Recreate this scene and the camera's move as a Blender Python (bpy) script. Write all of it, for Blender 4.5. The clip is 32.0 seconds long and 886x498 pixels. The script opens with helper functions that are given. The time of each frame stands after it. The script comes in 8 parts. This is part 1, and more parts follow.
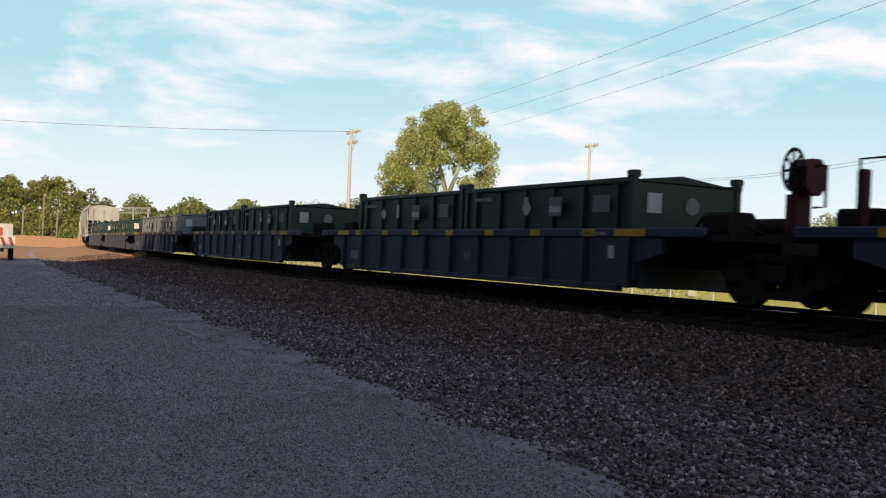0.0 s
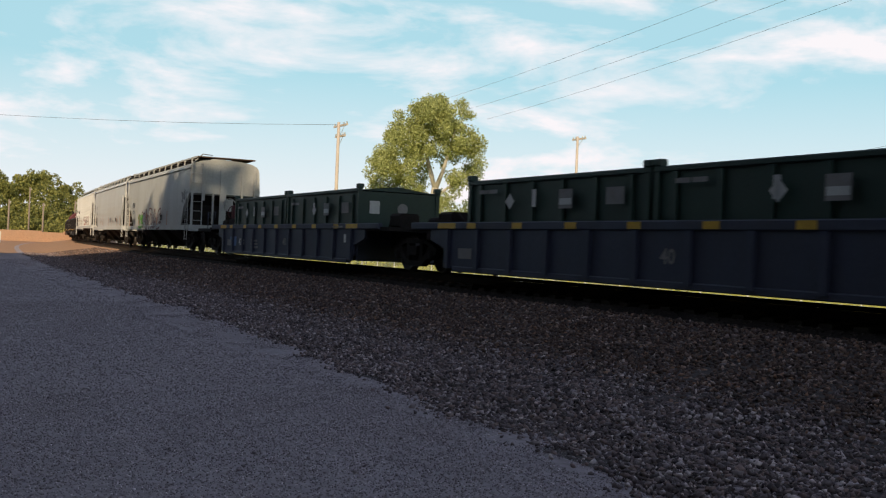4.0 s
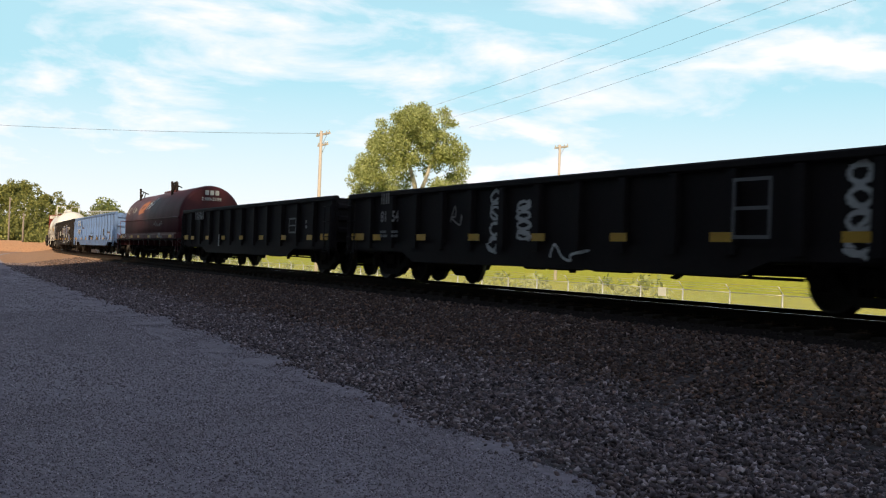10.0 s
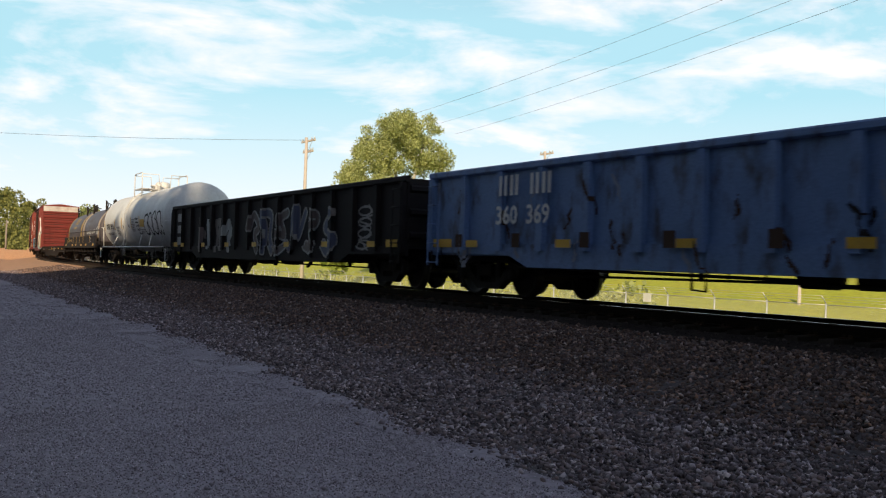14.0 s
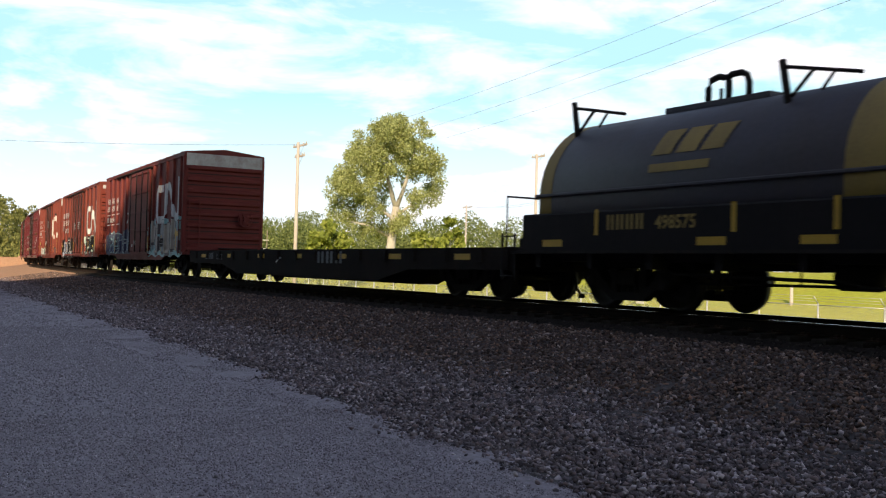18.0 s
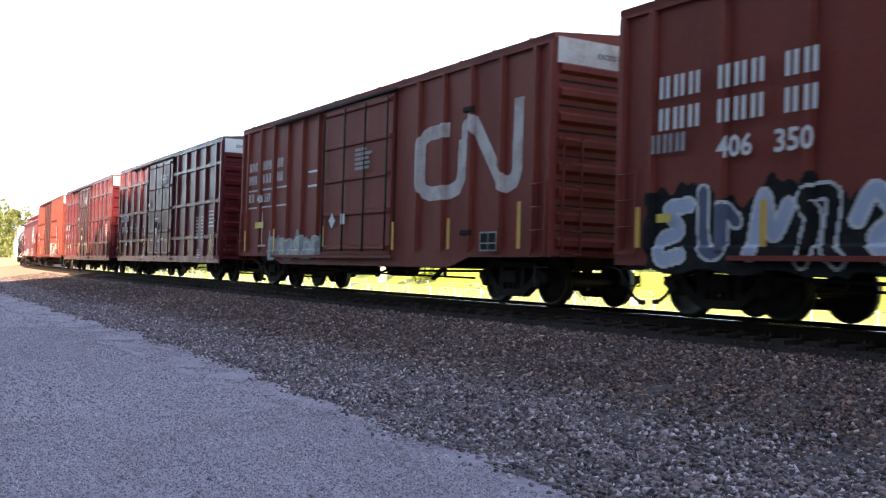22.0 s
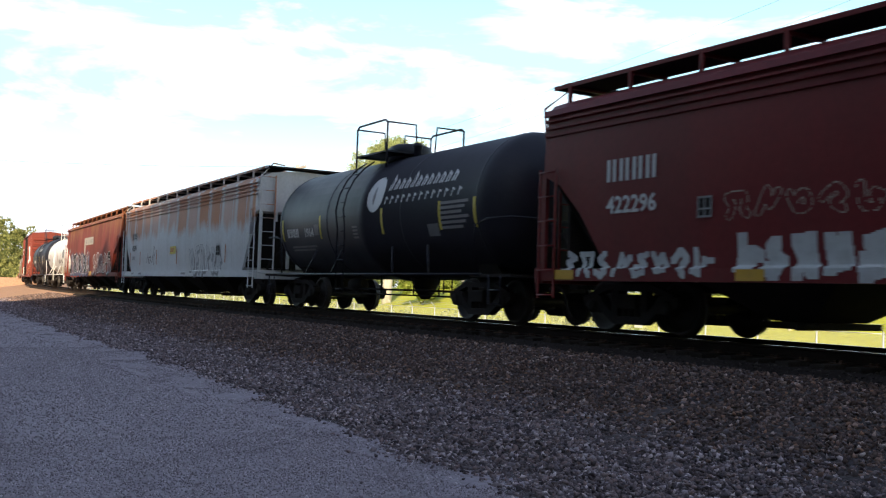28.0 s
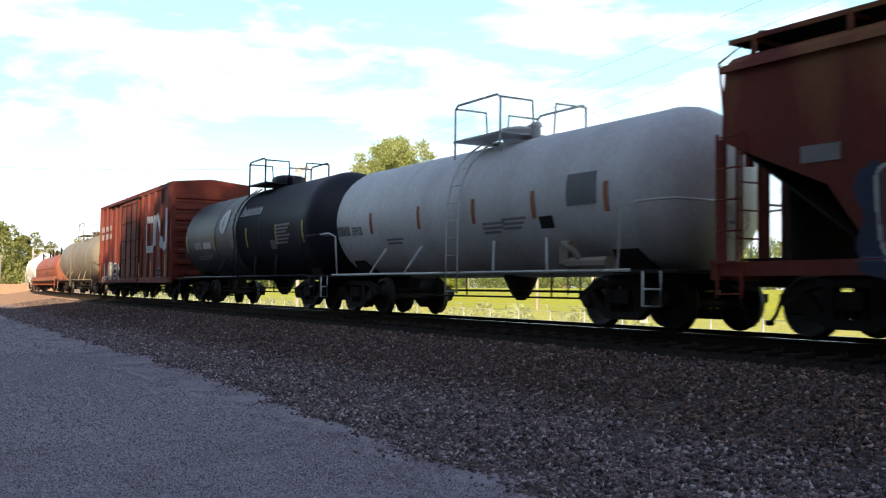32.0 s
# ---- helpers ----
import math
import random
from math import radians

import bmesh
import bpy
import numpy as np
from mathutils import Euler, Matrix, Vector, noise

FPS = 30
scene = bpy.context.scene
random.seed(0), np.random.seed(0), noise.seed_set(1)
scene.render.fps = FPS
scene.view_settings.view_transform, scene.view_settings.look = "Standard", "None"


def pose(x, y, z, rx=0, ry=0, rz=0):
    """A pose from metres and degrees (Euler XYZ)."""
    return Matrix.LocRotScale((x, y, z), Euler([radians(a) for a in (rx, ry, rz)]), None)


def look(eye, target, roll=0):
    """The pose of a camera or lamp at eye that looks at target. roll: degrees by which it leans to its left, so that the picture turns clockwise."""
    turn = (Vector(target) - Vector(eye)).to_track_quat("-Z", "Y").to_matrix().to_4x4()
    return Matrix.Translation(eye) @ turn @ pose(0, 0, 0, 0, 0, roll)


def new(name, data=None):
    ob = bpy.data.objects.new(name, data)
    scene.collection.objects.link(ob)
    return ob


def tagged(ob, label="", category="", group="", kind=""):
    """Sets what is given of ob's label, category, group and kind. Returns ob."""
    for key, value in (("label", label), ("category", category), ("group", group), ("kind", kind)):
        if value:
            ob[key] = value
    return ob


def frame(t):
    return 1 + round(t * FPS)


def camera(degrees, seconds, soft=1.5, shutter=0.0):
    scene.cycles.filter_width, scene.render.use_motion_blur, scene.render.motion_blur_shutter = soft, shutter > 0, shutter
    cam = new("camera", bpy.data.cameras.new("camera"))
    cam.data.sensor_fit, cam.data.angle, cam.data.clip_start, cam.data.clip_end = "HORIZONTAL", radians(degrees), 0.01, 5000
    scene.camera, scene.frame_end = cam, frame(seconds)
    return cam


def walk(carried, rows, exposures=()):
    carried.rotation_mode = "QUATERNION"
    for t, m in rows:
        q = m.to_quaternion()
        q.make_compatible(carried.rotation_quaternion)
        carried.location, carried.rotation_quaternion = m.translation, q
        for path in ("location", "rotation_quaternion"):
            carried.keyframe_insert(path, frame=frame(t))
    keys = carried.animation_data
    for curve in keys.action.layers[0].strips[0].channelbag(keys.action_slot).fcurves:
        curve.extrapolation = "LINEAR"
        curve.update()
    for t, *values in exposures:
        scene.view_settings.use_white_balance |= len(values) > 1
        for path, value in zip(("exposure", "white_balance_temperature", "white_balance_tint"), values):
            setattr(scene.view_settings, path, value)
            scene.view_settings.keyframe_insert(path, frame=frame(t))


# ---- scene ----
cam = camera(48.45, 32.0, soft=1.2, shutter=0.15)
EYE = Vector((0.0, 0.0, 0.61))          # the rails' top is z = 0


def aim(yaw, up, lean):
    """yaw: degrees to the left of the track's normal."""
    a, e = radians(yaw), radians(up)
    return look(EYE, EYE + Vector((-math.sin(a) * math.cos(e), math.cos(a) * math.cos(e), math.sin(e))), lean)


# seconds, stops, kelvin, tint: the camcorder's automatic exposure and white balance
EXPOSURES = [(0, 0.0, 6600, 10), (1, -0.1, 6600, 10), (3, -0.18, 6600, 10), (5.5, 0.3, 6200, 10), (6, 0.48, 6000, 10), (7, 1.22, 5850, 10), (8, 1.25, 5850, 10), (9, 0.75, 6050, 10), (9.5, 0.42, 6200, 10),
             (10, 0.12, 6500, 10), (12.3, 0.12, 6500, 10), (13, 0.28, 6500, 10), (14, 0.12, 6500, 10), (16.5, 0.36, 6400, 11), (18, 0.38, 6400, 11), (18.6, 0.05, 6200, 12), (19.2, -0.24, 6300, 12),
             (20, 1.1, 6000, 11), (21, 1.82, 5950, 13), (22, 1.98, 5950, 13), (24, 1.98, 5950, 13), (25.5, 1.58, 6000, 12), (27.5, 0.98, 6100, 10), (29, 0.82, 6100, 10), (31, 0.98, 6100, 10), (32, 0.8, 6100, 10)]
walk(cam, [(t, aim(yaw, up, lean)) for t, yaw, up, lean in (
    (0, 61.46, 0.36, 2.48), (0.5, 61.27, 0.45, 2.67), (1, 61.03, 0.50, 2.85), (1.5, 60.58, 0.54, 2.76),
    (2, 60.54, 0.49, 2.53), (2.5, 60.52, 0.35, 2.42), (3, 60.68, 0.18, 2.47), (3.5, 60.77, 0.03, 2.32),
    (5.5, 60.66, -0.08, 2.38), (6, 60.73, -0.17, 2.18), (6.5, 60.74, -0.19, 2.05), (7, 60.73, -0.15, 2.24),
    (7.5, 60.67, -0.09, 2.17), (8, 60.59, -0.00, 1.99), (8.5, 60.41, 0.25, 2.05), (9, 60.13, 0.42, 2.00),
    (9.5, 59.89, 0.49, 2.00), (10, 59.78, 0.52, 2.08), (10.5, 59.70, 0.47, 1.94), (11, 59.60, 0.46, 1.80),
    (11.5, 59.49, 0.45, 1.85), (12, 59.42, 0.46, 1.81), (12.5, 59.36, 0.52, 1.86), (13, 59.26, 0.66, 1.91),
    (13.5, 59.10, 0.84, 1.86), (14, 58.96, 0.93, 1.95), (14.5, 58.82, 0.95, 1.72), (16.5, 58.69, 1.05, 1.64),
    (17, 58.65, 1.08, 1.66), (17.5, 58.59, 1.12, 1.55), (18, 58.54, 1.15, 1.46), (18.5, 58.49, 1.17, 1.54),
    (19, 58.42, 1.19, 1.62), (19.5, 58.32, 1.22, 1.60), (20, 58.24, 1.18, 1.46), (20.5, 58.22, 1.13, 1.36),
    (21, 58.23, 1.12, 1.37), (21.5, 58.24, 1.16, 1.47), (22, 58.21, 1.27, 1.63), (22.5, 58.17, 1.33, 1.56),
    (23, 58.17, 1.38, 1.59), (23.5, 58.13, 1.41, 1.49), (24, 58.15, 1.51, 1.79), (24.5, 58.29, 1.79, 1.80),
    (25, 58.37, 2.03, 1.82), (25.5, 58.40, 2.20, 1.83), (27.5, 58.51, 2.48, 1.94), (28, 58.49, 2.48, 1.78),
    (28.5, 58.51, 2.45, 1.54), (29, 58.59, 2.44, 1.43), (29.5, 58.64, 2.41, 1.35), (30, 58.68, 2.34, 1.48),
    (30.5, 58.81, 2.21, 1.42), (31, 59.12, 2.02, 1.43), (31.5, 59.23, 2.00, 0.51), (32, 58.71, 2.41, 0.76),
)], EXPOSURES)

# ---- light ----
SUN = Vector((0.80, -0.60, 0.0)).normalized() * math.cos(radians(25)) + Vector((0, 0, math.sin(radians(25))))
sun = new("sun", bpy.data.lights.new("sun", "SUN"))
sun.data.energy, sun.data.angle, sun.data.color = 5.0, radians(0.6), (1.0, 0.81, 0.53)
sun.matrix_basis = look(SUN * 100, (0, 0, 0))

world = bpy.data.worlds.new("sky")
scene.world = world
world.use_nodes = True
wn, wl = world.node_tree.nodes, world.node_tree.links
wn.clear()


def wnode(kind, **values):
    n = wn.new(kind)
    for k, val in values.items():
        n.inputs[k].default_value = val
    return n


sky = wn.new("ShaderNodeTexSky")
sky.sky_type, sky.sun_disc = "NISHITA", False
sky.sun_elevation, sky.sun_rotation = radians(25), math.atan2(SUN.x, SUN.y)
sky.air_density, sky.dust_density, sky.ozone_density = 1.0, 0.6, 1.5
coord = wn.new("ShaderNodeTexCoord")
stretch = wn.new("ShaderNodeMapping")
stretch.inputs["Scale"].default_value = (1.0, 1.0, 3.6)
stretch.inputs["Rotation"].default_value = (0.0, 0.0, 0.6)
puffs = wnode("ShaderNodeTexNoise", Scale=5.2, Detail=8.0, Roughness=0.58, Distortion=0.3)
cover = wn.new("ShaderNodeValToRGB")
cover.color_ramp.elements[0].position, cover.color_ramp.elements[1].position = 0.46, 0.66
tint = wn.new("ShaderNodeMix")
tint.data_type = "RGBA"
tint.inputs["B"].default_value = (11.2, 10.8, 11.2, 1)
haze = wn.new("ShaderNodeSeparateXYZ")
low = wn.new("ShaderNodeMapRange")
low.inputs["From Min"].default_value, low.inputs["From Max"].default_value = 0.0, 0.17
low.inputs["To Min"].default_value, low.inputs["To Max"].default_value = 0.95, 0.0
veil = wn.new("ShaderNodeMapRange")          # the bright, milky cyan air over the horizon
veil.inputs["From Min"].default_value, veil.inputs["From Max"].default_value = 0.24, 0.44
veil.inputs["To Min"].default_value, veil.inputs["To Max"].default_value = 0.82, 0.0
air = wn.new("ShaderNodeMix")
air.data_type = "RGBA"
air.inputs["B"].default_value = (5.4, 9.1, 10.2, 1)
both = wn.new("ShaderNodeMath")
both.operation, both.use_clamp = "MAXIMUM", True
back = wnode("ShaderNodeBackground", Strength=0.09)
wout = wn.new("ShaderNodeOutputWorld")
wl.new(coord.outputs["Generated"], stretch.inputs["Vector"])
wl.new(stretch.outputs["Vector"], puffs.inputs["Vector"])
wl.new(puffs.outputs["Fac"], cover.inputs["Fac"])
wl.new(coord.outputs["Generated"], haze.inputs["Vector"])
wl.new(haze.outputs["Z"], low.inputs["Value"])
thin = wn.new("ShaderNodeMapRange")          # the clouds lie low; overhead the sky is clear
thin.inputs["From Min"].default_value, thin.inputs["From Max"].default_value = 0.34, 0.60
thin.inputs["To Min"].default_value, thin.inputs["To Max"].default_value = 1.0, 0.3
open_sky = wn.new("ShaderNodeMath")
open_sky.operation = "MULTIPLY"
wl.new(haze.outputs["Z"], thin.inputs["Value"])
wl.new(cover.outputs["Color"], open_sky.inputs[0])
wl.new(thin.outputs["Result"], open_sky.inputs[1])
wl.new(open_sky.outputs["Value"], both.inputs[0])
wl.new(low.outputs["Result"], both.inputs[1])
wl.new(both.outputs["Value"], tint.inputs["Factor"])
wl.new(haze.outputs["Z"], veil.inputs["Value"])
wl.new(veil.outputs["Result"], air.inputs["Factor"])
wl.new(sky.outputs["Color"], air.inputs["A"])
wl.new(air.outputs["Result"], tint.inputs["A"])
wl.new(tint.outputs["Result"], back.inputs["Color"])
wl.new(back.outputs["Background"], wout.inputs["Surface"])

# ---- materials ----
MATS = {}


def material(name, color, rough=0.6, metal=0.0, stain=(0.10, 0.08, 0.06), stains=0.25, grain=0.12, scale=3.0, streak=1.0,
             bump=0.15, spread=0.0, gloss=0.5, dent=0.0, rust=None, sharp=(0.42, 0.78)):
    """A weathered surface: base colour, stains at a large scale (drawn out downwards by streak), fine grain and relief."""
    m = bpy.data.materials.new(name)
    m.use_nodes = True
    n, l = m.node_tree.nodes, m.node_tree.links
    p = n["Principled BSDF"]
    p.inputs["Metallic"].default_value = metal
    p.inputs["Specular IOR Level"].default_value = gloss
    tc, mp = n.new("ShaderNodeTexCoord"), n.new("ShaderNodeMapping")
    mp.inputs["Scale"].default_value = (1, 1, 1 / streak)
    big, fine = n.new("ShaderNodeTexNoise"), n.new("ShaderNodeTexNoise")
    big.inputs["Scale"].default_value, big.inputs["Detail"].default_value = scale, 8
    big.inputs["Roughness"].default_value = 0.62
    fine.inputs["Scale"].default_value, fine.inputs["Detail"].default_value = scale * 14, 4
    l.new(tc.outputs["Object"], mp.inputs["Vector"])
    l.new(mp.outputs["Vector"], big.inputs["Vector"])
    l.new(tc.outputs["Object"], fine.inputs["Vector"])
    ramp = n.new("ShaderNodeValToRGB")
    ramp.color_ramp.elements[0].position, ramp.color_ramp.elements[1].position = sharp
    l.new(big.outputs["Fac"], ramp.inputs["Fac"])
    amount = n.new("ShaderNodeMath")
    amount.operation = "MULTIPLY"
    amount.inputs[1].default_value = stains
    l.new(ramp.outputs["Color"], amount.inputs[0])
    mix = n.new("ShaderNodeMix")
    mix.data_type = "RGBA"
    mix.inputs["A"].default_value, mix.inputs["B"].default_value = (*color, 1), (*stain, 1)
    l.new(amount.outputs["Value"], mix.inputs["Factor"])
    tone = mix.outputs["Result"]
    if rust:
        # rust running down from the roof in panels: (height where it ends, height where it is full, colour)
        ends, full, brown = rust[:3]
        at, drip, wide, add = n.new("ShaderNodeSeparateXYZ"), n.new("ShaderNodeTexNoise"), n.new("ShaderNodeMapping"), n.new("ShaderNodeMath")
        wide.inputs["Scale"].default_value = (0.75, 0.75, 0.10)
        drip.inputs["Scale"].default_value, drip.inputs["Detail"].default_value = 1.7, 6
        l.new(tc.outputs["Object"], at.inputs["Vector"])
        l.new(tc.outputs["Object"], wide.inputs["Vector"])
        l.new(wide.outputs["Vector"], drip.inputs["Vector"])
        fall, sum_ = n.new("ShaderNodeMapRange"), n.new("ShaderNodeMath")
        fall.inputs["From Min"].default_value, fall.inputs["From Max"].default_value = ends, full
        fall.inputs["To Min"].default_value, fall.inputs["To Max"].default_value = -0.45, 0.28
        l.new(at.outputs["Z"], fall.inputs["Value"])
        l.new(fall.outputs["Result"], sum_.inputs[0])
        l.new(drip.outputs["Fac"], sum_.inputs[1])
        edge = n.new("ShaderNodeMapRange")
        edge.inputs["From Min"].default_value, edge.inputs["From Max"].default_value = 0.44, 0.66
        l.new(sum_.outputs["Value"], edge.inputs["Value"])
        rmix = n.new("ShaderNodeMix")
        rmix.data_type = "RGBA"
        rmix.inputs["B"].default_value = (*brown, 1)
        share = edge.outputs["Result"]
        if len(rust) > 3:
            # the sheets between the posts rust each by its own amount, the posts and the ends hardly
            pitch, reach = rust[3:]
            fall.inputs["To Max"].default_value = 0.42

            def step(kind, source, value=0.0):
                m = n.new("ShaderNodeMath")
                m.operation = kind
                m.inputs[1].default_value = value
                l.new(source, m.inputs[0])
                return m.outputs["Value"]

            def ease(source, a, b, c, d):
                m = n.new("ShaderNodeMapRange")
                m.interpolation_type = "SMOOTHSTEP"
                for key, v in (("From Min", a), ("From Max", b), ("To Min", c), ("To Max", d)):
                    m.inputs[key].default_value = v
                l.new(source, m.inputs["Value"])
                return m.outputs["Result"]

            along = step("DIVIDE", at.outputs["X"], pitch)
            cell = n.new("ShaderNodeTexWhiteNoise")
            cell.noise_dimensions = "1D"
            l.new(step("FLOOR", along), cell.inputs["W"])
            seam = ease(step("ABSOLUTE", step("SUBTRACT", step("FRACT", along), 0.5)), 0.34, 0.48, 1.0, 0.22)
            for other in (seam, ease(cell.outputs["Value"], 0.0, 1.0, 0.66, 1.0), ease(step("ABSOLUTE", at.outputs["X"]), reach - 0.15, reach, 1.0, 0.12)):
                both = n.new("ShaderNodeMath")
                both.operation = "MULTIPLY"
                l.new(share, both.inputs[0])
                l.new(other, both.inputs[1])
                share = both.outputs["Value"]
        l.new(share, rmix.inputs["Factor"])
        l.new(tone, rmix.inputs["A"])
        tone = rmix.outputs["Result"]
    hsv = n.new("ShaderNodeHueSaturation")
    value = n.new("ShaderNodeMapRange")
    value.inputs["To Min"].default_value, value.inputs["To Max"].default_value = 1 - grain * 1.6, 1 + grain * 1.6
    l.new(fine.outputs["Fac"], value.inputs["Value"])
    last = value.outputs["Result"]
    if spread:
        info, vary, times = n.new("ShaderNodeObjectInfo"), n.new("ShaderNodeMapRange"), n.new("ShaderNodeMath")
        vary.inputs["To Min"].default_value, vary.inputs["To Max"].default_value = 1 - spread, 1 + spread
        l.new(info.outputs["Random"], vary.inputs["Value"])
        times.operation = "MULTIPLY"
        l.new(last, times.inputs[0])
        l.new(vary.outputs["Result"], times.inputs[1])
        last = times.outputs["Value"]
    l.new(last, hsv.inputs["Value"])
    l.new(tone, hsv.inputs["Color"])
    l.new(hsv.outputs["Color"], p.inputs["Base Color"])
    rr = n.new("ShaderNodeMapRange")
    rr.inputs["To Min"].default_value, rr.inputs["To Max"].default_value = max(0.05, rough - 0.15), min(1, rough + 0.15)
    l.new(big.outputs["Fac"], rr.inputs["Value"])
    l.new(rr.outputs["Result"], p.inputs["Roughness"])
    if bump:
        b = n.new("ShaderNodeBump")
        b.inputs["Strength"].default_value, b.inputs["Distance"].default_value = bump, 0.02
        l.new(fine.outputs["Fac"], b.inputs["Height"])
        l.new(b.outputs["Normal"], p.inputs["Normal"])
        if dent:
            wavy, d = n.new("ShaderNodeTexNoise"), n.new("ShaderNodeBump")
            wavy.inputs["Scale"].default_value, wavy.inputs["Detail"].default_value = 1.5, 1.5
            d.inputs["Strength"].default_value, d.inputs["Distance"].default_value = dent, 0.10
            l.new(tc.outputs["Object"], wavy.inputs["Vector"])
            l.new(wavy.outputs["Fac"], d.inputs["Height"])
            l.new(d.outputs["Normal"], b.inputs["Normal"])
    MATS[name] = m
    return m


def pieces(name, dark, pale, rough=0.9, warm=None, tip=0.35):
    """Many loose pieces (stones, leaves): the colour varies from piece to piece."""
    m = bpy.data.materials.new(name)
    m.use_nodes = True
    n, l = m.node_tree.nodes, m.node_tree.links
    p = n["Principled BSDF"]
    p.inputs["Roughness"].default_value = rough
    p.inputs["Specular IOR Level"].default_value = 0.12
    geo, ramp = n.new("ShaderNodeNewGeometry"), n.new("ShaderNodeValToRGB")
    ramp.color_ramp.elements[0].color, ramp.color_ramp.elements[1].color = (*dark, 1), (*pale, 1)
    if warm:
        e = ramp.color_ramp.elements.new(tip)
        e.color = (*warm, 1)
    l.new(geo.outputs["Random Per Island"], ramp.inputs["Fac"])
    l.new(ramp.outputs["Color"], p.inputs["Base Color"])
    MATS[name] = m
    return m


def mixed_stone(name, tones):
    """Stones of several kinds, each with its own tone; tones: (share so far, colour)."""
    m = pieces(name, tones[0][1], tones[-1][1])
    n, l = m.node_tree.nodes, m.node_tree.links
    ramp = n["Color Ramp"].color_ramp
    ramp.elements[0].position, ramp.elements[-1].position = tones[0][0], tones[-1][0]
    for at, colour in tones[1:-1]:
        ramp.elements.new(at).color = (*colour, 1)
    tc, fine, value, hsv = n.new("ShaderNodeTexCoord"), n.new("ShaderNodeTexNoise"), n.new("ShaderNodeMapRange"), n.new("ShaderNodeHueSaturation")
    fine.inputs["Scale"].default_value, fine.inputs["Detail"].default_value = 38, 4
    value.inputs["To Min"].default_value, value.inputs["To Max"].default_value = 0.6, 1.4
    l.new(tc.outputs["Object"], fine.inputs["Vector"])
    l.new(fine.outputs["Fac"], value.inputs["Value"])
    l.new(value.outputs["Result"], hsv.inputs["Value"])
    l.new(n["Color Ramp"].outputs["Color"], hsv.inputs["Color"])
    l.new(hsv.outputs["Color"], n["Principled BSDF"].inputs["Base Color"])
    return m


def leaves(name, dark, pale):
    m = pieces(name, dark, pale, 0.6)
    n, l = m.node_tree.nodes, m.node_tree.links
    p, out = n["Principled BSDF"], n["Material Output"]
    thin, add = n.new("ShaderNodeBsdfTranslucent"), n.new("ShaderNodeMixShader")
    add.inputs["Fac"].default_value = 0.42
    l.new(n["Color Ramp"].outputs["Color"], thin.inputs["Color"])
    l.new(p.outputs["BSDF"], add.inputs[1])
    l.new(thin.outputs["BSDF"], add.inputs[2])
    l.new(add.outputs["Shader"], out.inputs["Surface"])
    return m


RUST, DUST = (0.16, 0.07, 0.035), (0.20, 0.17, 0.14)
ballast_m = material("ballast", (0.11, 0.094, 0.092), 0.95, stain=(0.06, 0.050, 0.048), stains=0.6, grain=0.45, scale=1.3, bump=0.9, gloss=0.05)
lot_m = material("gravel_lot", (0.365, 0.312, 0.335), 0.95, stain=(0.25, 0.205, 0.21), stains=0.5, grain=0.3, scale=1.1, bump=0.4, gloss=0.1)
grass_m = material("grass", (0.34, 0.36, 0.016), 0.9, stain=(0.44, 0.36, 0.04), stains=0.5, grain=0.3, scale=0.22, bump=0.6)
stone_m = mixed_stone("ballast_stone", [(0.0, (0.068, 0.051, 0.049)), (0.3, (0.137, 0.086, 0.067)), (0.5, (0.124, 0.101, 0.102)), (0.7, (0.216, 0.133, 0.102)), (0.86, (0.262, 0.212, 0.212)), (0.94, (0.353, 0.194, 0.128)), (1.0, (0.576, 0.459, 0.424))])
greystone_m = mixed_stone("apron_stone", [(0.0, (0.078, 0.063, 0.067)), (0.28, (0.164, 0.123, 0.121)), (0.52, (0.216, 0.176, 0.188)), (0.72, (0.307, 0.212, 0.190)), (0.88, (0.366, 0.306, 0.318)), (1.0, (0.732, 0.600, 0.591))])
grit_m = pieces("gravel_stone", (0.25, 0.205, 0.215), (0.78, 0.69, 0.73), 0.95, (0.38, 0.322, 0.345), 0.70)
darkbed_m = material("oily_ballast", (0.034, 0.027, 0.025), 0.9, stain=(0.055, 0.045, 0.04), stains=0.6, grain=0.4, scale=1.5, bump=0.8, gloss=0.03)
darkstone_m = pieces("oily_stone", (0.022, 0.018, 0.017), (0.085, 0.07, 0.063), 0.9)
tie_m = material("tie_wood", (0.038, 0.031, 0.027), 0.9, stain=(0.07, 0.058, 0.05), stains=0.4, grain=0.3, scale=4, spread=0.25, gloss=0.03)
rail_m = material("rail_rust", (0.07, 0.042, 0.031), 0.75, gloss=0.1, stain=(0.035, 0.023, 0.019), grain=0.2, scale=3)
nearrail_m = material("near_rail_grime", (0.028, 0.019, 0.016), 0.8, gloss=0.06, stain=(0.045, 0.03, 0.024), stains=0.4, grain=0.2, scale=3)
shine_m = material("rail_head", (0.55, 0.54, 0.53), 0.22, 1.0, stain=(0.3, 0.28, 0.26), stains=0.3, grain=0.05, bump=0.0)
under_m = material("underframe_black", (0.026, 0.022, 0.021), 0.85, stain=(0.055, 0.042, 0.035), stains=0.5, grain=0.2, scale=2, gloss=0.1)
wheel_m = material("wheel_steel", (0.035, 0.029, 0.026), 0.6, 0.2, stain=(0.05, 0.032, 0.022), stains=0.5, scale=5)
boxred_m = material("oxide_red_paint", (0.16, 0.026, 0.021), 0.6, gloss=0.2, stain=(0.085, 0.022, 0.018), stains=0.55, streak=3, scale=1.2)
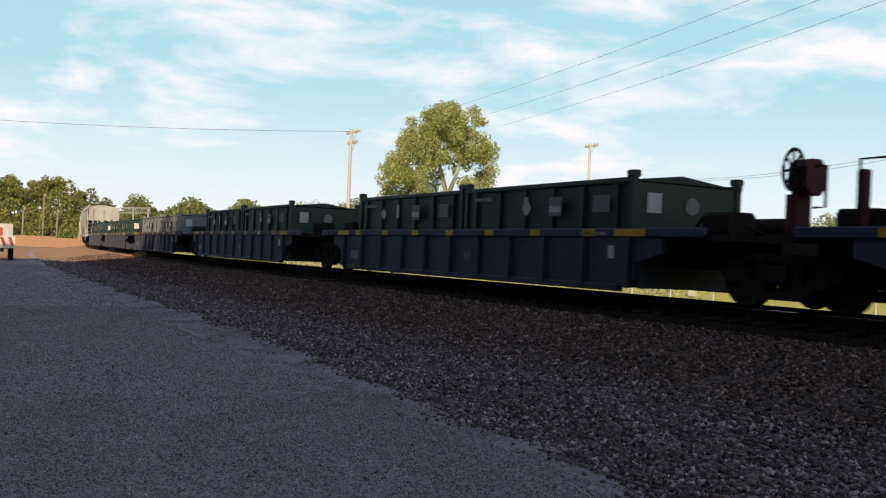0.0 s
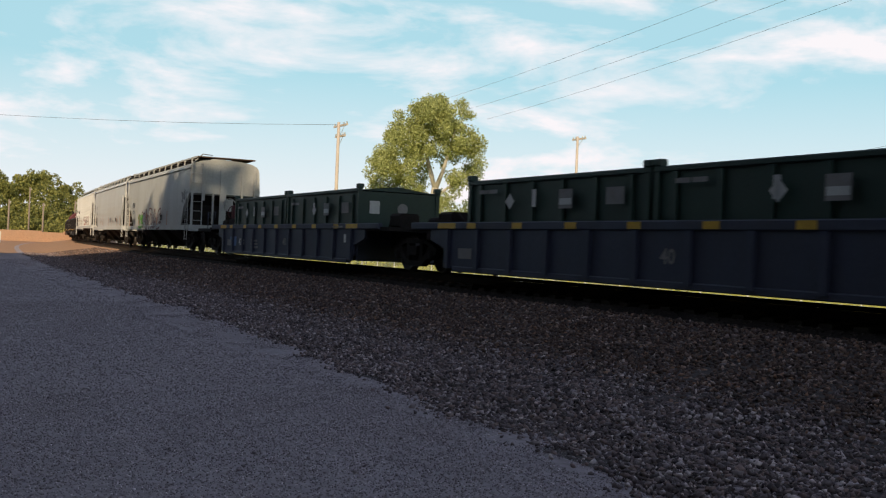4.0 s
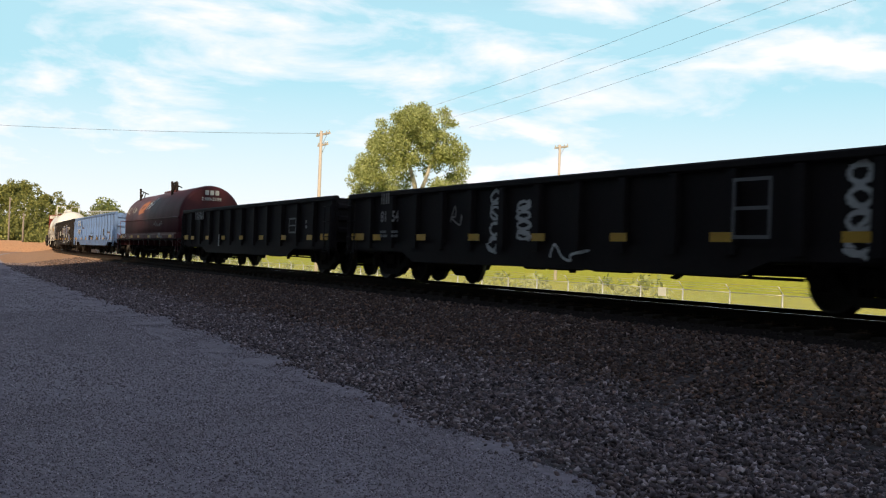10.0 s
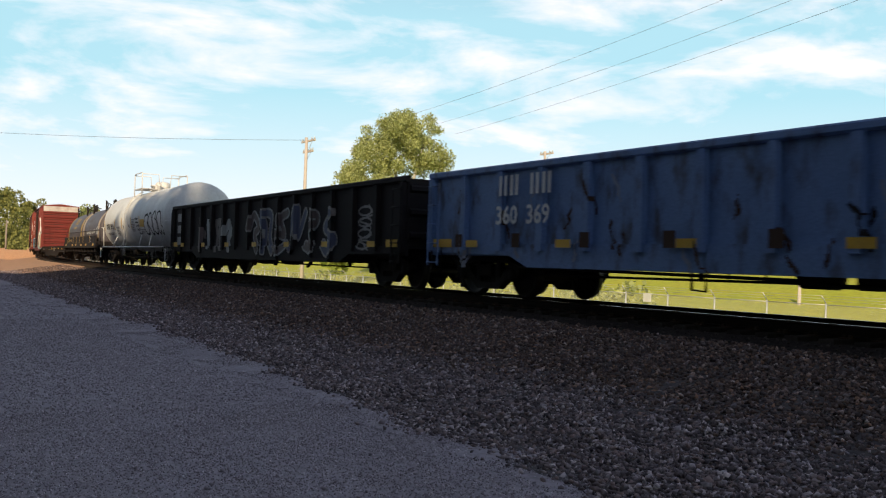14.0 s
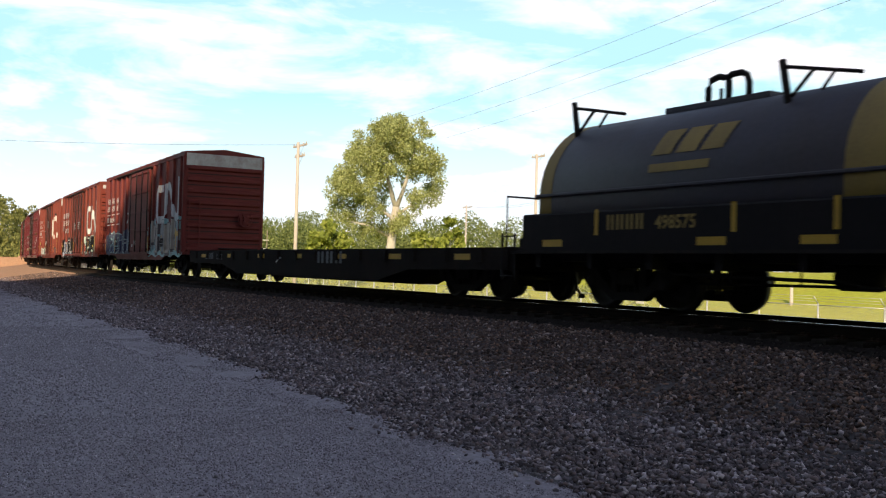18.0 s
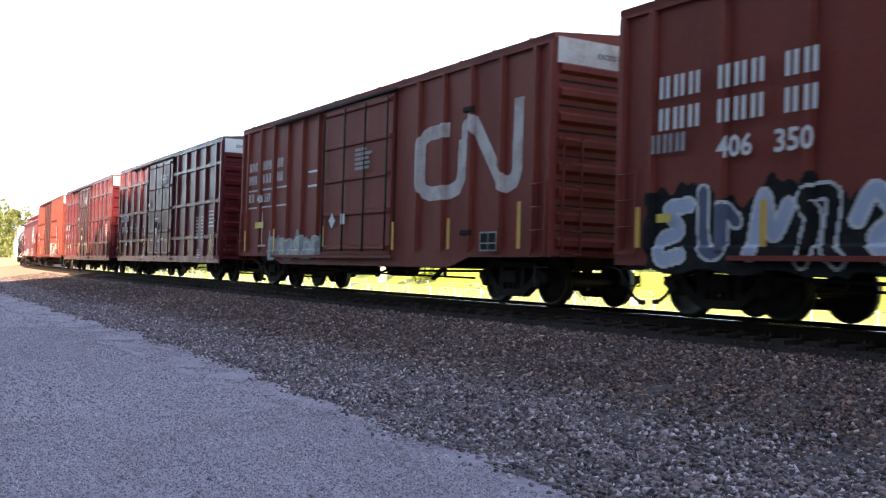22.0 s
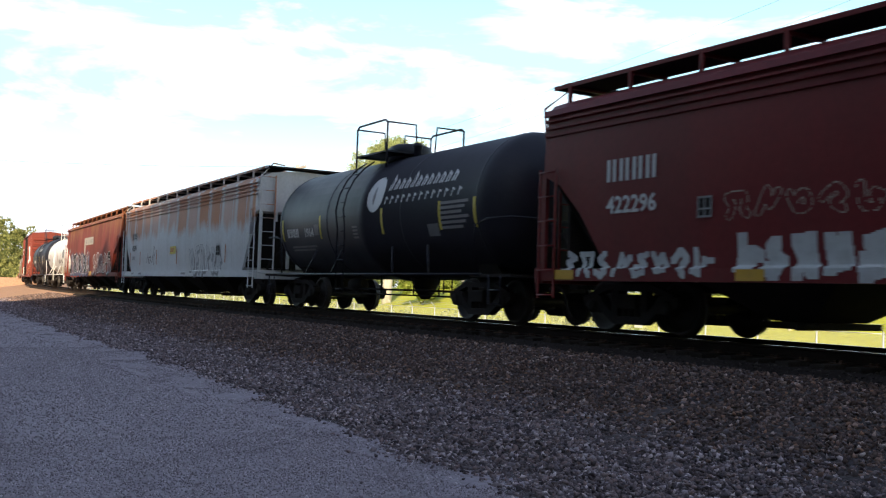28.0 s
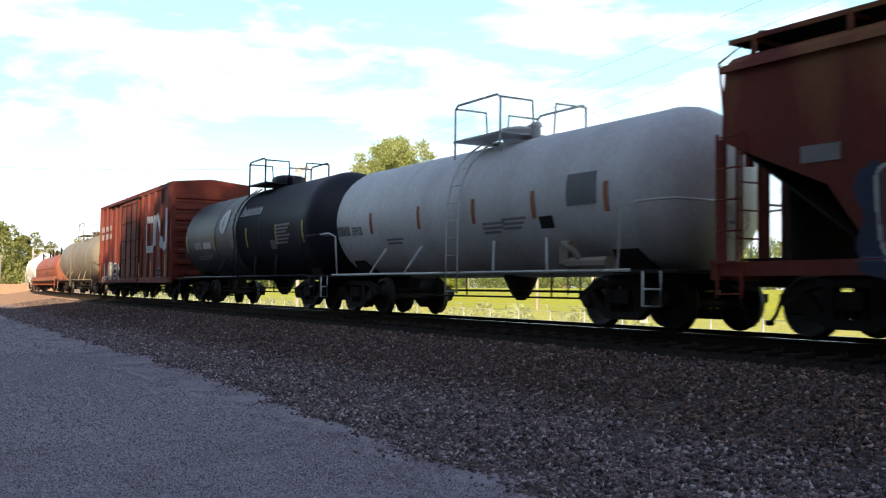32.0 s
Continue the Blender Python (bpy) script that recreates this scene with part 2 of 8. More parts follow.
boxred2_m = material("faded_red_paint", (0.185, 0.036, 0.023), 0.6, gloss=0.2, stain=(0.105, 0.026, 0.022), stains=0.6, streak=3, scale=1.1, dent=0.25)
maroon_m = material("maroon_paint", (0.098, 0.0115, 0.0165), 0.30, stain=(0.055, 0.016, 0.018), stains=0.35, streak=3, scale=0.9, gloss=0.34, dent=0.45, bump=0.04)
hopred_m = material("hopper_red_paint", (0.165, 0.019, 0.021), 0.45, gloss=0.22, stain=(0.07, 0.03, 0.026), stains=0.5, streak=4, scale=0.8)
rusthop_m = material("rusty_brown_paint", (0.19, 0.034, 0.022), 0.65, gloss=0.2, stain=(0.085, 0.04, 0.03), stains=0.8, streak=6, scale=0.8, rust=(0.8, 4.9, (0.23, 0.095, 0.04)))
grey_m = material("pale_grey_paint", (0.41, 0.41, 0.405), 0.55, stain=(0.30, 0.28, 0.26), stains=0.55, streak=5, scale=0.8)
white_m = material("white_grey_paint", (0.50, 0.50, 0.51), 0.5, stain=(0.40, 0.37, 0.34), stains=0.4, streak=5, scale=0.8)
rustwhite_m = material("rust_streaked_white", (0.60, 0.60, 0.60), 0.6, stain=(0.47, 0.42, 0.37), stains=0.5, streak=6, scale=0.9, rust=(1.8, 3.25, (0.44, 0.15, 0.042), 1.45, 9.2))
tankwhite_m = material("tank_white", (0.68, 0.67, 0.665), 0.5, stain=(0.36, 0.33, 0.30), stains=0.5, streak=4, scale=0.7)
tankblack_m = material("tank_black", (0.017, 0.017, 0.026), 0.5, stain=(0.024, 0.021, 0.022), stains=0.4, streak=3, scale=0.8, gloss=0.35, bump=0.05)
olive_m = material("grimy_olive_tank", (0.24, 0.20, 0.15), 0.6, stain=(0.08, 0.06, 0.05), stains=0.7, streak=3, scale=0.7)
gonblack_m = material("gondola_black", (0.019, 0.016, 0.017), 0.7, gloss=0.1, stain=(0.042, 0.032, 0.030), stains=0.55, streak=3, scale=1.1)
gonblue_m = material("gondola_blue", (0.125, 0.21, 0.42), 0.6, stain=(0.055, 0.05, 0.06), stains=0.9, streak=2.2, scale=2.6, dent=0.6, grain=0.25, sharp=(0.5, 0.66))
coilred_m = material("coil_hood_red", (0.095, 0.022, 0.028), 0.55, gloss=0.25, stain=(0.045, 0.02, 0.02), stains=0.6, streak=3, scale=0.9)
coilblue_m = material("coil_hood_slate", (0.075, 0.065, 0.080), 0.5, gloss=0.3, stain=(0.10, 0.075, 0.055), stains=0.45, streak=3, scale=0.9)
wellblue_m = material("well_blue_paint", (0.042, 0.048, 0.085), 0.65, stain=(0.05, 0.045, 0.045), stains=0.6, streak=3, scale=1.0)
boxgreen_m = material("container_green", (0.016, 0.042, 0.033), 0.5, stain=(0.03, 0.035, 0.03), stains=0.5, streak=3, scale=1.2)
boxgrey_m = material("container_grey", (0.20, 0.21, 0.23), 0.55, stain=(0.12, 0.11, 0.11), stains=0.5, streak=3, scale=1.2)
deck_m = material("flat_deck", (0.018, 0.014, 0.0125), 0.85, gloss=0.08, stain=(0.05, 0.036, 0.028), stains=0.5, streak=2, scale=1.2)
yellow_m = material("reflective_yellow", (0.62, 0.36, 0.03), 0.5, stain=(0.3, 0.18, 0.05), stains=0.3)
safety_m = material("safety_yellow", (0.60, 0.47, 0.05), 0.5, stains=0.3)
mark_m = material("white_lettering", (0.62, 0.61, 0.60), 0.6, stain=(0.4, 0.33, 0.30), stains=0.35, streak=3, scale=2)
black_m = material("black_lettering", (0.025, 0.025, 0.028), 0.6, stains=0.1)
dim_m = material("dim_stencil", (0.26, 0.24, 0.24), 0.7, stains=0.3)
orange_m = material("orange_marking", (0.42, 0.13, 0.04), 0.6, stains=0.4)
pole_m = material("pole_wood", (0.52, 0.45, 0.40), 0.85, stain=(0.26, 0.20, 0.15), stains=0.6, streak=8, scale=2)
wire_m = material("wire", (0.10, 0.10, 0.10), 0.5, 0.5, stains=0.1, bump=0)
galv_m = material("galvanised_steel", (0.58, 0.58, 0.56), 0.45, 0.6, stains=0.2)
bark_m = material("bark", (0.50, 0.46, 0.40), 0.9, stain=(0.25, 0.21, 0.17), stains=0.6, streak=4, scale=4, bump=0.6)
spray_white = material("spray_white", (0.55, 0.56, 0.56), 0.6, stains=0.3, scale=5)
spray_cyan = material("spray_cyan", (0.27, 0.47, 0.48), 0.6, stain=(0.30, 0.26, 0.24), stains=0.8, scale=3, sharp=(0.45, 0.62))
spray_blue = material("spray_navy", (0.024, 0.028, 0.075), 0.6, stains=0.3, scale=4)
spray_black = material("spray_black", (0.010, 0.010, 0.012), 0.7, gloss=0.1, stains=0.2, scale=4)
spray_green = material("spray_green", (0.09, 0.34, 0.04), 0.6, stains=0.2, scale=4)
spray_red = material("spray_red", (0.30, 0.055, 0.055), 0.6, stains=0.3, scale=4)
spray_plum = material("spray_plum", (0.13, 0.05, 0.055), 0.6, stains=0.3, scale=4)
spray_tan = material("spray_tan", (0.42, 0.36, 0.30), 0.6, stains=0.4, scale=4)
leaf_m = leaves("leaf_green", (0.16, 0.21, 0.035), (0.44, 0.47, 0.11))
leaf2_m = leaves("leaf_olive", (0.22, 0.25, 0.075), (0.58, 0.60, 0.27))
belt_m = leaves("belt_leaf", (0.10, 0.135, 0.05), (0.33, 0.36, 0.13))
bluff_m = leaves("bluff_leaf", (0.10, 0.12, 0.04), (0.42, 0.40, 0.13))
wood_m = leaves("far_leaf", (0.11, 0.145, 0.05), (0.34, 0.36, 0.13))

spray_mint = material("spray_mint", (0.40, 0.50, 0.44), 0.6, stains=0.3, scale=4)
spray_slate = material("spray_slate", (0.07, 0.085, 0.15), 0.6, stain=(0.08, 0.06, 0.07), stains=0.4, scale=4)
spray_shadow = material("spray_shadow", (0.10, 0.075, 0.075), 0.6, stains=0.3, scale=4)
spray_worn = material("spray_worn", (0.30, 0.31, 0.31), 0.7, stain=(0.14, 0.07, 0.06), stains=0.8, scale=3, streak=2)
sticker_m = material("sticker_grey", (0.16, 0.16, 0.17), 0.6, stains=0.3)
earth_m = material("red_earth", (0.40, 0.24, 0.16), 0.95, stain=(0.30, 0.22, 0.16), stains=0.6, grain=0.25, scale=0.6, gloss=0.05)
farpole_m = material("old_pole_wood", (0.26, 0.21, 0.17), 0.9, stains=0.3)


# ---- building helpers ----
class Shape:
    """Gathers the corners and faces of one mesh."""

    def __init__(self):
        self.v, self.f, self.s = [], [], []

    def add(self, verts, faces, smooth=False):
        k = len(self.v)
        self.v.extend(verts)
        self.f.extend(tuple(i + k for i in face) for face in faces)
        self.s.extend([smooth] * len(faces))
        return self

    def box(self, x0, x1, y0, y1, z0, z1):
        return self.add([(x0, y0, z0), (x1, y0, z0), (x1, y1, z0), (x0, y1, z0), (x0, y0, z1), (x1, y0, z1), (x1, y1, z1), (x0, y1, z1)],
                        [(0, 3, 2, 1), (4, 5, 6, 7), (0, 1, 5, 4), (1, 2, 6, 5), (2, 3, 7, 6), (3, 0, 4, 7)])

    def soft(self, x0, x1, y0, y1, z0, z1, r=0.02):
        """A box with chamfered edges along x."""
        r = min(r, (y1 - y0) / 3, (z1 - z0) / 3)
        ring = [(y0 + r, z0), (y1 - r, z0), (y1, z0 + r), (y1, z1 - r), (y1 - r, z1), (y0 + r, z1), (y0, z1 - r), (y0, z0 + r)]
        return self.along_x(ring, x0, x1)

    def along_x(self, ring, x0, x1, smooth=False):
        """ring: (y, z) counter-clockwise seen from +x."""
        n = len(ring)
        self.add([(x, y, z) for x in (x0, x1) for y, z in ring],
                 [(i, (i + 1) % n, n + (i + 1) % n, n + i) for i in range(n)], smooth)
        self.add([(x0, y, z) for y, z in ring], [tuple(range(n))[::-1]])
        return self.add([(x1, y, z) for y, z in ring], [tuple(range(n))])

    def along_y(self, ring, y0, y1):
        """ring: (x, z)."""
        n = len(ring)
        self.add([(x, y, z) for y in (y0, y1) for x, z in ring],
                 [(i, (i + 1) % n, n + (i + 1) % n, n + i) for i in range(n)])
        self.add([(x, y0, z) for x, z in ring], [tuple(range(n))[::-1]])
        return self.add([(x, y1, z) for x, z in ring], [tuple(range(n))])

    def tube(self, points, r, n=6, r1=None):
        pts = [Vector(p) for p in points]
        k, m = len(self.v), len(pts)
        for i, p in enumerate(pts):
            d = (pts[min(i + 1, m - 1)] - pts[max(i - 1, 0)]).normalized()
            a = d.cross(Vector((0, 0, 1)) if abs(d.z) < 0.9 else Vector((1, 0, 0))).normalized()
            b = d.cross(a)
            rr = r if r1 is None else r + (r1 - r) * i / (m - 1)
            self.v.extend(tuple(p + (a * math.cos(t) + b * math.sin(t)) * rr) for t in (2 * math.pi * j / n for j in range(n)))
        for i in range(m - 1):
            for j in range(n):
                self.f.append((k + i * n + j, k + i * n + (j + 1) % n, k + (i + 1) * n + (j + 1) % n, k + (i + 1) * n + j))
                self.s.append(True)
        self.f.extend([tuple(k + j for j in range(n))[::-1], tuple(k + (m - 1) * n + j for j in range(n))])
        self.s.extend([False, False])
        return self

    def turned(self, profile, axis, centre, n=20):
        """profile: (offset along the axis, radius); axis 'x', 'y' or 'z'."""
        k = len(self.v)
        for o, r in profile:
            for j in range(n):
                c, s = math.cos(2 * math.pi * j / n) * r, math.sin(2 * math.pi * j / n) * r
                q = {"x": (o, c, s), "y": (s, o, c), "z": (c, s, o)}[axis]
                self.v.append((centre[0] + q[0], centre[1] + q[1], centre[2] + q[2]))
        for i in range(len(profile) - 1):
            for j in range(n):
                self.f.append((k + i * n + j, k + i * n + (j + 1) % n, k + (i + 1) * n + (j + 1) % n, k + (i + 1) * n + j))
                self.s.append(True)
        self.f.extend([tuple(k + j for j in range(n))[::-1], tuple(k + (len(profile) - 1) * n + j for j in range(n))])
        self.s.extend([False, False])
        return self

    def ribbon(self, points, width, put, caps=0.0):
        """A painted stroke: points in the plane, laid on a surface by put(u, v)."""
        pts = [Vector((p[0], p[1], 0)) for p in points]
        rows = []
        for i, p in enumerate(pts):
            a = (p - pts[i - 1]).normalized() if i else (pts[1] - p).normalized()
            b = (pts[i + 1] - p).normalized() if i + 1 < len(pts) else a
            d = a + b
            d = d.normalized() if d.length > 0.01 else a
            side = Vector((-d.y, d.x, 0)) * width / 2 / max(0.55, d.dot(a))
            if caps:
                p = p - a * caps * (i == 0) + b * caps * (i + 1 == len(pts))
            rows.append((p + side, p - side))
        verts = [put(q.x, q.y) for row in rows for q in row]
        return self.add(verts, [(2 * i, 2 * i + 1, 2 * i + 3, 2 * i + 2) for i in range(len(rows) - 1)])

    def mesh(self, name, mat):
        me = bpy.data.meshes.new(name)
        me.from_pydata(self.v, [], self.f)
        me.polygons.foreach_set("use_smooth", self.s)
        me.materials.append(mat)
        me.update()
        return me


def part(name, shape, mat, parent, label="", at=None):
    """Links a shape (or a finished mesh) as one mesh object under a thing or a part."""
    ob = new(name, shape.mesh(name, mat) if isinstance(shape, Shape) else shape)
    ob.parent = parent
    if at is not None:
        ob.matrix_basis = at
    return tagged(ob, label)


def thing(name, label, category, group="", kind="", at=None):
    ob = new(name)
    ob.empty_display_size = 0.2
    if at is not None:
        ob.matrix_basis = at
    return tagged(ob, label, category, group, kind)


def whole(name, shape, mat, label, category, group="", kind="", at=None):
    ob = new(name, shape.mesh(name, mat))
    if at is not None:
        ob.matrix_basis = at
    return tagged(ob, label, category, group, kind)


def bulk(name, verts, faces, mat):
    """One mesh from numpy arrays; faces all have the same number of corners."""
    me = bpy.data.meshes.new(name)
    n = faces.shape[1]
    me.vertices.add(len(verts))
    me.vertices.foreach_set("co", verts.astype(np.float32).ravel())
    me.loops.add(faces.size)
    me.loops.foreach_set("vertex_index", faces.astype(np.int32).ravel())
    me.polygons.add(len(faces))
    me.polygons.foreach_set("loop_start", np.arange(0, faces.size, n, dtype=np.int32))
    me.polygons.foreach_set("loop_total", np.full(len(faces), n, dtype=np.int32))
    me.materials.append(mat)
    me.update(calc_edges=True)
    return me


rng = np.random.default_rng(7)


def stones(centres, sizes):
    """Angular stones: squashed, twisted octahedra with uneven corners."""
    n = len(centres)
    base = np.array([(1, 0, 0), (-1, 0, 0), (0, 1, 0), (0, -1, 0), (0, 0, 1), (0, 0, -1)], float)
    tri = np.array([(0, 2, 4), (2, 1, 4), (1, 3, 4), (3, 0, 4), (2, 0, 5), (1, 2, 5), (3, 1, 5), (0, 3, 5)])
    v = np.repeat(base[None], n, 0) * rng.uniform(0.6, 1.25, (n, 6, 1)) + rng.uniform(-0.22, 0.22, (n, 6, 3))
    v *= rng.uniform((0.75, 0.65, 0.40), (1.25, 1.1, 0.75), (n, 1, 3)) * sizes[:, None, None] / 2
    q = rng.normal(size=(n, 4)) * np.array([1.0, 0.32, 0.32, 1.0])
    q /= np.linalg.norm(q, axis=1)[:, None]
    w, x, y, z = q.T
    m = np.stack([1 - 2 * (y * y + z * z), 2 * (x * y - w * z), 2 * (x * z + w * y), 2 * (x * y + w * z), 1 - 2 * (x * x + z * z), 2 * (y * z - w * x),
                  2 * (x * z - w * y), 2 * (y * z + w * x), 1 - 2 * (x * x + y * y)], 1).reshape(n, 3, 3)
    v = np.einsum("nij,nkj->nki", m, v) + centres[:, None, :]
    f = (tri[None] + 6 * np.arange(n)[:, None, None]).reshape(-1, 3)
    return v.reshape(-1, 3), f


def foliage(clumps, count, size, flat=0.8, fill=0.6):
    """Leaf sprays on the outside of clumps (x, y, z, radius): small bent quads in all directions."""
    clumps = np.asarray(clumps, float)
    w = clumps[:, 3] ** 2
    pick = rng.choice(len(clumps), count, p=w / w.sum())
    d = rng.normal(size=(count, 3))
    d /= np.linalg.norm(d, axis=1)[:, None]
    r = clumps[pick, 3] * rng.uniform(0.35 if fill > 0.5 else 0.0, 1.05, count) ** fill
    c = clumps[pick, :3] + d * r[:, None] * np.array([1, 1, flat])
    a = rng.normal(size=(count, 3))
    a /= np.linalg.norm(a, axis=1)[:, None]
    b = np.cross(a, rng.normal(size=(count, 3)))
    b /= np.linalg.norm(b, axis=1)[:, None]
    s = size * rng.uniform(0.5, 1.3, count)[:, None]
    v = np.stack([c - a * s, c - b * s * 0.6, c + a * s, c + b * s * 0.6 + d * s * 0.3], 1)
    return v.reshape(-1, 3), np.arange(count * 4).reshape(-1, 4)


def lettering(body, size, put=None, align="LEFT"):
    """The mesh data of words in the built-in font, flat in x and y."""
    cu = bpy.data.curves.new("words", "FONT")
    cu.body, cu.size, cu.align_x, cu.resolution_u, cu.offset = body, size, align, 2, size * 0.022
    ob = new("words", cu)
    bpy.context.view_layer.update()
    me = bpy.data.meshes.new_from_object(ob.evaluated_get(bpy.context.evaluated_depsgraph_get()))
    bpy.data.objects.remove(ob)
    return me


# ---- the line: one track on a long bend ----
STATIONS = np.arange(-900.0, 700.5, 1.0)
BEND = np.interp(STATIONS, (-300, -200, -130, -100, -75, -50, -25, 40, 90), (0.0004, 0.00191, 0.00148, 0.00105, 0.00084, 0.00141, 0.00085, 0.0006, 0.0))
TURN = np.concatenate([[0], np.cumsum((BEND[1:] + BEND[:-1]) / 2)])
TURN -= TURN[900]
MIDX = np.concatenate([[0], np.cumsum(np.cos((TURN[1:] + TURN[:-1]) / 2))])
MIDY = np.concatenate([[0], np.cumsum(np.sin((TURN[1:] + TURN[:-1]) / 2))])
MIDX -= MIDX[900]
MIDY += 12.02 - MIDY[900]


def line(s, w=0.0):
    """The point w metres left of the train's track (negative: on the camera's side) and the track's heading there."""
    t = np.interp(s, STATIONS, TURN)
    return np.interp(s, STATIONS, MIDX) - w * np.sin(t), np.interp(s, STATIONS, MIDY) + w * np.cos(t), t


# the train's small surges, second by second, in metres
SURGE = (-0.65, -0.65, -0.65, -0.75, -0.5, -0.3, -0.1, 0.08, -0.05, -0.14, -0.12, 0.42, -0.03, -0.02, 0.15, 0.0, -0.15, -0.35, -0.08, -0.48, 0.0, -0.28, 0.06, -0.28, -0.2, -0.12, -0.15,
         -0.15, -0.2, -0.25, -0.08, -0.3, -0.15)


def travel(t):
    """How far the train has gone at t seconds, from where it is at 16 s."""
    return 14.733 * (t - 16) - 0.01788 * (t - 16) ** 2 + float(np.interp(t, range(33), SURGE))


def lie(s, w):
    """The ground's height."""
    z = float(np.interp(w, (-60, -30, -7.9, -7.3, -5.2, -4.2, -1.72, -1.50, -1.34, 1.34, 1.5, 2.1, 6.2, 9, 27, 34, 44, 50, 60, 90, 400),
                        (-0.75, -0.9, -0.95, -0.945, -0.86, -0.75, -0.35, -0.32, -0.235, -0.235, -0.25, -0.36, -2.1, -2.35, -2.35, -1.4, 0.9, 1.0, -0.6, -1.5, -1.5)))
    return z


def humps(x, y, w):
    """The ground's small unevenness."""
    rough = 0.006 if w < -7.7 else (0.055 if w < -1.9 else (0.012 if w < 2.2 else 0.10))
    return rough * noise.noise((x * 0.9, y * 0.9, 0)) + rough * 0.6 * noise.noise((x * 0.25, y * 0.25, 4)) * (w < -7 or w > 5)


def toe(s):
    """Where the ballast bank runs out into the lot."""
    return np.interp(s, (-60, -33, -20, -13, -9.5, -6, 3), (-6.4, -6.45, -6.55, -6.88, -7.18, -7.45, -7.8))


def build_ground():
    ss = np.unique(np.concatenate([np.arange(-880, -120, 20.0), np.arange(-120, -40, 4), np.arange(-40, 12, 0.8), np.arange(12, 60, 6), np.arange(60, 680, 30)]))
    ws = np.array([-3000, -900, -350, -250, -170, -120, -90, -70, -50, -38, -30, -24, -20, -17, -15, -13, -11.5, -10.2, -9.4, -8.8, -8.3, -7.9, -7.5, -7.1, -6.8,
                   -6.4, -6, -5.6, -5.2, -4.8, -4.4, -4, -3.6, -3.2, -2.8, -2.4, -2, -1.72, -1.5, -1.34, -0.8, 0, 0.8, 1.34, 1.5, 1.8, 2.1, 2.7, 3.4, 4.5, 5.4, 6.2, 7.5, 9, 12, 16, 20, 24, 27, 30, 34, 38, 44, 50, 60,
                   75, 90, 130, 200, 300, 800, 1500, 3500])
    verts = np.zeros((len(ss), len(ws), 3))
    for i, s in enumerate(ss):
        for j, w in enumerate(ws):
            inner = max(-300, min(300, w))
            x, y, _ = line(s, inner)
            z = lie(s, w)
            if w < -60:
                # flat ground; the wooded hill added behind the lot ends beside the bend
                z = -0.75
            z += humps(x, y, w)
            verts[i, j] = (x * (1 + 2.5 * (abs(s) > 600)), y + (w - inner), z)
    m, n = len(ss), len(ws)
    idx = np.arange(m * n).reshape(m, n)
    f = np.stack([idx[:-1, :-1], idx[1:, :-1], idx[1:, 1:], idx[:-1, 1:]], -1).reshape(-1, 4)
    me = bulk("ground", verts.reshape(-1, 3), f, lot_m)
    me.materials.append(ballast_m)
    me.materials.append(grass_m)
    me.materials.append(darkbed_m)
    me.materials.append(earth_m)
    mid = np.tile((ws[:-1] + ws[1:]) / 2, m - 1)
    along = np.repeat((ss[:-1] + ss[1:]) / 2, n - 1)
    kind = np.where(mid < toe(along) + 0.1, 0, np.where(mid < 4.2, 1, 2))
    # a darker bed beneath the track
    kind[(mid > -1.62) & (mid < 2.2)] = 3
    kind[(along < -75) & (mid > -11) & (mid < -6.6)] = 4
    kind[(along < -62) & (mid > -6.6) & (mid < 4.2)] = 4
    kind[mid < -45] = 2
    me.polygons.foreach_set("material_index", kind.astype(np.int32))
    me.polygons.foreach_set("use_smooth", np.ones(len(f), bool))
    tagged(new("ground", me), "pale gravel lot, dark ballast bed and sunlit grass field", "ground", kind="structure")


build_ground()


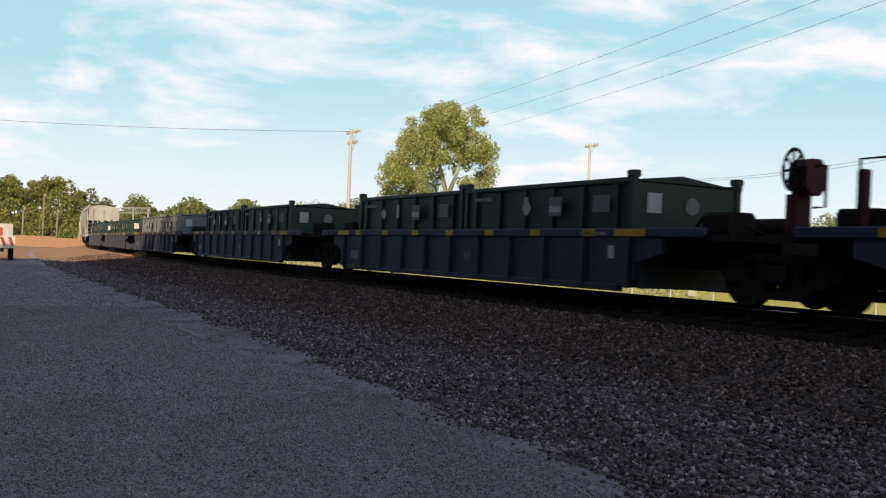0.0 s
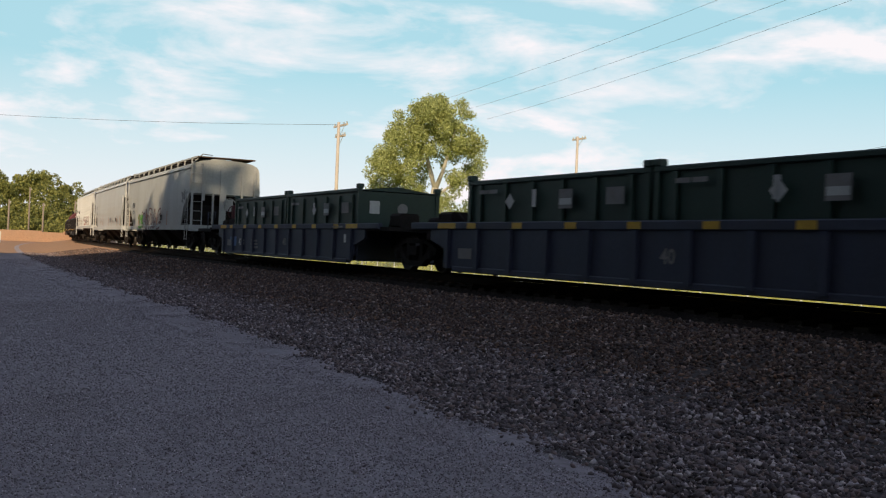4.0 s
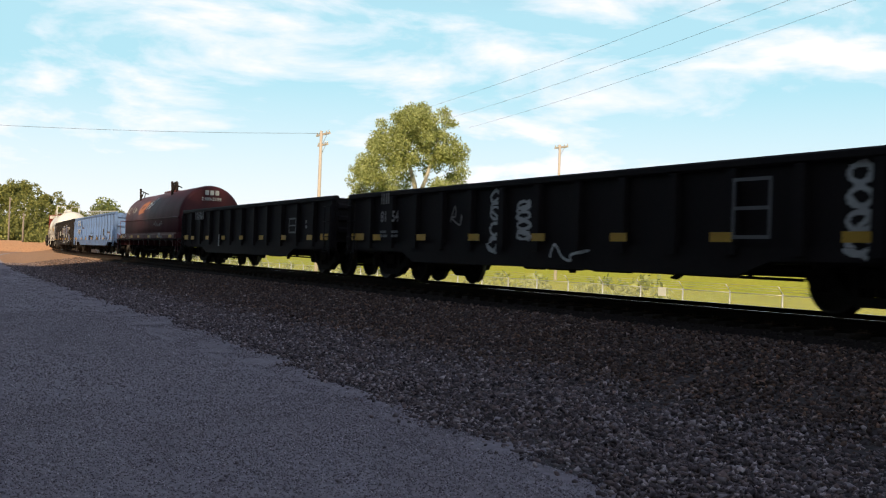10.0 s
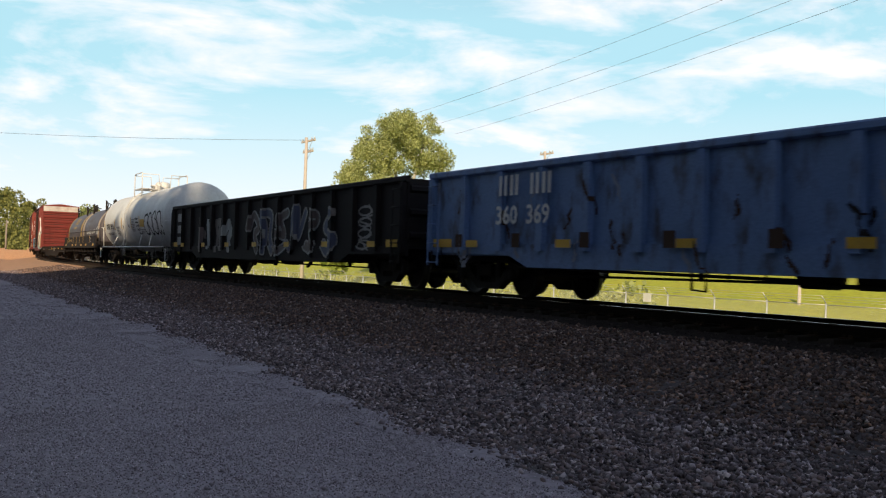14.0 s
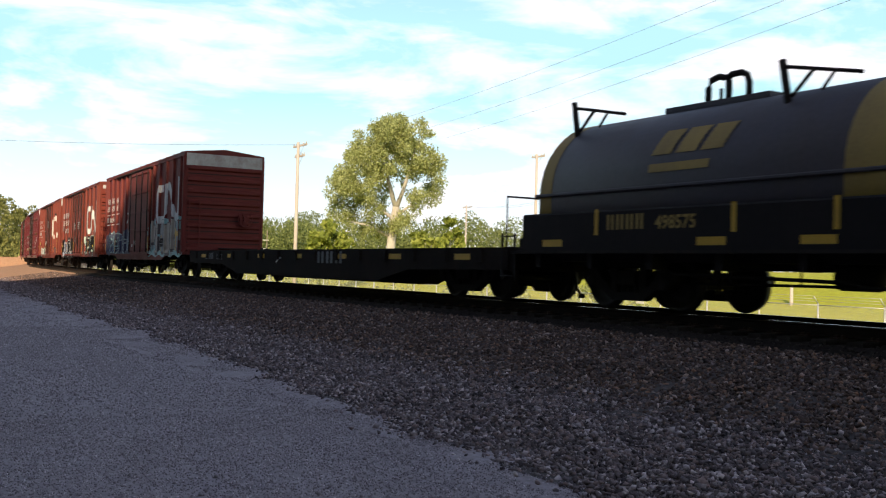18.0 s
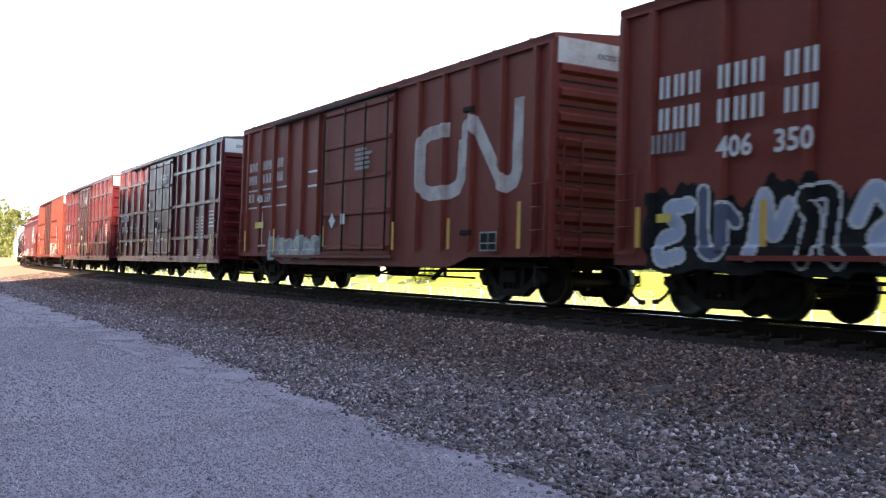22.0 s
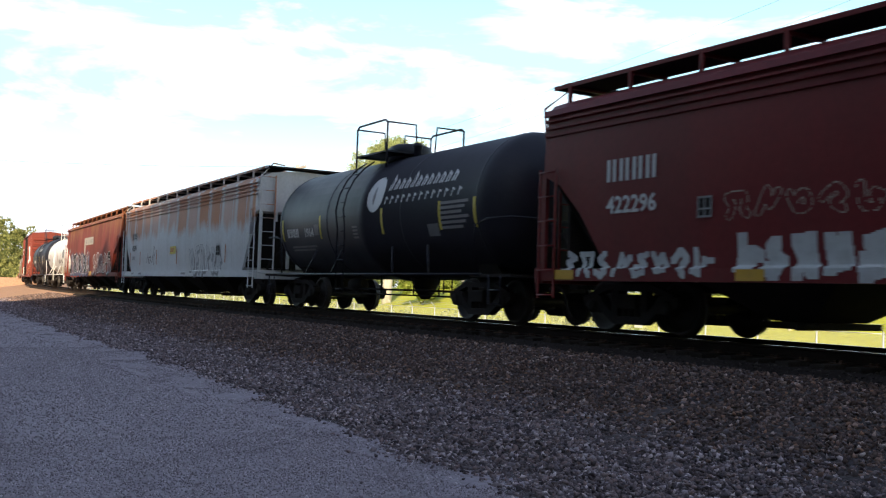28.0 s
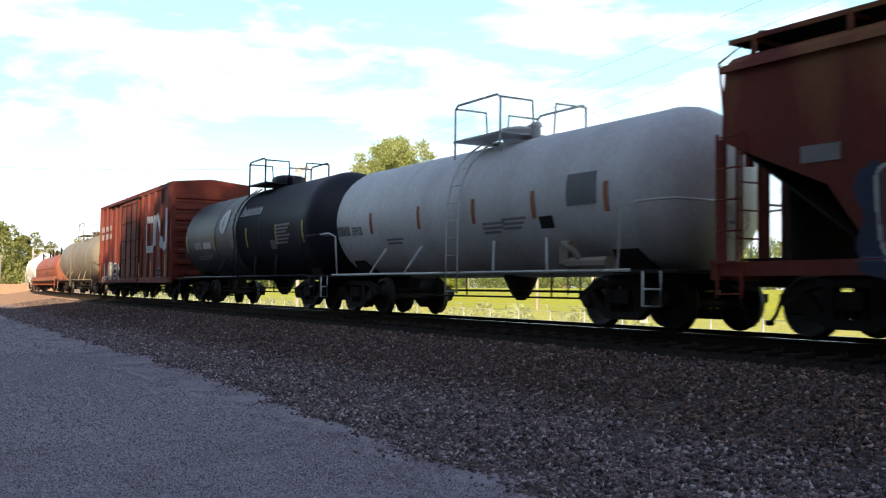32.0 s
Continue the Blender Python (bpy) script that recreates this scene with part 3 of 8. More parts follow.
def build_track(name, w, head, label):
    track = thing(name, label, "railway track", "railway tracks", "structure")
    for side in (-0.7525, 0.7525):
        ss = np.concatenate([np.arange(-420, -60, 6.0), np.arange(-60, 14, 2.0), np.arange(14, 60, 8)])
        for nm, ring, mat in (("rail", [(-0.07, -0.172), (0.07, -0.172), (0.07, -0.155), (0.012, -0.14), (0.012, -0.04), (0.034, -0.03), (0.034, -0.003),
                                        (-0.034, -0.003), (-0.034, -0.03), (-0.012, -0.04), (-0.012, -0.14), (-0.07, -0.155)], nearrail_m),
                              ("rail_head", [(-0.031, -0.004), (0.031, -0.004), (0.026, 0.0), (-0.026, 0.0)], head)):
            sh, n = Shape(), len(ring)
            for s in ss:
                for a, z in ring:
                    x, y, _ = line(s, w + side + a)
                    sh.v.append((float(x), float(y), z))
            for i in range(len(ss) - 1):
                for j in range(n):
                    sh.f.append((i * n + j, i * n + (j + 1) % n, (i + 1) * n + (j + 1) % n, (i + 1) * n + j))
                    sh.s.append(False)
            part(nm, sh, mat, track)
    tie = Shape().soft(-1.29, 1.29, -0.115, 0.115, -0.36, -0.172, 0.012)
    plate = Shape()
    for k in (-0.7525, 0.7525):
        plate.box(k - 0.19, k + 0.19, -0.10, 0.10, -0.174, -0.158)
        for d in (-0.10, 0.10):
            plate.box(k + d - 0.022, k + d + 0.022, -0.06, -0.02, -0.158, -0.125).box(k + d - 0.022, k + d + 0.022, 0.03, 0.07, -0.158, -0.125)
    tie_me, plate_me = tie.mesh("tie", tie_m), plate.mesh("tie_plate", rail_m)
    for k in range(230):
        s = 12 - k * 0.52
        x, y, t = line(s, w)
        one = part("tie", tie_me, None, track, at=Matrix.Translation((float(x), float(y), 0)) @ Matrix.Rotation(float(t) + math.pi / 2 + random.uniform(-0.02, 0.02), 4, "Z"))
        if s > -45:
            part("tie_plate", plate_me, None, one)


build_track("track_train", 0.0, shine_m, "running track with bright polished rails and dark ties")


def scatter(s0, s1, w0, w1, density, small, large, sink=0.3):
    n = int(abs(s1 - s0) * abs(w1 - w0) * density)
    s, w = rng.uniform(s0, s1, n), rng.uniform(w0, w1, n)
    x, y, _ = line(s, w)
    z = np.array([lie(0, float(a)) + humps(b, d, a) for a, b, d in zip(w, x, y)])
    size = rng.uniform(small, large, n)
    z = z + size * (0.5 - sink)
    return np.stack([x, y, z], 1), size


def bank(s0, s1, top, foot, density, small, large):
    """Stones on the ballast bank and its apron between two offsets from the track; foot None: the apron's toe, past which they thin out."""
    n = int((s1 - s0) * ((top - foot) if foot else 2.9) * density)
    s = rng.uniform(s0, s1, n)
    edge = foot + rng.normal(0, 0.35, n) if foot else toe(s) - np.abs(rng.normal(0, 0.15, n)) + 0.08 + 0.10 * np.sin(s * 1.7) + 0.06 * np.sin(s * 4.1)
    w = edge + (top + rng.normal(0, 0.35 if not foot else 0.05, n) - edge) * rng.uniform(0, 1, n)
    x, y, _ = line(s, w)
    size = small + (large - small) * rng.beta(1.3, 2.2, n)
    z = np.array([lie(0, float(a)) + humps(b, d, a) for a, b, d in zip(w, x, y)]) + size * rng.uniform(0.02, 0.30, n)
    return np.stack([x, y, z], 1), size


def build_stones():
    def gather(sets):
        return stones(np.concatenate([a for a, _ in sets]), np.concatenate([b for _, b in sets]))
    # the bank's stones are darker and browner than the apron's
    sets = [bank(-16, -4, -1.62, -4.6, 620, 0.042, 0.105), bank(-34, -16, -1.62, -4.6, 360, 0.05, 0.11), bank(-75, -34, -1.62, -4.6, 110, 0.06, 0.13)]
    tagged(new("ballast_stones", bulk("ballast_stones", *gather(sets), stone_m)), "angular brownish ballast stones, darker than those below", "ballast", kind="stuff")
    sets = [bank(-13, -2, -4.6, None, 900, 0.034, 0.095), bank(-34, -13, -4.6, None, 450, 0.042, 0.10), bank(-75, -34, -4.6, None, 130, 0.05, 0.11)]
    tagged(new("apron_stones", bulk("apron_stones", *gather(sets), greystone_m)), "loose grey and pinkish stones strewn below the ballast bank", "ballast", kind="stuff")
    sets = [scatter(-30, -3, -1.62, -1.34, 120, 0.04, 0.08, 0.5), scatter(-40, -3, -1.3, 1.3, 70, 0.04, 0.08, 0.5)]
    tagged(new("oily_stones", bulk("oily_stones", *gather(sets), darkstone_m)), "darker ballast stones between the rails", "ballast", kind="stuff")
    sets = [scatter(-10, -2, -11.6, -6.9, 1700, 0.010, 0.024, 0.32), scatter(-24, -10, -12.2, -6.5, 560, 0.014, 0.030, 0.32), scatter(-60, -24, -12.5, -6.3, 90, 0.026, 0.045, 0.35)]
    sets.append(scatter(-40, -2, -11.8, -7.3, 5, 0.03, 0.055, 0.3))
    tagged(new("gravel_stones", bulk("gravel_stones", *gather(sets), grit_m)), "fine pale limestone gravel on the lot", "gravel", kind="stuff")


build_stones()


# ---- far things ----
def toward(az, r, el=None):
    """The point r metres away at az degrees left of the track's normal; el: degrees over the horizon."""
    a = radians(az)
    return (-math.sin(a) * r, math.cos(a) * r, 0.61 + (math.tan(radians(el)) * r if el is not None else 0))


def utility_pole(az, r, el, arms, label, bottom=-2.6, radius=0.16, turn=0.0, wood=None):
    x, y, top = toward(az, r, el)
    pole = thing("utility_pole", label, "utility pole", "utility poles", at=pose(x, y, bottom, 0, 0, turn))
    h = top - bottom
    part("pole", Shape().tube([(0, 0, -0.5), (0, 0, h * 0.5), (0, 0, h)], radius, 10, radius * 0.65), wood or pole_m, pole)
    for down, half in arms:
        arm = part("crossarm", Shape().box(-half, half, 0.10, 0.22, h - down - 0.07, h - down + 0.07), pole_m, pole)
        brace = Shape().tube([(-half * 0.6, 0.18, h - down), (0, 0.14, h - down - half * 0.6)], 0.02, 5).tube([(half * 0.6, 0.18, h - down), (0, 0.14, h - down - half * 0.6)], 0.02, 5)
        part("brace", brace, galv_m, pole)
        for k in (-0.92, -0.5, 0.5, 0.92):
            part("insulator", Shape().turned([(0, 0.03), (0.05, 0.05), (0.12, 0.06), (0.16, 0.03)], "z", (half * k, 0.16, h - down + 0.07), 8), galv_m, arm)
    return pole


def wire(points, sag, r=0.012):
    sh, out = Shape(), []
    for a, b in zip(points, points[1:]):
        a, b = Vector(a), Vector(b)
        out += [a.lerp(b, k / 10) - Vector((0, 0, sag * 4 * k / 10 * (1 - k / 10))) for k in range(11)]
    return whole("overhead_wire", sh.tube(out, r, 4), wire_m, "thin dark overhead power line", "overhead wire", "overhead wires")


def broadleaf(name, x, y, base, height, spread, count, leaf, size, label, low=0.25, limbs=9, group="trees", trunk=0.35):
    """A tapered trunk with limbs and an uneven crown with gaps."""
    tree = thing(name, label, "tree", group, at=pose(x, y, base))
    r = random.Random(int(abs(x * 7 + y * 13)))
    sh = Shape().tube([(0, 0, -0.3), (0.1, 0, height * 0.2), (r.uniform(-0.3, 0.3), 0, height * 0.45), (r.uniform(-0.5, 0.5), 0, height * 0.8)], trunk, 9, trunk * 0.25)
    clumps = []
    for k in range(limbs):
        a, z0 = 2.4 * k + r.uniform(-0.4, 0.4), height * (low + 0.45 * k / limbs)
        out, up = spread * r.uniform(0.45, 0.8), height * r.uniform(0.14, 0.3)
        mid = (math.cos(a) * out * 0.5, math.sin(a) * out * 0.5, z0 + up * 0.6)
        end = (math.cos(a) * out, math.sin(a) * out, z0 + up)
        sh.tube([(0, 0, z0), mid, end], trunk * 0.42, 6, trunk * 0.1)
        for _ in range(4):
            q = [e + r.uniform(-1, 1) * spread * 0.26 for e in end]
            clumps.append((*q, spread * r.uniform(0.16, 0.30)))
    for _ in range(limbs * 2):
        a, z0 = r.uniform(0, 6.28), r.uniform(low + 0.1, 0.97)
        out = spread * r.uniform(0, 0.85) * math.sqrt(max(0.05, 1 - abs(z0 - 0.58) / 0.5))
        clumps.append((math.cos(a) * out, math.sin(a) * out, height * z0 - spread * 0.12, spread * r.uniform(0.14, 0.26)))
    part("trunk", sh, bark_m, tree)
    part("crown", bulk("crown", *foliage(clumps, count, size), leaf), None, tree)
    return tree


def cottonwood(x, y, az):
    """The big oval tree: a fork in plain view, limbs to a shell of clumps, gaps between them."""
    base, a = -1.5, radians(az)
    right = Vector((math.cos(a), math.sin(a), 0))
    away = Vector((-math.sin(a), math.cos(a), 0))
    tree = thing("cottonwood_tree", "tall sunlit cottonwood tree with an open fork and olive-green leaves", "tree", "trees", at=pose(x, y, base))
    r = random.Random(21)

    def at(u, z, d=0.0):
        return right * u + away * d + Vector((0, 0, z))

    sh = Shape().tube([at(0.8, -0.3), at(0.9, 3.0), at(1.2, 6.5), at(1.5, 9.0)], 0.62, 10, 0.42)
    fork = [[at(1.5, 8.8), at(2.3, 11.0, -0.3), at(3.0, 13.5, -0.4), at(3.6, 16.0)], [at(1.5, 8.8), at(0.7, 11.2, -0.4), at(0.2, 13.6), at(-0.2, 17.0)],
            [at(1.3, 7.5), at(-0.8, 9.2, 0.3), at(-3.2, 10.8), at(-4.8, 12.0)], [at(1.4, 8.0), at(3.4, 9.4, 0.6), at(5.0, 11.0, 1.0)],
            [at(1.0, 5.5), at(-1.6, 6.8, -0.8), at(-4.0, 7.2, -1.0)], [at(1.4, 8.2), at(1.2, 10.5, 2.0), at(0.5, 13, 4.0)]]
    for k, limb in enumerate(fork):
        sh.tube(limb, 0.30 if k < 2 else 0.2, 7, 0.06)
    clumps = []
    while len(clumps) < 290:
        u, d, v = (r.uniform(-1, 1) for _ in range(3))
        q = u * u + d * d + v * v
        if not 0.15 < q < (1.04 if r.random() < 0.3 else 0.92):
            continue
        shear = -1.9 * (1 - v) * 0.5 + 0.6                       # the lower crown leans out to one side
        cu, cz = 6.5 * u * (1 - 0.10 * max(0, v)) + shear + 0.55 * (1 + v), 12.3 + 7.4 * v
        # the window round the fork, and a few lesser gaps
        if abs(cu - 1.6) < 1.3 and abs(cz - 9.9) < 1.9 and d < 0.6:
            continue
        if cu > 3.4 and cz < 8.2:
            continue
        if any((cu - gu) ** 2 + (cz - gz) ** 2 < gr * gr for gu, gz, gr in ((3.9, 11.6, 1.0), (-1.6, 11.9, 0.8), (0.2, 13.6, 0.55), (-2.6, 8.4, 0.8), (4.9, 14.6, 0.6))) and d < 0.75:
            continue
        clumps.append((*at(cu + r.uniform(-0.3, 0.3), cz, 6.0 * d), r.uniform(0.5, 1.15)))
    part("trunk", sh, bark_m, tree)
    part("crown", bulk("crown", *foliage(clumps, 62000, 0.125, 1.0, 0.5), leaf2_m), None, tree)


def woods(name, spots, count, size, leaf, label):
    """A far belt of trees; spots: (x, y, z of the crown's middle, radius)."""
    tagged(new(name, bulk(name, *foliage(spots, count, size, 0.9), leaf)), label, "trees", kind="stuff")


def build_distance():
    # the big cottonwood and its lower neighbours
    x, y, _ = toward(62.1, 112)
    cottonwood(x, y, 62.1)
    for az, r, el, s in ((65.2, 105, 3.0, 2.6), (59.6, 104, 2.4, 2.8), (58.2, 118, 3.1, 2.2)):
        x, y, top = toward(az, r, el)
        broadleaf("bush", x, y, -1.5, top + 1.5, s, 2200, leaf_m, 0.3, "bushy green small tree beside the tall one", low=0.1, limbs=7, trunk=0.15)
    # tree belts along the horizon
    r = random.Random(3)
    spots = []
    for k in range(420):
        az = 20 + 50 * k / 419
        top = 2.55 + 0.40 * math.sin(k * 0.31) + 0.35 * math.sin(k * 0.083 + 1) + 0.2 * math.sin(k * 0.9) + r.uniform(-0.25, 0.2)
        x, y, z = toward(az, r.uniform(235, 300), top)
        rad = r.uniform(1.4, 3.2)
        spots.append((x, y, z - rad, rad))
        for _ in range(3):
            rad = r.uniform(1.8, 3.6)
            spots.append((x + r.uniform(-3, 3), y - r.uniform(0, 14), z * r.uniform(0.1, 0.75), rad))
    woods("tree_belt", spots, 190000, 0.32, belt_m, "far belt of sunlit green broadleaf trees")
    spots = []
    for k in range(150):
        az = 66 + 13 * k / 149
        top = 2.15 + 0.55 * math.sin(k * 0.18) + r.uniform(-0.2, 0.2)
        x, y, z = toward(az, r.uniform(290, 320), top)
        rad = r.uniform(2, 4)
        spots += [(x, y, z - rad, rad), (x, y, z * 0.6, 4.5), (x, y, 2.0, 5)]
    woods("tree_belt", spots, 60000, 0.55, wood_m, "far belt of green trees behind the bend")
    # the wooded bluff beyond the bend
    spots = []
    for k in range(190):
        az = 78.0 + 22 * (k * 0.618 % 1.0)
        crest = float(np.interp(az, (78, 79.3, 80.5, 82, 83.2, 85.5, 88, 100), (1.3, 1.7, 2.5, 3.0, 3.35, 3.25, 3.6, 5.0)))
        share = (k // 38) / 4.0                        # rows of crowns from the crest down
        d = 420 - 90 * share + r.uniform(-12, 12)
        x, y, z = toward(az, d, crest * (1.0 - 0.74 * share) + r.uniform(-0.22, 0.14))
        rad = r.uniform(4.0, 7.0)
        for _ in range(9):                             # each crown is a dome of lesser clumps
            a, e = r.uniform(0, 6.28), r.uniform(-0.5, 1.0)
            q = math.sqrt(max(0.05, 1 - e * e)) * rad * 0.72
            spots.append((x + math.cos(a) * q, y + math.sin(a) * q, z - rad + e * rad * 0.66, rad * r.uniform(0.26, 0.46)))
    woods("wooded_bluff", spots, 230000, 0.46, bluff_m, "distant wooded bluff in green summer leaf")
    # poles and wires
    utility_pole(67.07, 75, 7.05, ((0.25, 1.25), (1.05, 0.9)), "tall grey wooden utility pole with two crossarms", radius=0.17)
    utility_pole(53.22, 84, 6.76, ((0.2, 0.9),), "slender pale utility pole with one crossarm", radius=0.15)
    utility_pole(50.05, 112, 4.93, ((0.3, 1.3), (3.1, 1.3)), "brown utility pole with two crossarms")
    utility_pole(34.84, 72, 6.94, ((0.3, 1.25), (2.6, 1.25)), "weathered utility pole with two crossarms and line wires", radius=0.17)
    utility_pole(57.24, 150, 3.73, ((0.3, 1.3),), "far utility pole with a crossarm")
    utility_pole(39.0, 62, -0.4, (), "short wooden post in the grass field", bottom=-2.3, radius=0.14)
    line_posts = [toward(34.84, 72, 6.8), toward(50.05, 112, 4.85), toward(57.24, 150, 3.65), toward(60.5, 200, 2.6)]
    wire([toward(20, 60, 8.0)] + line_posts, 0.8)
    wire([toward(20.3, 60, 7.6)] + [(p[0] + 1.2, p[1], p[2] - 0.1) for p in line_posts], 0.9)
    for (a0, e0), (a1, e1) in (((30, 19.5), (62, 8.3)), ((27, 18.8), (60, 8.0)), ((24, 18.2), (58.5, 7.6))):
        wire([toward(a0, 55, e0), toward(a1, 120, e1)], 0.6)
    utility_pole(98.5, 120, 6.2, ((0.25, 1.25),), "tall utility pole beside the bend", bottom=-1.0, radius=0.17)
    wire([toward(67.07, 75, 6.9), toward(98.5, 120, 6.1)], 0.9)
    # power-station chimney
    x, y, top = toward(51.76, 900, 4.12)
    stack = thing("chimney_stack", "red and white banded power station chimney far behind trees", "chimney", at=pose(x, y, -2))
    red = material("chimney_red", (0.80, 0.42, 0.36), 0.8)
    pale = material("chimney_white", (0.75, 0.72, 0.70), 0.8)
    for k in range(12):
        part("band", Shape().turned([(0, 4.6 - 0.12 * k), ((top + 2) / 12, 4.48 - 0.12 * k)], "z", (0, 0, k * (top + 2) / 12), 14), red if k % 2 else pale, stack)
    # substation gantry before the far trees
    x, y, top = toward(71.2, 205, 1.95)
    gantry = thing("substation_gantry", "pale steel substation gantry before far trees", "gantry", at=pose(x, y, -1.5, 0, 0, 65))
    for k in range(5):
        part("post", Shape().box(-9 + 4.5 * k - 0.08, -9 + 4.5 * k + 0.08, -0.08, 0.08, 0, top + 1.5 - 1.6 * (k % 2)), farpole_m, gantry)
    for z in (top - 0.6, top - 2.4):
        part("beam", Shape().box(-9.4, 9.4, -0.05, 0.05, z, z + 0.1), galv_m, gantry)
    # signal bridge over the bend
    x, y, top = toward(78.6, 240, 1.95)
    sb = thing("signal_bridge", "grey steel signal bridge across the tracks", "signal bridge", at=pose(x, y, -0.2, 0, 0, 20))
    for k in (-3.2, 3.2):
        part("leg", Shape().box(k - 0.15, k + 0.15, -0.15, 0.15, -0.8, top), galv_m, sb)
    truss = Shape().box(-9, 4, -0.1, 0.1, top - 0.15, top + 0.1).box(-9, 4, -0.1, 0.1, top - 1.3, top - 1.1)
    for k in range(13):
        truss.tube([(-9 + k, 0, top - 1.2), (-8.5 + k, 0, top), (-8 + k, 0, top - 1.2)], 0.06, 4)
    part("truss", truss, galv_m, sb)
    for az, el, d in ((84.6, 0.9, 190), (83.6, 1.6, 230), (82.9, 0.8, 200), (81.3, 1.0, 210)):
        utility_pole(az, d, el + 0.8, ((0.5, 1.0),), "distant wooden pole before the wooded bluff", bottom=-0.9, radius=0.2, wood=farpole_m)
    # low brown plank wall beyond the bend
    for k in range(16):
        az = 80.2 + 1.1 * k
        x, y, _ = toward(az, 172)
        whole("plank_wall", Shape().soft(-1.7, 1.7, -0.08, 0.08, 0, 1.75 + 0.12 * math.sin(k * 2.3), 0.02), earth_m, "low reddish-brown wall panel beyond the bend", "wall", "wall panels", at=pose(x, y, -0.9, 0, 0, az))
    # chain-link fence with barbed-wire arms
    fence_net = bpy.data.materials.new("chain_link")
    fence_net.use_nodes = True
    n, l = fence_net.node_tree.nodes, fence_net.node_tree.links
    clear, mix = n.new("ShaderNodeBsdfTransparent"), n.new("ShaderNodeMixShader")
    n["Principled BSDF"].inputs["Base Color"].default_value = (0.5, 0.48, 0.42, 1)
    n["Principled BSDF"].inputs["Roughness"].default_value = 0.6
    mix.inputs["Fac"].default_value = 0.13
    l.new(clear.outputs["BSDF"], mix.inputs[1])
    l.new(n["Principled BSDF"].outputs["BSDF"], mix.inputs[2])
    l.new(mix.outputs["Shader"], n["Material Output"].inputs["Surface"])
    fence = thing("chain_link_fence", "galvanised chain-link fence with barbed-wire arms in the grass", "fence")
    post = Shape().tube([(0, 0, -0.2), (0, 0, 1.95)], 0.042, 7).tube([(0, 0, 1.93), (0.0, -0.28, 2.26)], 0.028, 5).mesh("post", galv_m)
    net = Shape().box(0.0, 3.05, -0.004, 0.004, 0.05, 1.85).mesh("net", fence_net)
    rods = Shape().tube([(0, 0, 1.88), (3.05, 0, 1.88)], 0.022, 5)
    for k in (0.33, 0.66, 1.0):
        rods.tube([(0, -0.28 * k, 1.93 + 0.33 * k), (3.05, -0.28 * k, 1.93 + 0.33 * k)], 0.007, 4)
    rods = rods.mesh("top_rail", galv_m)
    for k in range(62):
        m = pose(10 - 3.05 * (k + 1), 34.5, -2.38)
        part("post", post, None, fence, at=m)
        part("net", net, None, fence, at=m)
        part("top_rail", rods, None, fence, at=m)
    x, y, z = toward(47.15, 34.3 / math.cos(radians(47.15)), -1.45)
    part("sign", Shape().box(-0.28, 0.28, -0.03, -0.01, -0.22, 0.22), mark_m, fence, "small white square sign", at=pose(x, y, z))
    # wild growth along the fence and the field's grass
    spots = []
    for k in range(60):
        x = -42 - 2.4 * k + r.uniform(-1.2, 1.2)
        spots.append((x, 36.5 + r.uniform(0, 4), -1.7 + r.uniform(-0.3, 0.5), r.uniform(0.6, 1.5)))
    woods("brush", spots, 9000, 0.2, leaf2_m, "brownish green brush behind the fence")
    # the shade's source: unseen wooded hills added round the lot
    build_shade_hills()


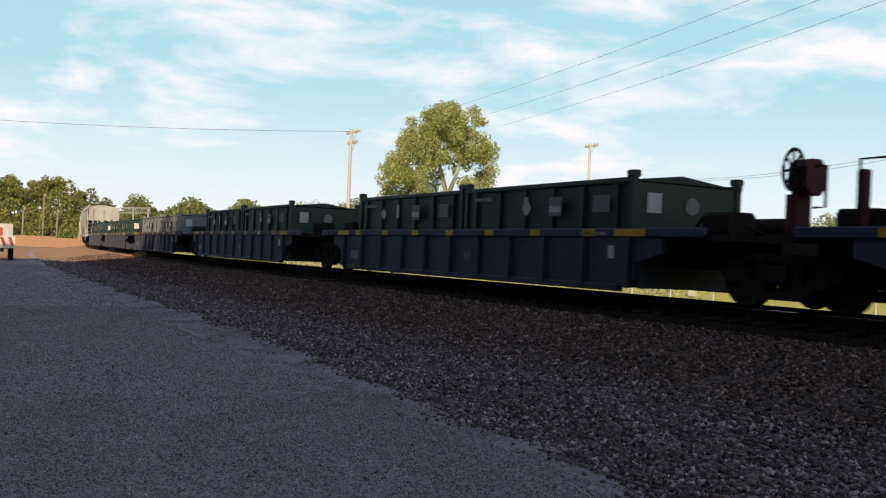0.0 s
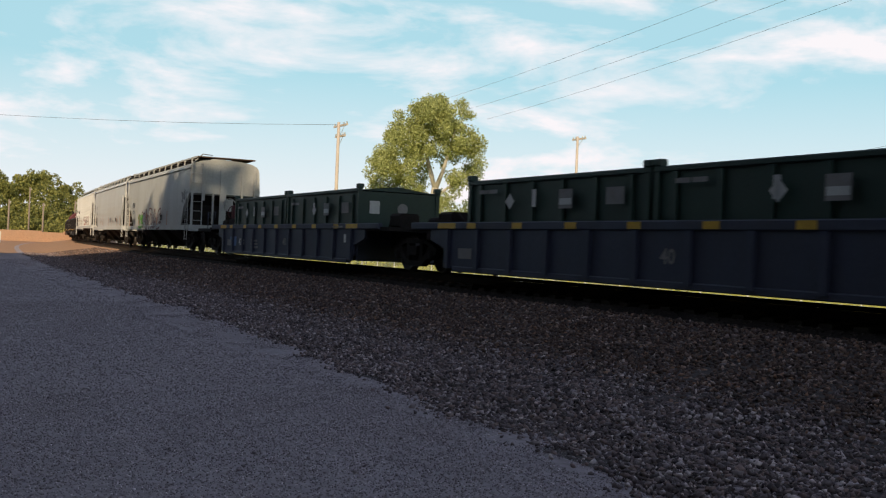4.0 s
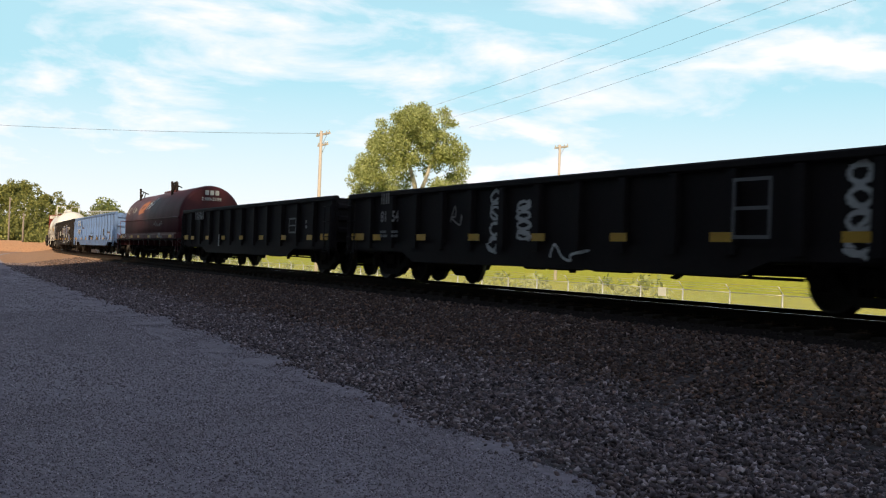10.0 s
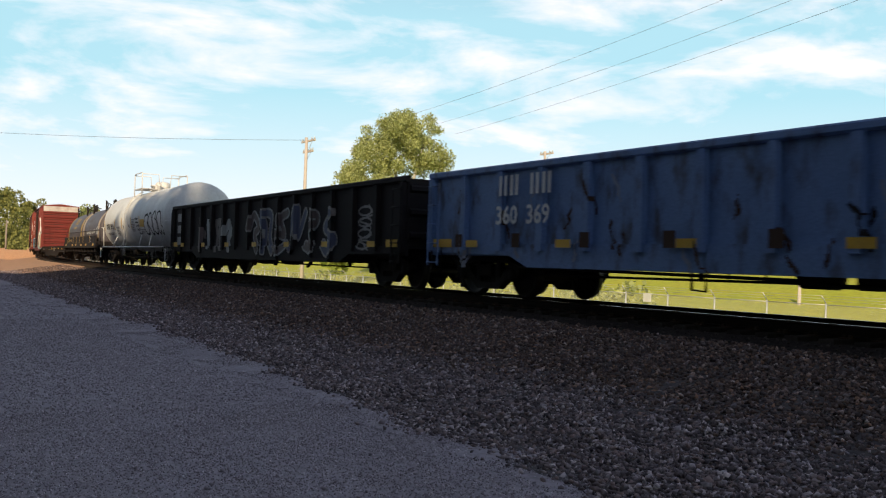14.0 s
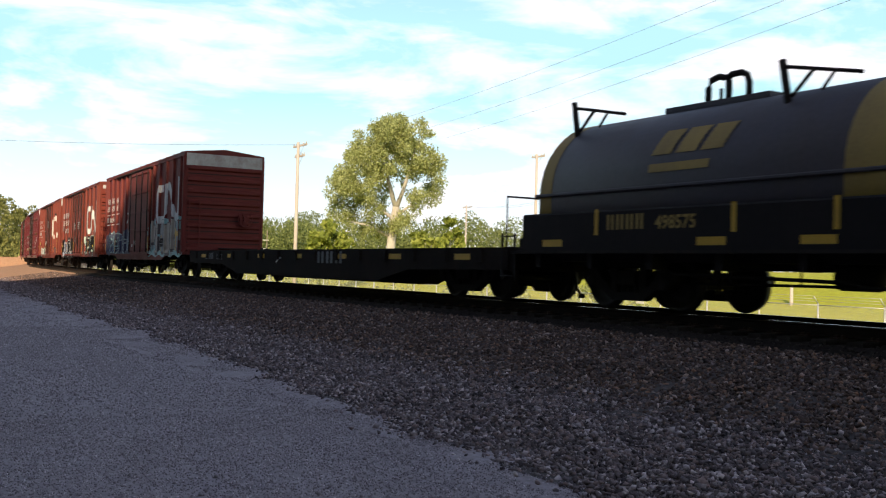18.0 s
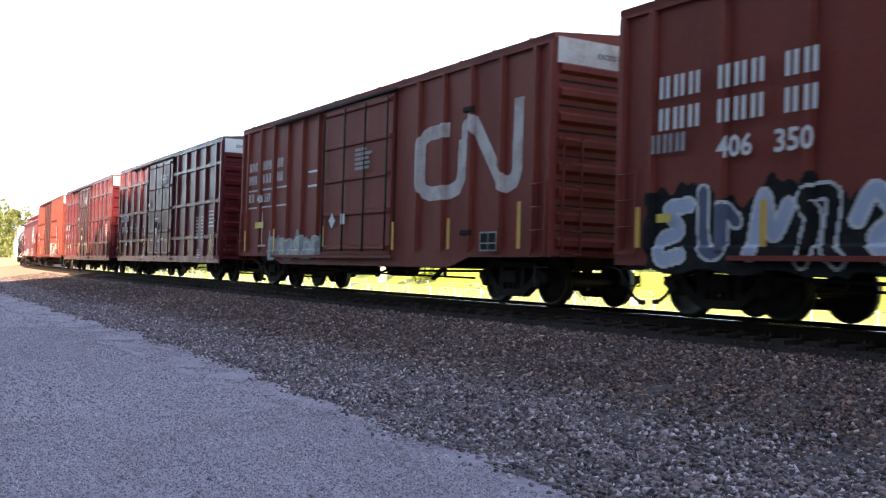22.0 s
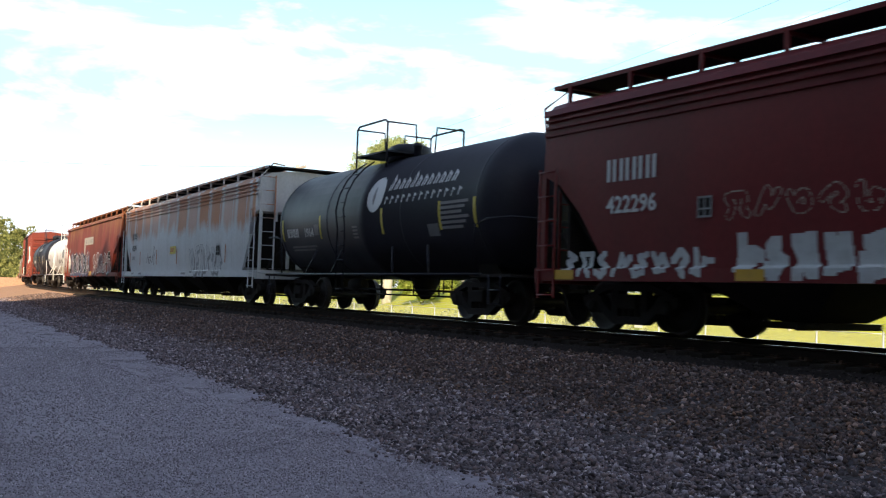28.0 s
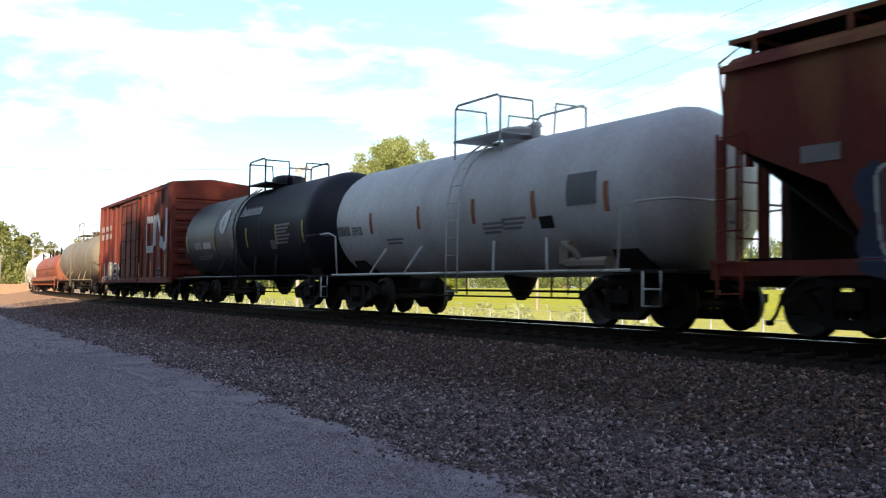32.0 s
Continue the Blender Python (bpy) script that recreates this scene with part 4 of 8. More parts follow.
def build_shade_hills():
    """Unseen hills added to block light; the steep wooded one behind the lot shades the lot and the train."""
    flow = SUN.x / -SUN.y
    edge = -48.5 + (13.6 + 20) * flow            # its end, seen along the sun's rays, stands beside the bend
    ring = [(-20, -1.2), (-20.5, 22), (-22, 36.0), (-30, 41), (-48, 46), (-48, -1.2)]
    sh, n, m = Shape(), 44, 6
    cols = []
    for k in range(n + 1):
        for y, z in ring:
            lean = 3.6 * (z - 27.5)                  # the hill's end comes down at a slant
            x = edge + (-20 - y) * flow + (max(3.2 * k, lean) if z > 27.5 else 3.2 * k + (lean if k == 0 else 0.0))
            up = (1.2 * math.sin(k * 0.8) + 0.8 * math.sin(k * 2.1)) if z > 25 else 0
            cols.append((x, y + 1.2 * math.sin(k * 1.3), z + up))
    sh.add(cols, [(i * m + j, (i + 1) * m + j, (i + 1) * m + (j + 1) % m, i * m + (j + 1) % m) for i in range(n) for j in range(m)])
    sh.add(cols[:m], [tuple(range(m))]).add(cols[-m:], [tuple(range(m))[::-1]])
    bank = material("wooded_hillside", (0.05, 0.065, 0.025), 0.95, stain=(0.03, 0.03, 0.02), stains=0.6, grain=0.3, scale=0.15)
    whole("hillside", sh, bank, "unseen steep dark wooded hillside behind the gravel lot, added to cast shade", "hillside", kind="structure")
    # unseen lower ridge set back behind the bend, added to dim the cars' sides
    low = Shape()
    tops = [(-330 + 12 * k, 33 + 4 * math.sin(k * 0.7) + 2 * math.sin(k * 1.9)) for k in range(28)]
    for (x0, h0), (x1, h1) in zip(tops, tops[1:]):
        low.add([(x0, -72, -1.2), (x1, -72, -1.2), (x1, -80, h1), (x0, -80, h0), (x0, -120, -1.2), (x1, -120, -1.2)], [(0, 1, 2, 3), (3, 2, 5, 4)])
    whole("hillside", low, bank, "unseen lower wooded ridge set back behind the bend, added to block low sky", "hillside", kind="structure")
    # unseen wooded rise across the line, beyond the lot's far end, added to darken car ends
    rise = Shape()
    tops = [(28 + 14 * k, 27 + 3 * math.sin(k * 0.9) + 2 * math.sin(k * 2.3)) for k in range(24)]
    for (x0, h0), (x1, h1) in zip(tops, tops[1:]):
        rise.add([(x0, 56 + x0 * 0.12, -2.4), (x1, 56 + x1 * 0.12, -2.4), (x1, 70 + x1 * 0.12, h1), (x0, 70 + x0 * 0.12, h0), (x0, 130 + x0 * 0.12, -2.4), (x1, 130 + x1 * 0.12, -2.4)], [(1, 0, 3, 2), (2, 3, 4, 5)])
    whole("hillside", rise, bank, "unseen wooded rise across the line, added to block low sky", "hillside", kind="structure")
    r = random.Random(11)
    spots = [(edge + r.uniform(25, 140), -19.5 + r.uniform(-0.5, 1.5), r.uniform(2, 34), r.uniform(1.6, 2.8)) for _ in range(260)]
    for _ in range(150):
        z = r.uniform(1, 34)
        spots.append((edge + 3.6 * (z - 27.5) + r.uniform(-1, 3), -20.5 + r.uniform(-1, 1), z, r.uniform(1.0, 1.9)))
    woods("hillside_trees", spots, 20000, 0.6, wood_m, "dense trees covering the hillside")


build_distance()


# ---- the train ----
TRAIN = []          # (thing, middle of the car at 16 s, half its truck spacing)
PARTS = {}          # meshes shared between cars


def shared(name, make, mat):
    if name not in PARTS:
        PARTS[name] = make().mesh(name.split("/")[0], mat)
    return PARTS[name]


def wheel_shape():
    return Shape().turned([(-0.066, 0.02), (-0.066, 0.12), (-0.02, 0.15), (-0.01, 0.35), (-0.06, 0.37), (-0.068, 0.425), (0.0, 0.43), (0.05, 0.434), (0.055, 0.46),
                           (0.072, 0.46), (0.075, 0.37), (0.03, 0.35), (0.02, 0.15), (0.066, 0.12), (0.066, 0.02)], "y", (0, 0, 0), 24)


def sideframe_shape():
    """A cast side frame: bowed between the axle boxes, with two windows and a spring nest."""
    sh = Shape()
    sh.along_y([(-1.12, 0.50), (-0.92, 0.36), (-0.66, 0.36), (-0.36, 0.17), (0.36, 0.17), (0.66, 0.36), (0.92, 0.36), (1.12, 0.50), (1.12, 0.62),
                (0.7, 0.64), (0.62, 0.52), (0.34, 0.30), (-0.34, 0.30), (-0.62, 0.52), (-0.7, 0.64), (-1.12, 0.62)], -0.09, 0.09)
    sh.along_y([(-1.0, 0.58), (-0.5, 0.72), (0.5, 0.72), (1.0, 0.58), (1.0, 0.66), (0.52, 0.82), (-0.52, 0.82), (-1.0, 0.66)], -0.08, 0.08)
    sh.box(-0.42, -0.27, -0.08, 0.08, 0.29, 0.75).box(0.27, 0.42, -0.08, 0.08, 0.29, 0.75)
    for k in (-0.15, 0.0, 0.15):
        sh.turned([(0, 0.055), (0.03, 0.065), (0.06, 0.05), (0.09, 0.065), (0.12, 0.05), (0.15, 0.065), (0.20, 0.055)], "z", (k, 0.0, 0.30), 8)
    for k in (-0.88, 0.88):
        sh.turned([(-0.13, 0.05), (-0.12, 0.115), (0.09, 0.125)], "y", (k, -0.0, 0.46), 10)
    return sh


def truck(car, x):
    t = part("truck", shared("truck/bolster", lambda: Shape().soft(-0.2, 0.2, -1.15, 1.15, 0.42, 0.66).turned([(0, 0.2), (0.12, 0.18)], "z", (0, 0, 0.66), 14)
                             .box(-0.9, 0.9, -0.05, 0.05, 0.30, 0.36), under_m), None, car, at=pose(x, 0, 0))
    for y, r in ((-1.02, 0), (1.02, 180)):
        part("side_frame", shared("side_frame", sideframe_shape, under_m), None, t, at=pose(0, y, 0, 0, 0, r))
    for a in (-0.88, 0.88):
        part("axle", shared("axle", lambda: Shape().tube([(0, -0.85, 0), (0, 0.85, 0)], 0.085, 10), wheel_m), None, t, at=pose(a, 0, 0.46))
        for y, r in ((-0.7525, 0), (0.7525, 180)):
            part("wheel", shared("wheel", wheel_shape, wheel_m), None, t, at=pose(a, y, 0.46, 0, 0, r))


def coupler_shape(span):
    """Draft shank, knuckle and an air hose that sags to half of the gap."""
    sh = Shape().soft(-0.75, 0.12, -0.08, 0.08, 0.78, 0.95)
    sh.along_x([(-0.19, 0.73), (0.12, 0.73), (0.19, 0.80), (0.19, 0.98), (-0.19, 0.98)], 0.08, 0.34)
    sag = [(-0.35, 0.74), (-0.10, 0.75), (0.14, 0.70), (0.30, 0.58), (0.44, 0.43), (0.60, 0.29), (0.80, 0.20), (1.0, 0.17)]
    sh.tube([(span * a if a > 0 else a, -0.33, z) for a, z in sag], 0.03, 7)
    return sh.soft(span - 0.10, span + 0.02, -0.37, -0.29, 0.13, 0.21, 0.02)


def couplers(car, x0, x1, span=0.40):
    """Draft gear, knuckle and air hose at both ends of the body."""
    for x, turn in ((x1, 0), (x0, 180)):
        part("coupler", shared(f"coupler/{span:.2f}", lambda: coupler_shape(span), under_m), None, car, at=pose(x, 0, 0, 0, 0, turn))


def ladder_shape(z0, z1, width=0.42, step=0.38):
    sh = Shape()
    for k in (0, width):
        sh.box(k - 0.022, k + 0.022, -0.012, 0.012, z0, z1)
    n = max(1, int((z1 - z0 - 0.1) / step))
    for i in range(n + 1):
        sh.tube([(0, -0.03, z0 + 0.06 + (z1 - z0 - 0.12) * i / n), (width, -0.03, z0 + 0.06 + (z1 - z0 - 0.12) * i / n)], 0.013, 5)
    return sh


def ladder(car, x, y, z0, z1, mat, turn=0, width=0.42):
    key = f"ladder/{mat.name}/{z0:.2f}/{z1:.2f}/{width:.2f}"
    return part("ladder", shared(key, lambda: ladder_shape(z0, z1, width), mat), None, car, at=pose(x, y, 0, 0, 0, turn))


def step_shape():
    return Shape().tube([(-0.2, 0, 1.0), (-0.2, 0, 0.46), (0.2, 0, 0.46), (0.2, 0, 1.0)], 0.02, 6).tube([(-0.2, 0, 0.72), (0.2, 0, 0.72)], 0.016, 5)


def steps(car, xs, y, mat, z=0.0):
    for x in xs:
        part("step", shared("step/" + mat.name, step_shape, mat), None, car, at=pose(x, y, z))


def handwheel_shape():
    sh = Shape()
    pts = [(0, 0.28 * math.cos(k * math.pi / 10), 0.28 * math.sin(k * math.pi / 10)) for k in range(21)]
    sh.tube(pts, 0.018, 5)
    for k in range(6):
        sh.tube([(0, 0, 0), (0, 0.28 * math.cos(k * math.pi / 3), 0.28 * math.sin(k * math.pi / 3))], 0.014, 4)
    return sh.turned([(-0.1, 0.05), (0.03, 0.06)], "x", (0, 0, 0), 10)


def hand_brake(car, x, y, z, mat, sign=1):
    box = part("brake_housing", shared("brake_housing/" + mat.name, lambda: Shape().soft(-0.08, 0.08, -0.17, 0.17, -0.24, 0.24, 0.03), mat), None, car, at=pose(x, y, z))
    part("brake_wheel", shared("brake_wheel/" + mat.name, handwheel_shape, mat), None, box, at=pose(0.16 * sign, 0, 0))


def under_gear(car, half, low=0.42):
    """Centre sill, brake cylinder, reservoir, rods and cross bearers between the trucks."""
    part("centre_sill", Shape().soft(-half - 1.2, half + 1.2, -0.33, 0.33, 0.70, 0.98), under_m, car)
    part("air_reservoir", Shape().turned([(-0.55, 0.05), (-0.5, 0.2), (0.5, 0.2), (0.55, 0.05)], "x", (1.2, -0.75, 0.66), 12), under_m, car)
    part("brake_cylinder", Shape().turned([(-0.3, 0.1), (-0.28, 0.17), (0.3, 0.17), (0.32, 0.06)], "x", (-1.1, -0.8, 0.62), 12), under_m, car)
    rods = Shape().tube([(-half + 1.3, -0.9, 0.48), (-1.6, -0.95, low + 0.1), (1.9, -0.95, low + 0.08), (half - 1.3, -0.9, 0.48)], 0.022, 5)
    for k in (-2.6, -1.9, 0.4, 2.6):
        rods.tube([(k, -0.95, 0.8), (k, -0.95, low + 0.08)], 0.018, 4)
    part("brake_rod", rods, under_m, car)
    pipe = Shape().tube([(-half - 1.0, -0.55, 0.66), (-half + 1.4, -1.18, 0.62), (-1.0, -1.20, 0.56), (-0.7, -1.20, 0.50), (0.9, -1.20, 0.50), (1.2, -1.20, 0.58), (half - 1.4, -1.18, 0.62), (half + 1.0, -0.55, 0.66)], 0.03, 6)
    part("brake_pipe", pipe, under_m, car)
    part("control_valve", Shape().soft(-0.30, 0.12, -1.12, -0.78, 0.46, 0.80, 0.05).turned([(0, 0.06), (0.12, 0.09), (0.24, 0.05)], "z", (0.3, -0.95, 0.42), 8), under_m, car)
    for k in (-half + 2.0, -2.9, 2.3, half - 2.0):
        part("pipe_hanger", Shape().box(k - 0.03, k + 0.03, -1.23, -1.17, 0.50, 0.86), under_m, car)
    part("hanger_loop", Shape().tube([(-3.3, -1.0, 0.80), (-3.3, -1.0, 0.36), (-3.0, -1.0, 0.34), (-3.0, -1.0, 0.80)], 0.026, 5), under_m, car)
    part("brake_lever", Shape().along_y([(2.9, 0.42), (3.05, 0.40), (3.5, 0.66), (3.4, 0.72)], -0.98, -0.93), under_m, car)
    for k in (-0.55, 0.0, 0.55):
        part("cross_bearer", Shape().along_y([(half * k - 0.07, 0.74), (half * k + 0.07, 0.74), (half * k + 0.07, 0.98), (half * k - 0.07, 0.98)], -1.4, 1.4), under_m, car)


def words(owner, body, size, x, z, y, mat, name="lettering", label=""):
    """Lettering on the camera's side of a car."""
    me = lettering(body, size)
    me.materials.clear()
    me.materials.append(mat)
    ob = part(name, me, None, owner, label, at=pose(x, y, z, 90, 0, 0))
    return ob


def bars(owner, x, z, y, w, h, mat, rows=1, gap=0.6, name="stencil", ragged=True):
    """Unreadable lines of small lettering, as plain bars."""
    r = random.Random(int(abs(x * 31 + z * 17)) + rows)
    for k in range(rows):
        ww = w * (r.uniform(0.65, 1.0) if ragged else 1)
        z0 = z - k * h * (1 + gap)
        cut = x + ww * r.uniform(0.3, 0.7)
        for a, b in (((x, cut - h * 0.4), (cut, x + ww)) if ww > 4 * h else ((x, x + ww),)):
            part(name, Shape().add([(a, y, z0), (b, y, z0), (b, y, z0 + h), (a, y, z0 + h)], [(0, 1, 2, 3)]), mat, owner)


def bracket_mark(owner, name, x, z, w, h, kind, mat, put):
    """One letter-sized plain mark: two upright bars."""
    t = 0.36 * w
    sh = Shape()
    for a in (x, x + w - t):
        sh.add([put(a, z), put(a + t, z), put(a + t, z + h), put(a, z + h)], [(0, 1, 2, 3)])
    return part(name, sh, mat, owner)


def mark_blocks(owner, x, z, w, h, n, mat, put):
    """Owner's initials as plain letter-sized marks."""
    for k in range(n):
        bracket_mark(owner, "owner_mark", x + w * k / n, z, w * 0.72 / n, h, k + int(x * 7), mat, put)


def patch(owner, x, z, y, w, h, mat, name="decal", label=""):
    return part(name, Shape().add([(x, y, z), (x + w, y, z), (x + w, y, z + h), (x, y, z + h)], [(0, 1, 2, 3)]), mat, owner, label)


def diamond(owner, x, z, y, r, mat):
    return part("placard", Shape().add([(x, y, z - r), (x + r, y, z), (x, y, z + r), (x - r, y, z)], [(0, 1, 2, 3)]), mat, owner, "white diamond placard")


# strokes that spell nothing
GLYPHS = (((0.0, 0.1), (0.45, 1.0), (0.6, 0.4), (1.0, 0.85)), ((0.05, 1.0), (0.12, 0.2), (0.62, 0.05), (0.55, 0.62), (1.0, 0.55)),
          ((1.0, 1.0), (0.3, 0.85), (0.78, 0.45), (0.1, 0.4), (0.25, 0.0), (1.0, 0.12)), ((0.0, 0.6), (0.45, 0.98), (0.9, 0.62), (0.48, 0.36), (0.85, 0.0)),
          ((0.1, 0.0), (0.32, 0.55), (0.0, 0.95), (0.8, 1.0), (0.7, 0.3), (1.0, 0.05)), ((0.0, 0.2), (0.6, 0.12), (0.25, 0.6), (0.95, 0.78), (0.4, 1.0)),
          ((0.55, 1.0), (0.08, 0.7), (0.5, 0.5), (0.95, 0.28), (0.45, 0.0), (0.0, 0.15)), ((0.0, 0.92), (0.3, 0.18), (0.95, 0.32), (0.68, 0.9), (0.2, 0.58)))


def rounded(pts, n=5):
    """A smooth line through points."""
    out = []
    for i in range(len(pts) - 1):
        p0, p1, p2, p3 = pts[max(i - 1, 0)], pts[i], pts[i + 1], pts[min(i + 2, len(pts) - 1)]
        for k in range(n):
            t = k / n
            out.append(tuple(0.5 * (2 * p1[j] + (p2[j] - p0[j]) * t + (2 * p0[j] - 5 * p1[j] + 4 * p2[j] - p3[j]) * t * t
                                    + (3 * p1[j] - p0[j] - 3 * p2[j] + p3[j]) * t ** 3) for j in (0, 1)))
    return out + [pts[-1]]


def reach(U, V, pts, square=False):
    """The distance of every cell from a line, with a round or a square nib."""
    best = np.full(U.shape, 9.0)
    for (x0, z0), (x1, z1) in zip(pts, pts[1:]):
        dx, dz = x1 - x0, z1 - z0
        t = np.clip(((U - x0) * dx + (V - z0) * dz) / max(1e-6, dx * dx + dz * dz), 0, 1)
        a, b = np.abs(U - x0 - t * dx), np.abs(V - z0 - t * dz)
        best = np.minimum(best, np.maximum(a, b) if square else np.hypot(a, b))
    return best


def paint(owner, name, mask, U, V, step, skin, mat, label="", lift=0.0):
    """A coat of paint that follows the ribs and sills of the side: the marked cells of a fine grid, laid on the skin."""
    cells = np.argwhere(mask)
    if len(cells) < 4:
        return None
    corners = np.concatenate([cells, cells + (1, 0), cells + (1, 1), cells + (0, 1)])
    key, index = np.unique(corners[:, 0] * 100000 + corners[:, 1], return_inverse=True)
    u = U[0, 0] - step / 2 + (key // 100000) * step
    v = V[0, 0] - step / 2 + (key % 100000) * step
    verts = np.stack([u, skin(u, v) - lift, v], 1)
    faces = index.reshape(4, -1).T
    return part(name, bulk(name, verts, faces, mat), None, owner, label)


def canvas(x, z, w, h, step):
    return np.meshgrid(np.arange(x, x + w, step), np.arange(z, z + h, step), indexing="ij")


def tag_paint(owner, seed, x, z, w, h, skin, fill, edge, n=5, stroke=0.2, rim=0.05, style="block", back=None, shadow=None, inner=None, label="", step=0.026, order=None):
    """Spray-painted lettering that spells nothing: strokes with an outline, over a cloud or a cast shadow."""
    r = random.Random(seed)
    pad = rim + stroke * 0.6 + 0.12
    U, V = canvas(x - pad, z - pad * 0.4, w + 2 * pad, h + pad * 1.4, step)
    taken = np.zeros(U.shape, bool)
    square = style == "block"
    nib, picks = stroke / 2, order or r.sample(range(8), 8)
    coats = []
    for k in range(n):
        g = GLYPHS[picks[k % 8]]
        lean, cw = r.uniform(-0.12, 0.16), w / n * r.uniform(0.80, 0.96) - stroke
        x0, z0, hh = x + w * k / n + stroke / 2, z + nib + h * r.uniform(0, 0.05), (h - stroke) * r.uniform(0.86, 1.0)
        pts = [(x0 + cw * (a + lean * (b - 0.5) + r.uniform(-0.08, 0.08)), z0 + hh * min(1, max(0, b + r.uniform(-0.07, 0.07)))) for a, b in g]
        if style != "block":
            pts = rounded(pts)
        d = reach(U, V, pts, square)
        coats.append((k, d, pts))
    for k, d, pts in coats:
        m = (d < nib) & ~taken
        if inner:
            deep = m & (d < nib * 0.42)
            paint(owner, "spray_fill", deep, U, V, step, skin, inner)
            taken |= deep
            m &= ~deep
        paint(owner, "spray_fill", m, U, V, step, skin, fill[k % len(fill)])
        taken |= m
    for k, d, pts in coats:
        m = (d < nib + rim) & ~taken
        paint(owner, "spray_outline", m, U, V, step, skin, edge, label if k == 0 else "")
        taken |= m
    if shadow:
        m = np.zeros(U.shape, bool)
        for k, d, pts in coats:
            m |= reach(U, V, [(a + 0.10, b - 0.09) for a, b in pts], square) < nib + rim
        m &= ~taken
        paint(owner, "spray_shadow", m, U, V, step, skin, shadow)
        taken |= m
    if back:
        edge_z = z + h * 0.92 + 0.16 * np.sin(U * 3.1 + seed) + 0.09 * np.sin(U * 8.7) + 0.05 * np.sin(U * 19)
        low_z = z - pad * 0.3 + 0.05 * np.sin(U * 5)
        side = (U > x - pad * 0.7 + 0.06 * np.sin(V * 9)) & (U < x + w + pad * 0.6 + 0.06 * np.sin(V * 7))
        m = (V < edge_z) & (V > low_z) & side & ~taken
        paint(owner, "spray_cloud", m, U, V, step, skin, back)


def flat_skin(y):
    return lambda u, v: np.full(np.shape(u), y)


def scrawl(owner, seed, x, z, w, h, y, mat, thick=0.03, loops=8, put=None):
    """A thin marker tag: one nervous looping line."""
    r = random.Random(seed)
    put = put or (lambda u, v: (u, y, v))
    pts, sh = [], Shape()
    for k in range(loops):
        cx, d = x + w * (k + 0.5) / loops, w / loops
        tall = r.uniform(0.35, 1.0)
        pts += [(cx + d * r.uniform(-0.6, 0.1), z + h * r.uniform(0, 0.25)), (cx + d * r.uniform(-0.3, 0.5), z + h * tall), (cx + d * r.uniform(-0.1, 0.7), z + h * r.uniform(0.1, 0.7))]
        if r.random() < 0.5:
            pts.append((cx + d * r.uniform(-0.5, 0.2), z + h * r.uniform(0.3, 0.6)))
    fine = []
    for i in range(len(pts) - 1):
        p0, p1, p2, p3 = pts[max(i - 1, 0)], pts[i], pts[i + 1], pts[min(i + 2, len(pts) - 1)]
        for k in range(4):
            t = k / 4
            fine.append(tuple(0.5 * (2 * p1[j] + (p2[j] - p0[j]) * t + (2 * p0[j] - 5 * p1[j] + 4 * p2[j] - p3[j]) * t * t
                                     + (3 * p1[j] - p0[j] - 3 * p2[j] + p3[j]) * t ** 3) for j in (0, 1)))
    sh.ribbon(fine, thick, put)
    return part("graffiti", sh, mat, owner)


def noodle(owner, x, z, w, h, skin, mat, label):
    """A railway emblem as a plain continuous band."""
    pts = [(0.33, 0.80), (0.12, 0.80), (0.06, 0.77), (0.03, 0.68), (0.03, 0.20), (0.06, 0.10), (0.13, 0.06), (0.35, 0.06), (0.42, 0.10), (0.455, 0.20), (0.465, 0.68), (0.49, 0.79),
           (0.54, 0.84), (0.585, 0.80), (0.61, 0.73), (0.80, 0.20), (0.83, 0.12), (0.88, 0.07), (0.94, 0.11), (0.965, 0.22), (0.97, 1.0)]
    pts = [(x + w * a, z + h * b) for a, b in pts]
    step, nib = 0.02, 0.155
    U, V = canvas(x - 0.2, z - 0.2, w + 0.4, h + 0.4, step)
    m = reach(U, V, pts) < nib
    # square ends
    m &= ~((V > pts[-1][1]) & (U > x + w * 0.8)) & ~((U > pts[0][0]) & (U < x + w * 0.45) & (V > z + h * 0.66))
    return paint(owner, "emblem", m, U, V, step, skin, mat, label)


def car_thing(name, rear, front, half, label, category, group="cars of the freight train"):
    car = thing(name, label, category, group)
    TRAIN.append((car, (rear + front) / 2, half))
    return car, (front - rear) / 2


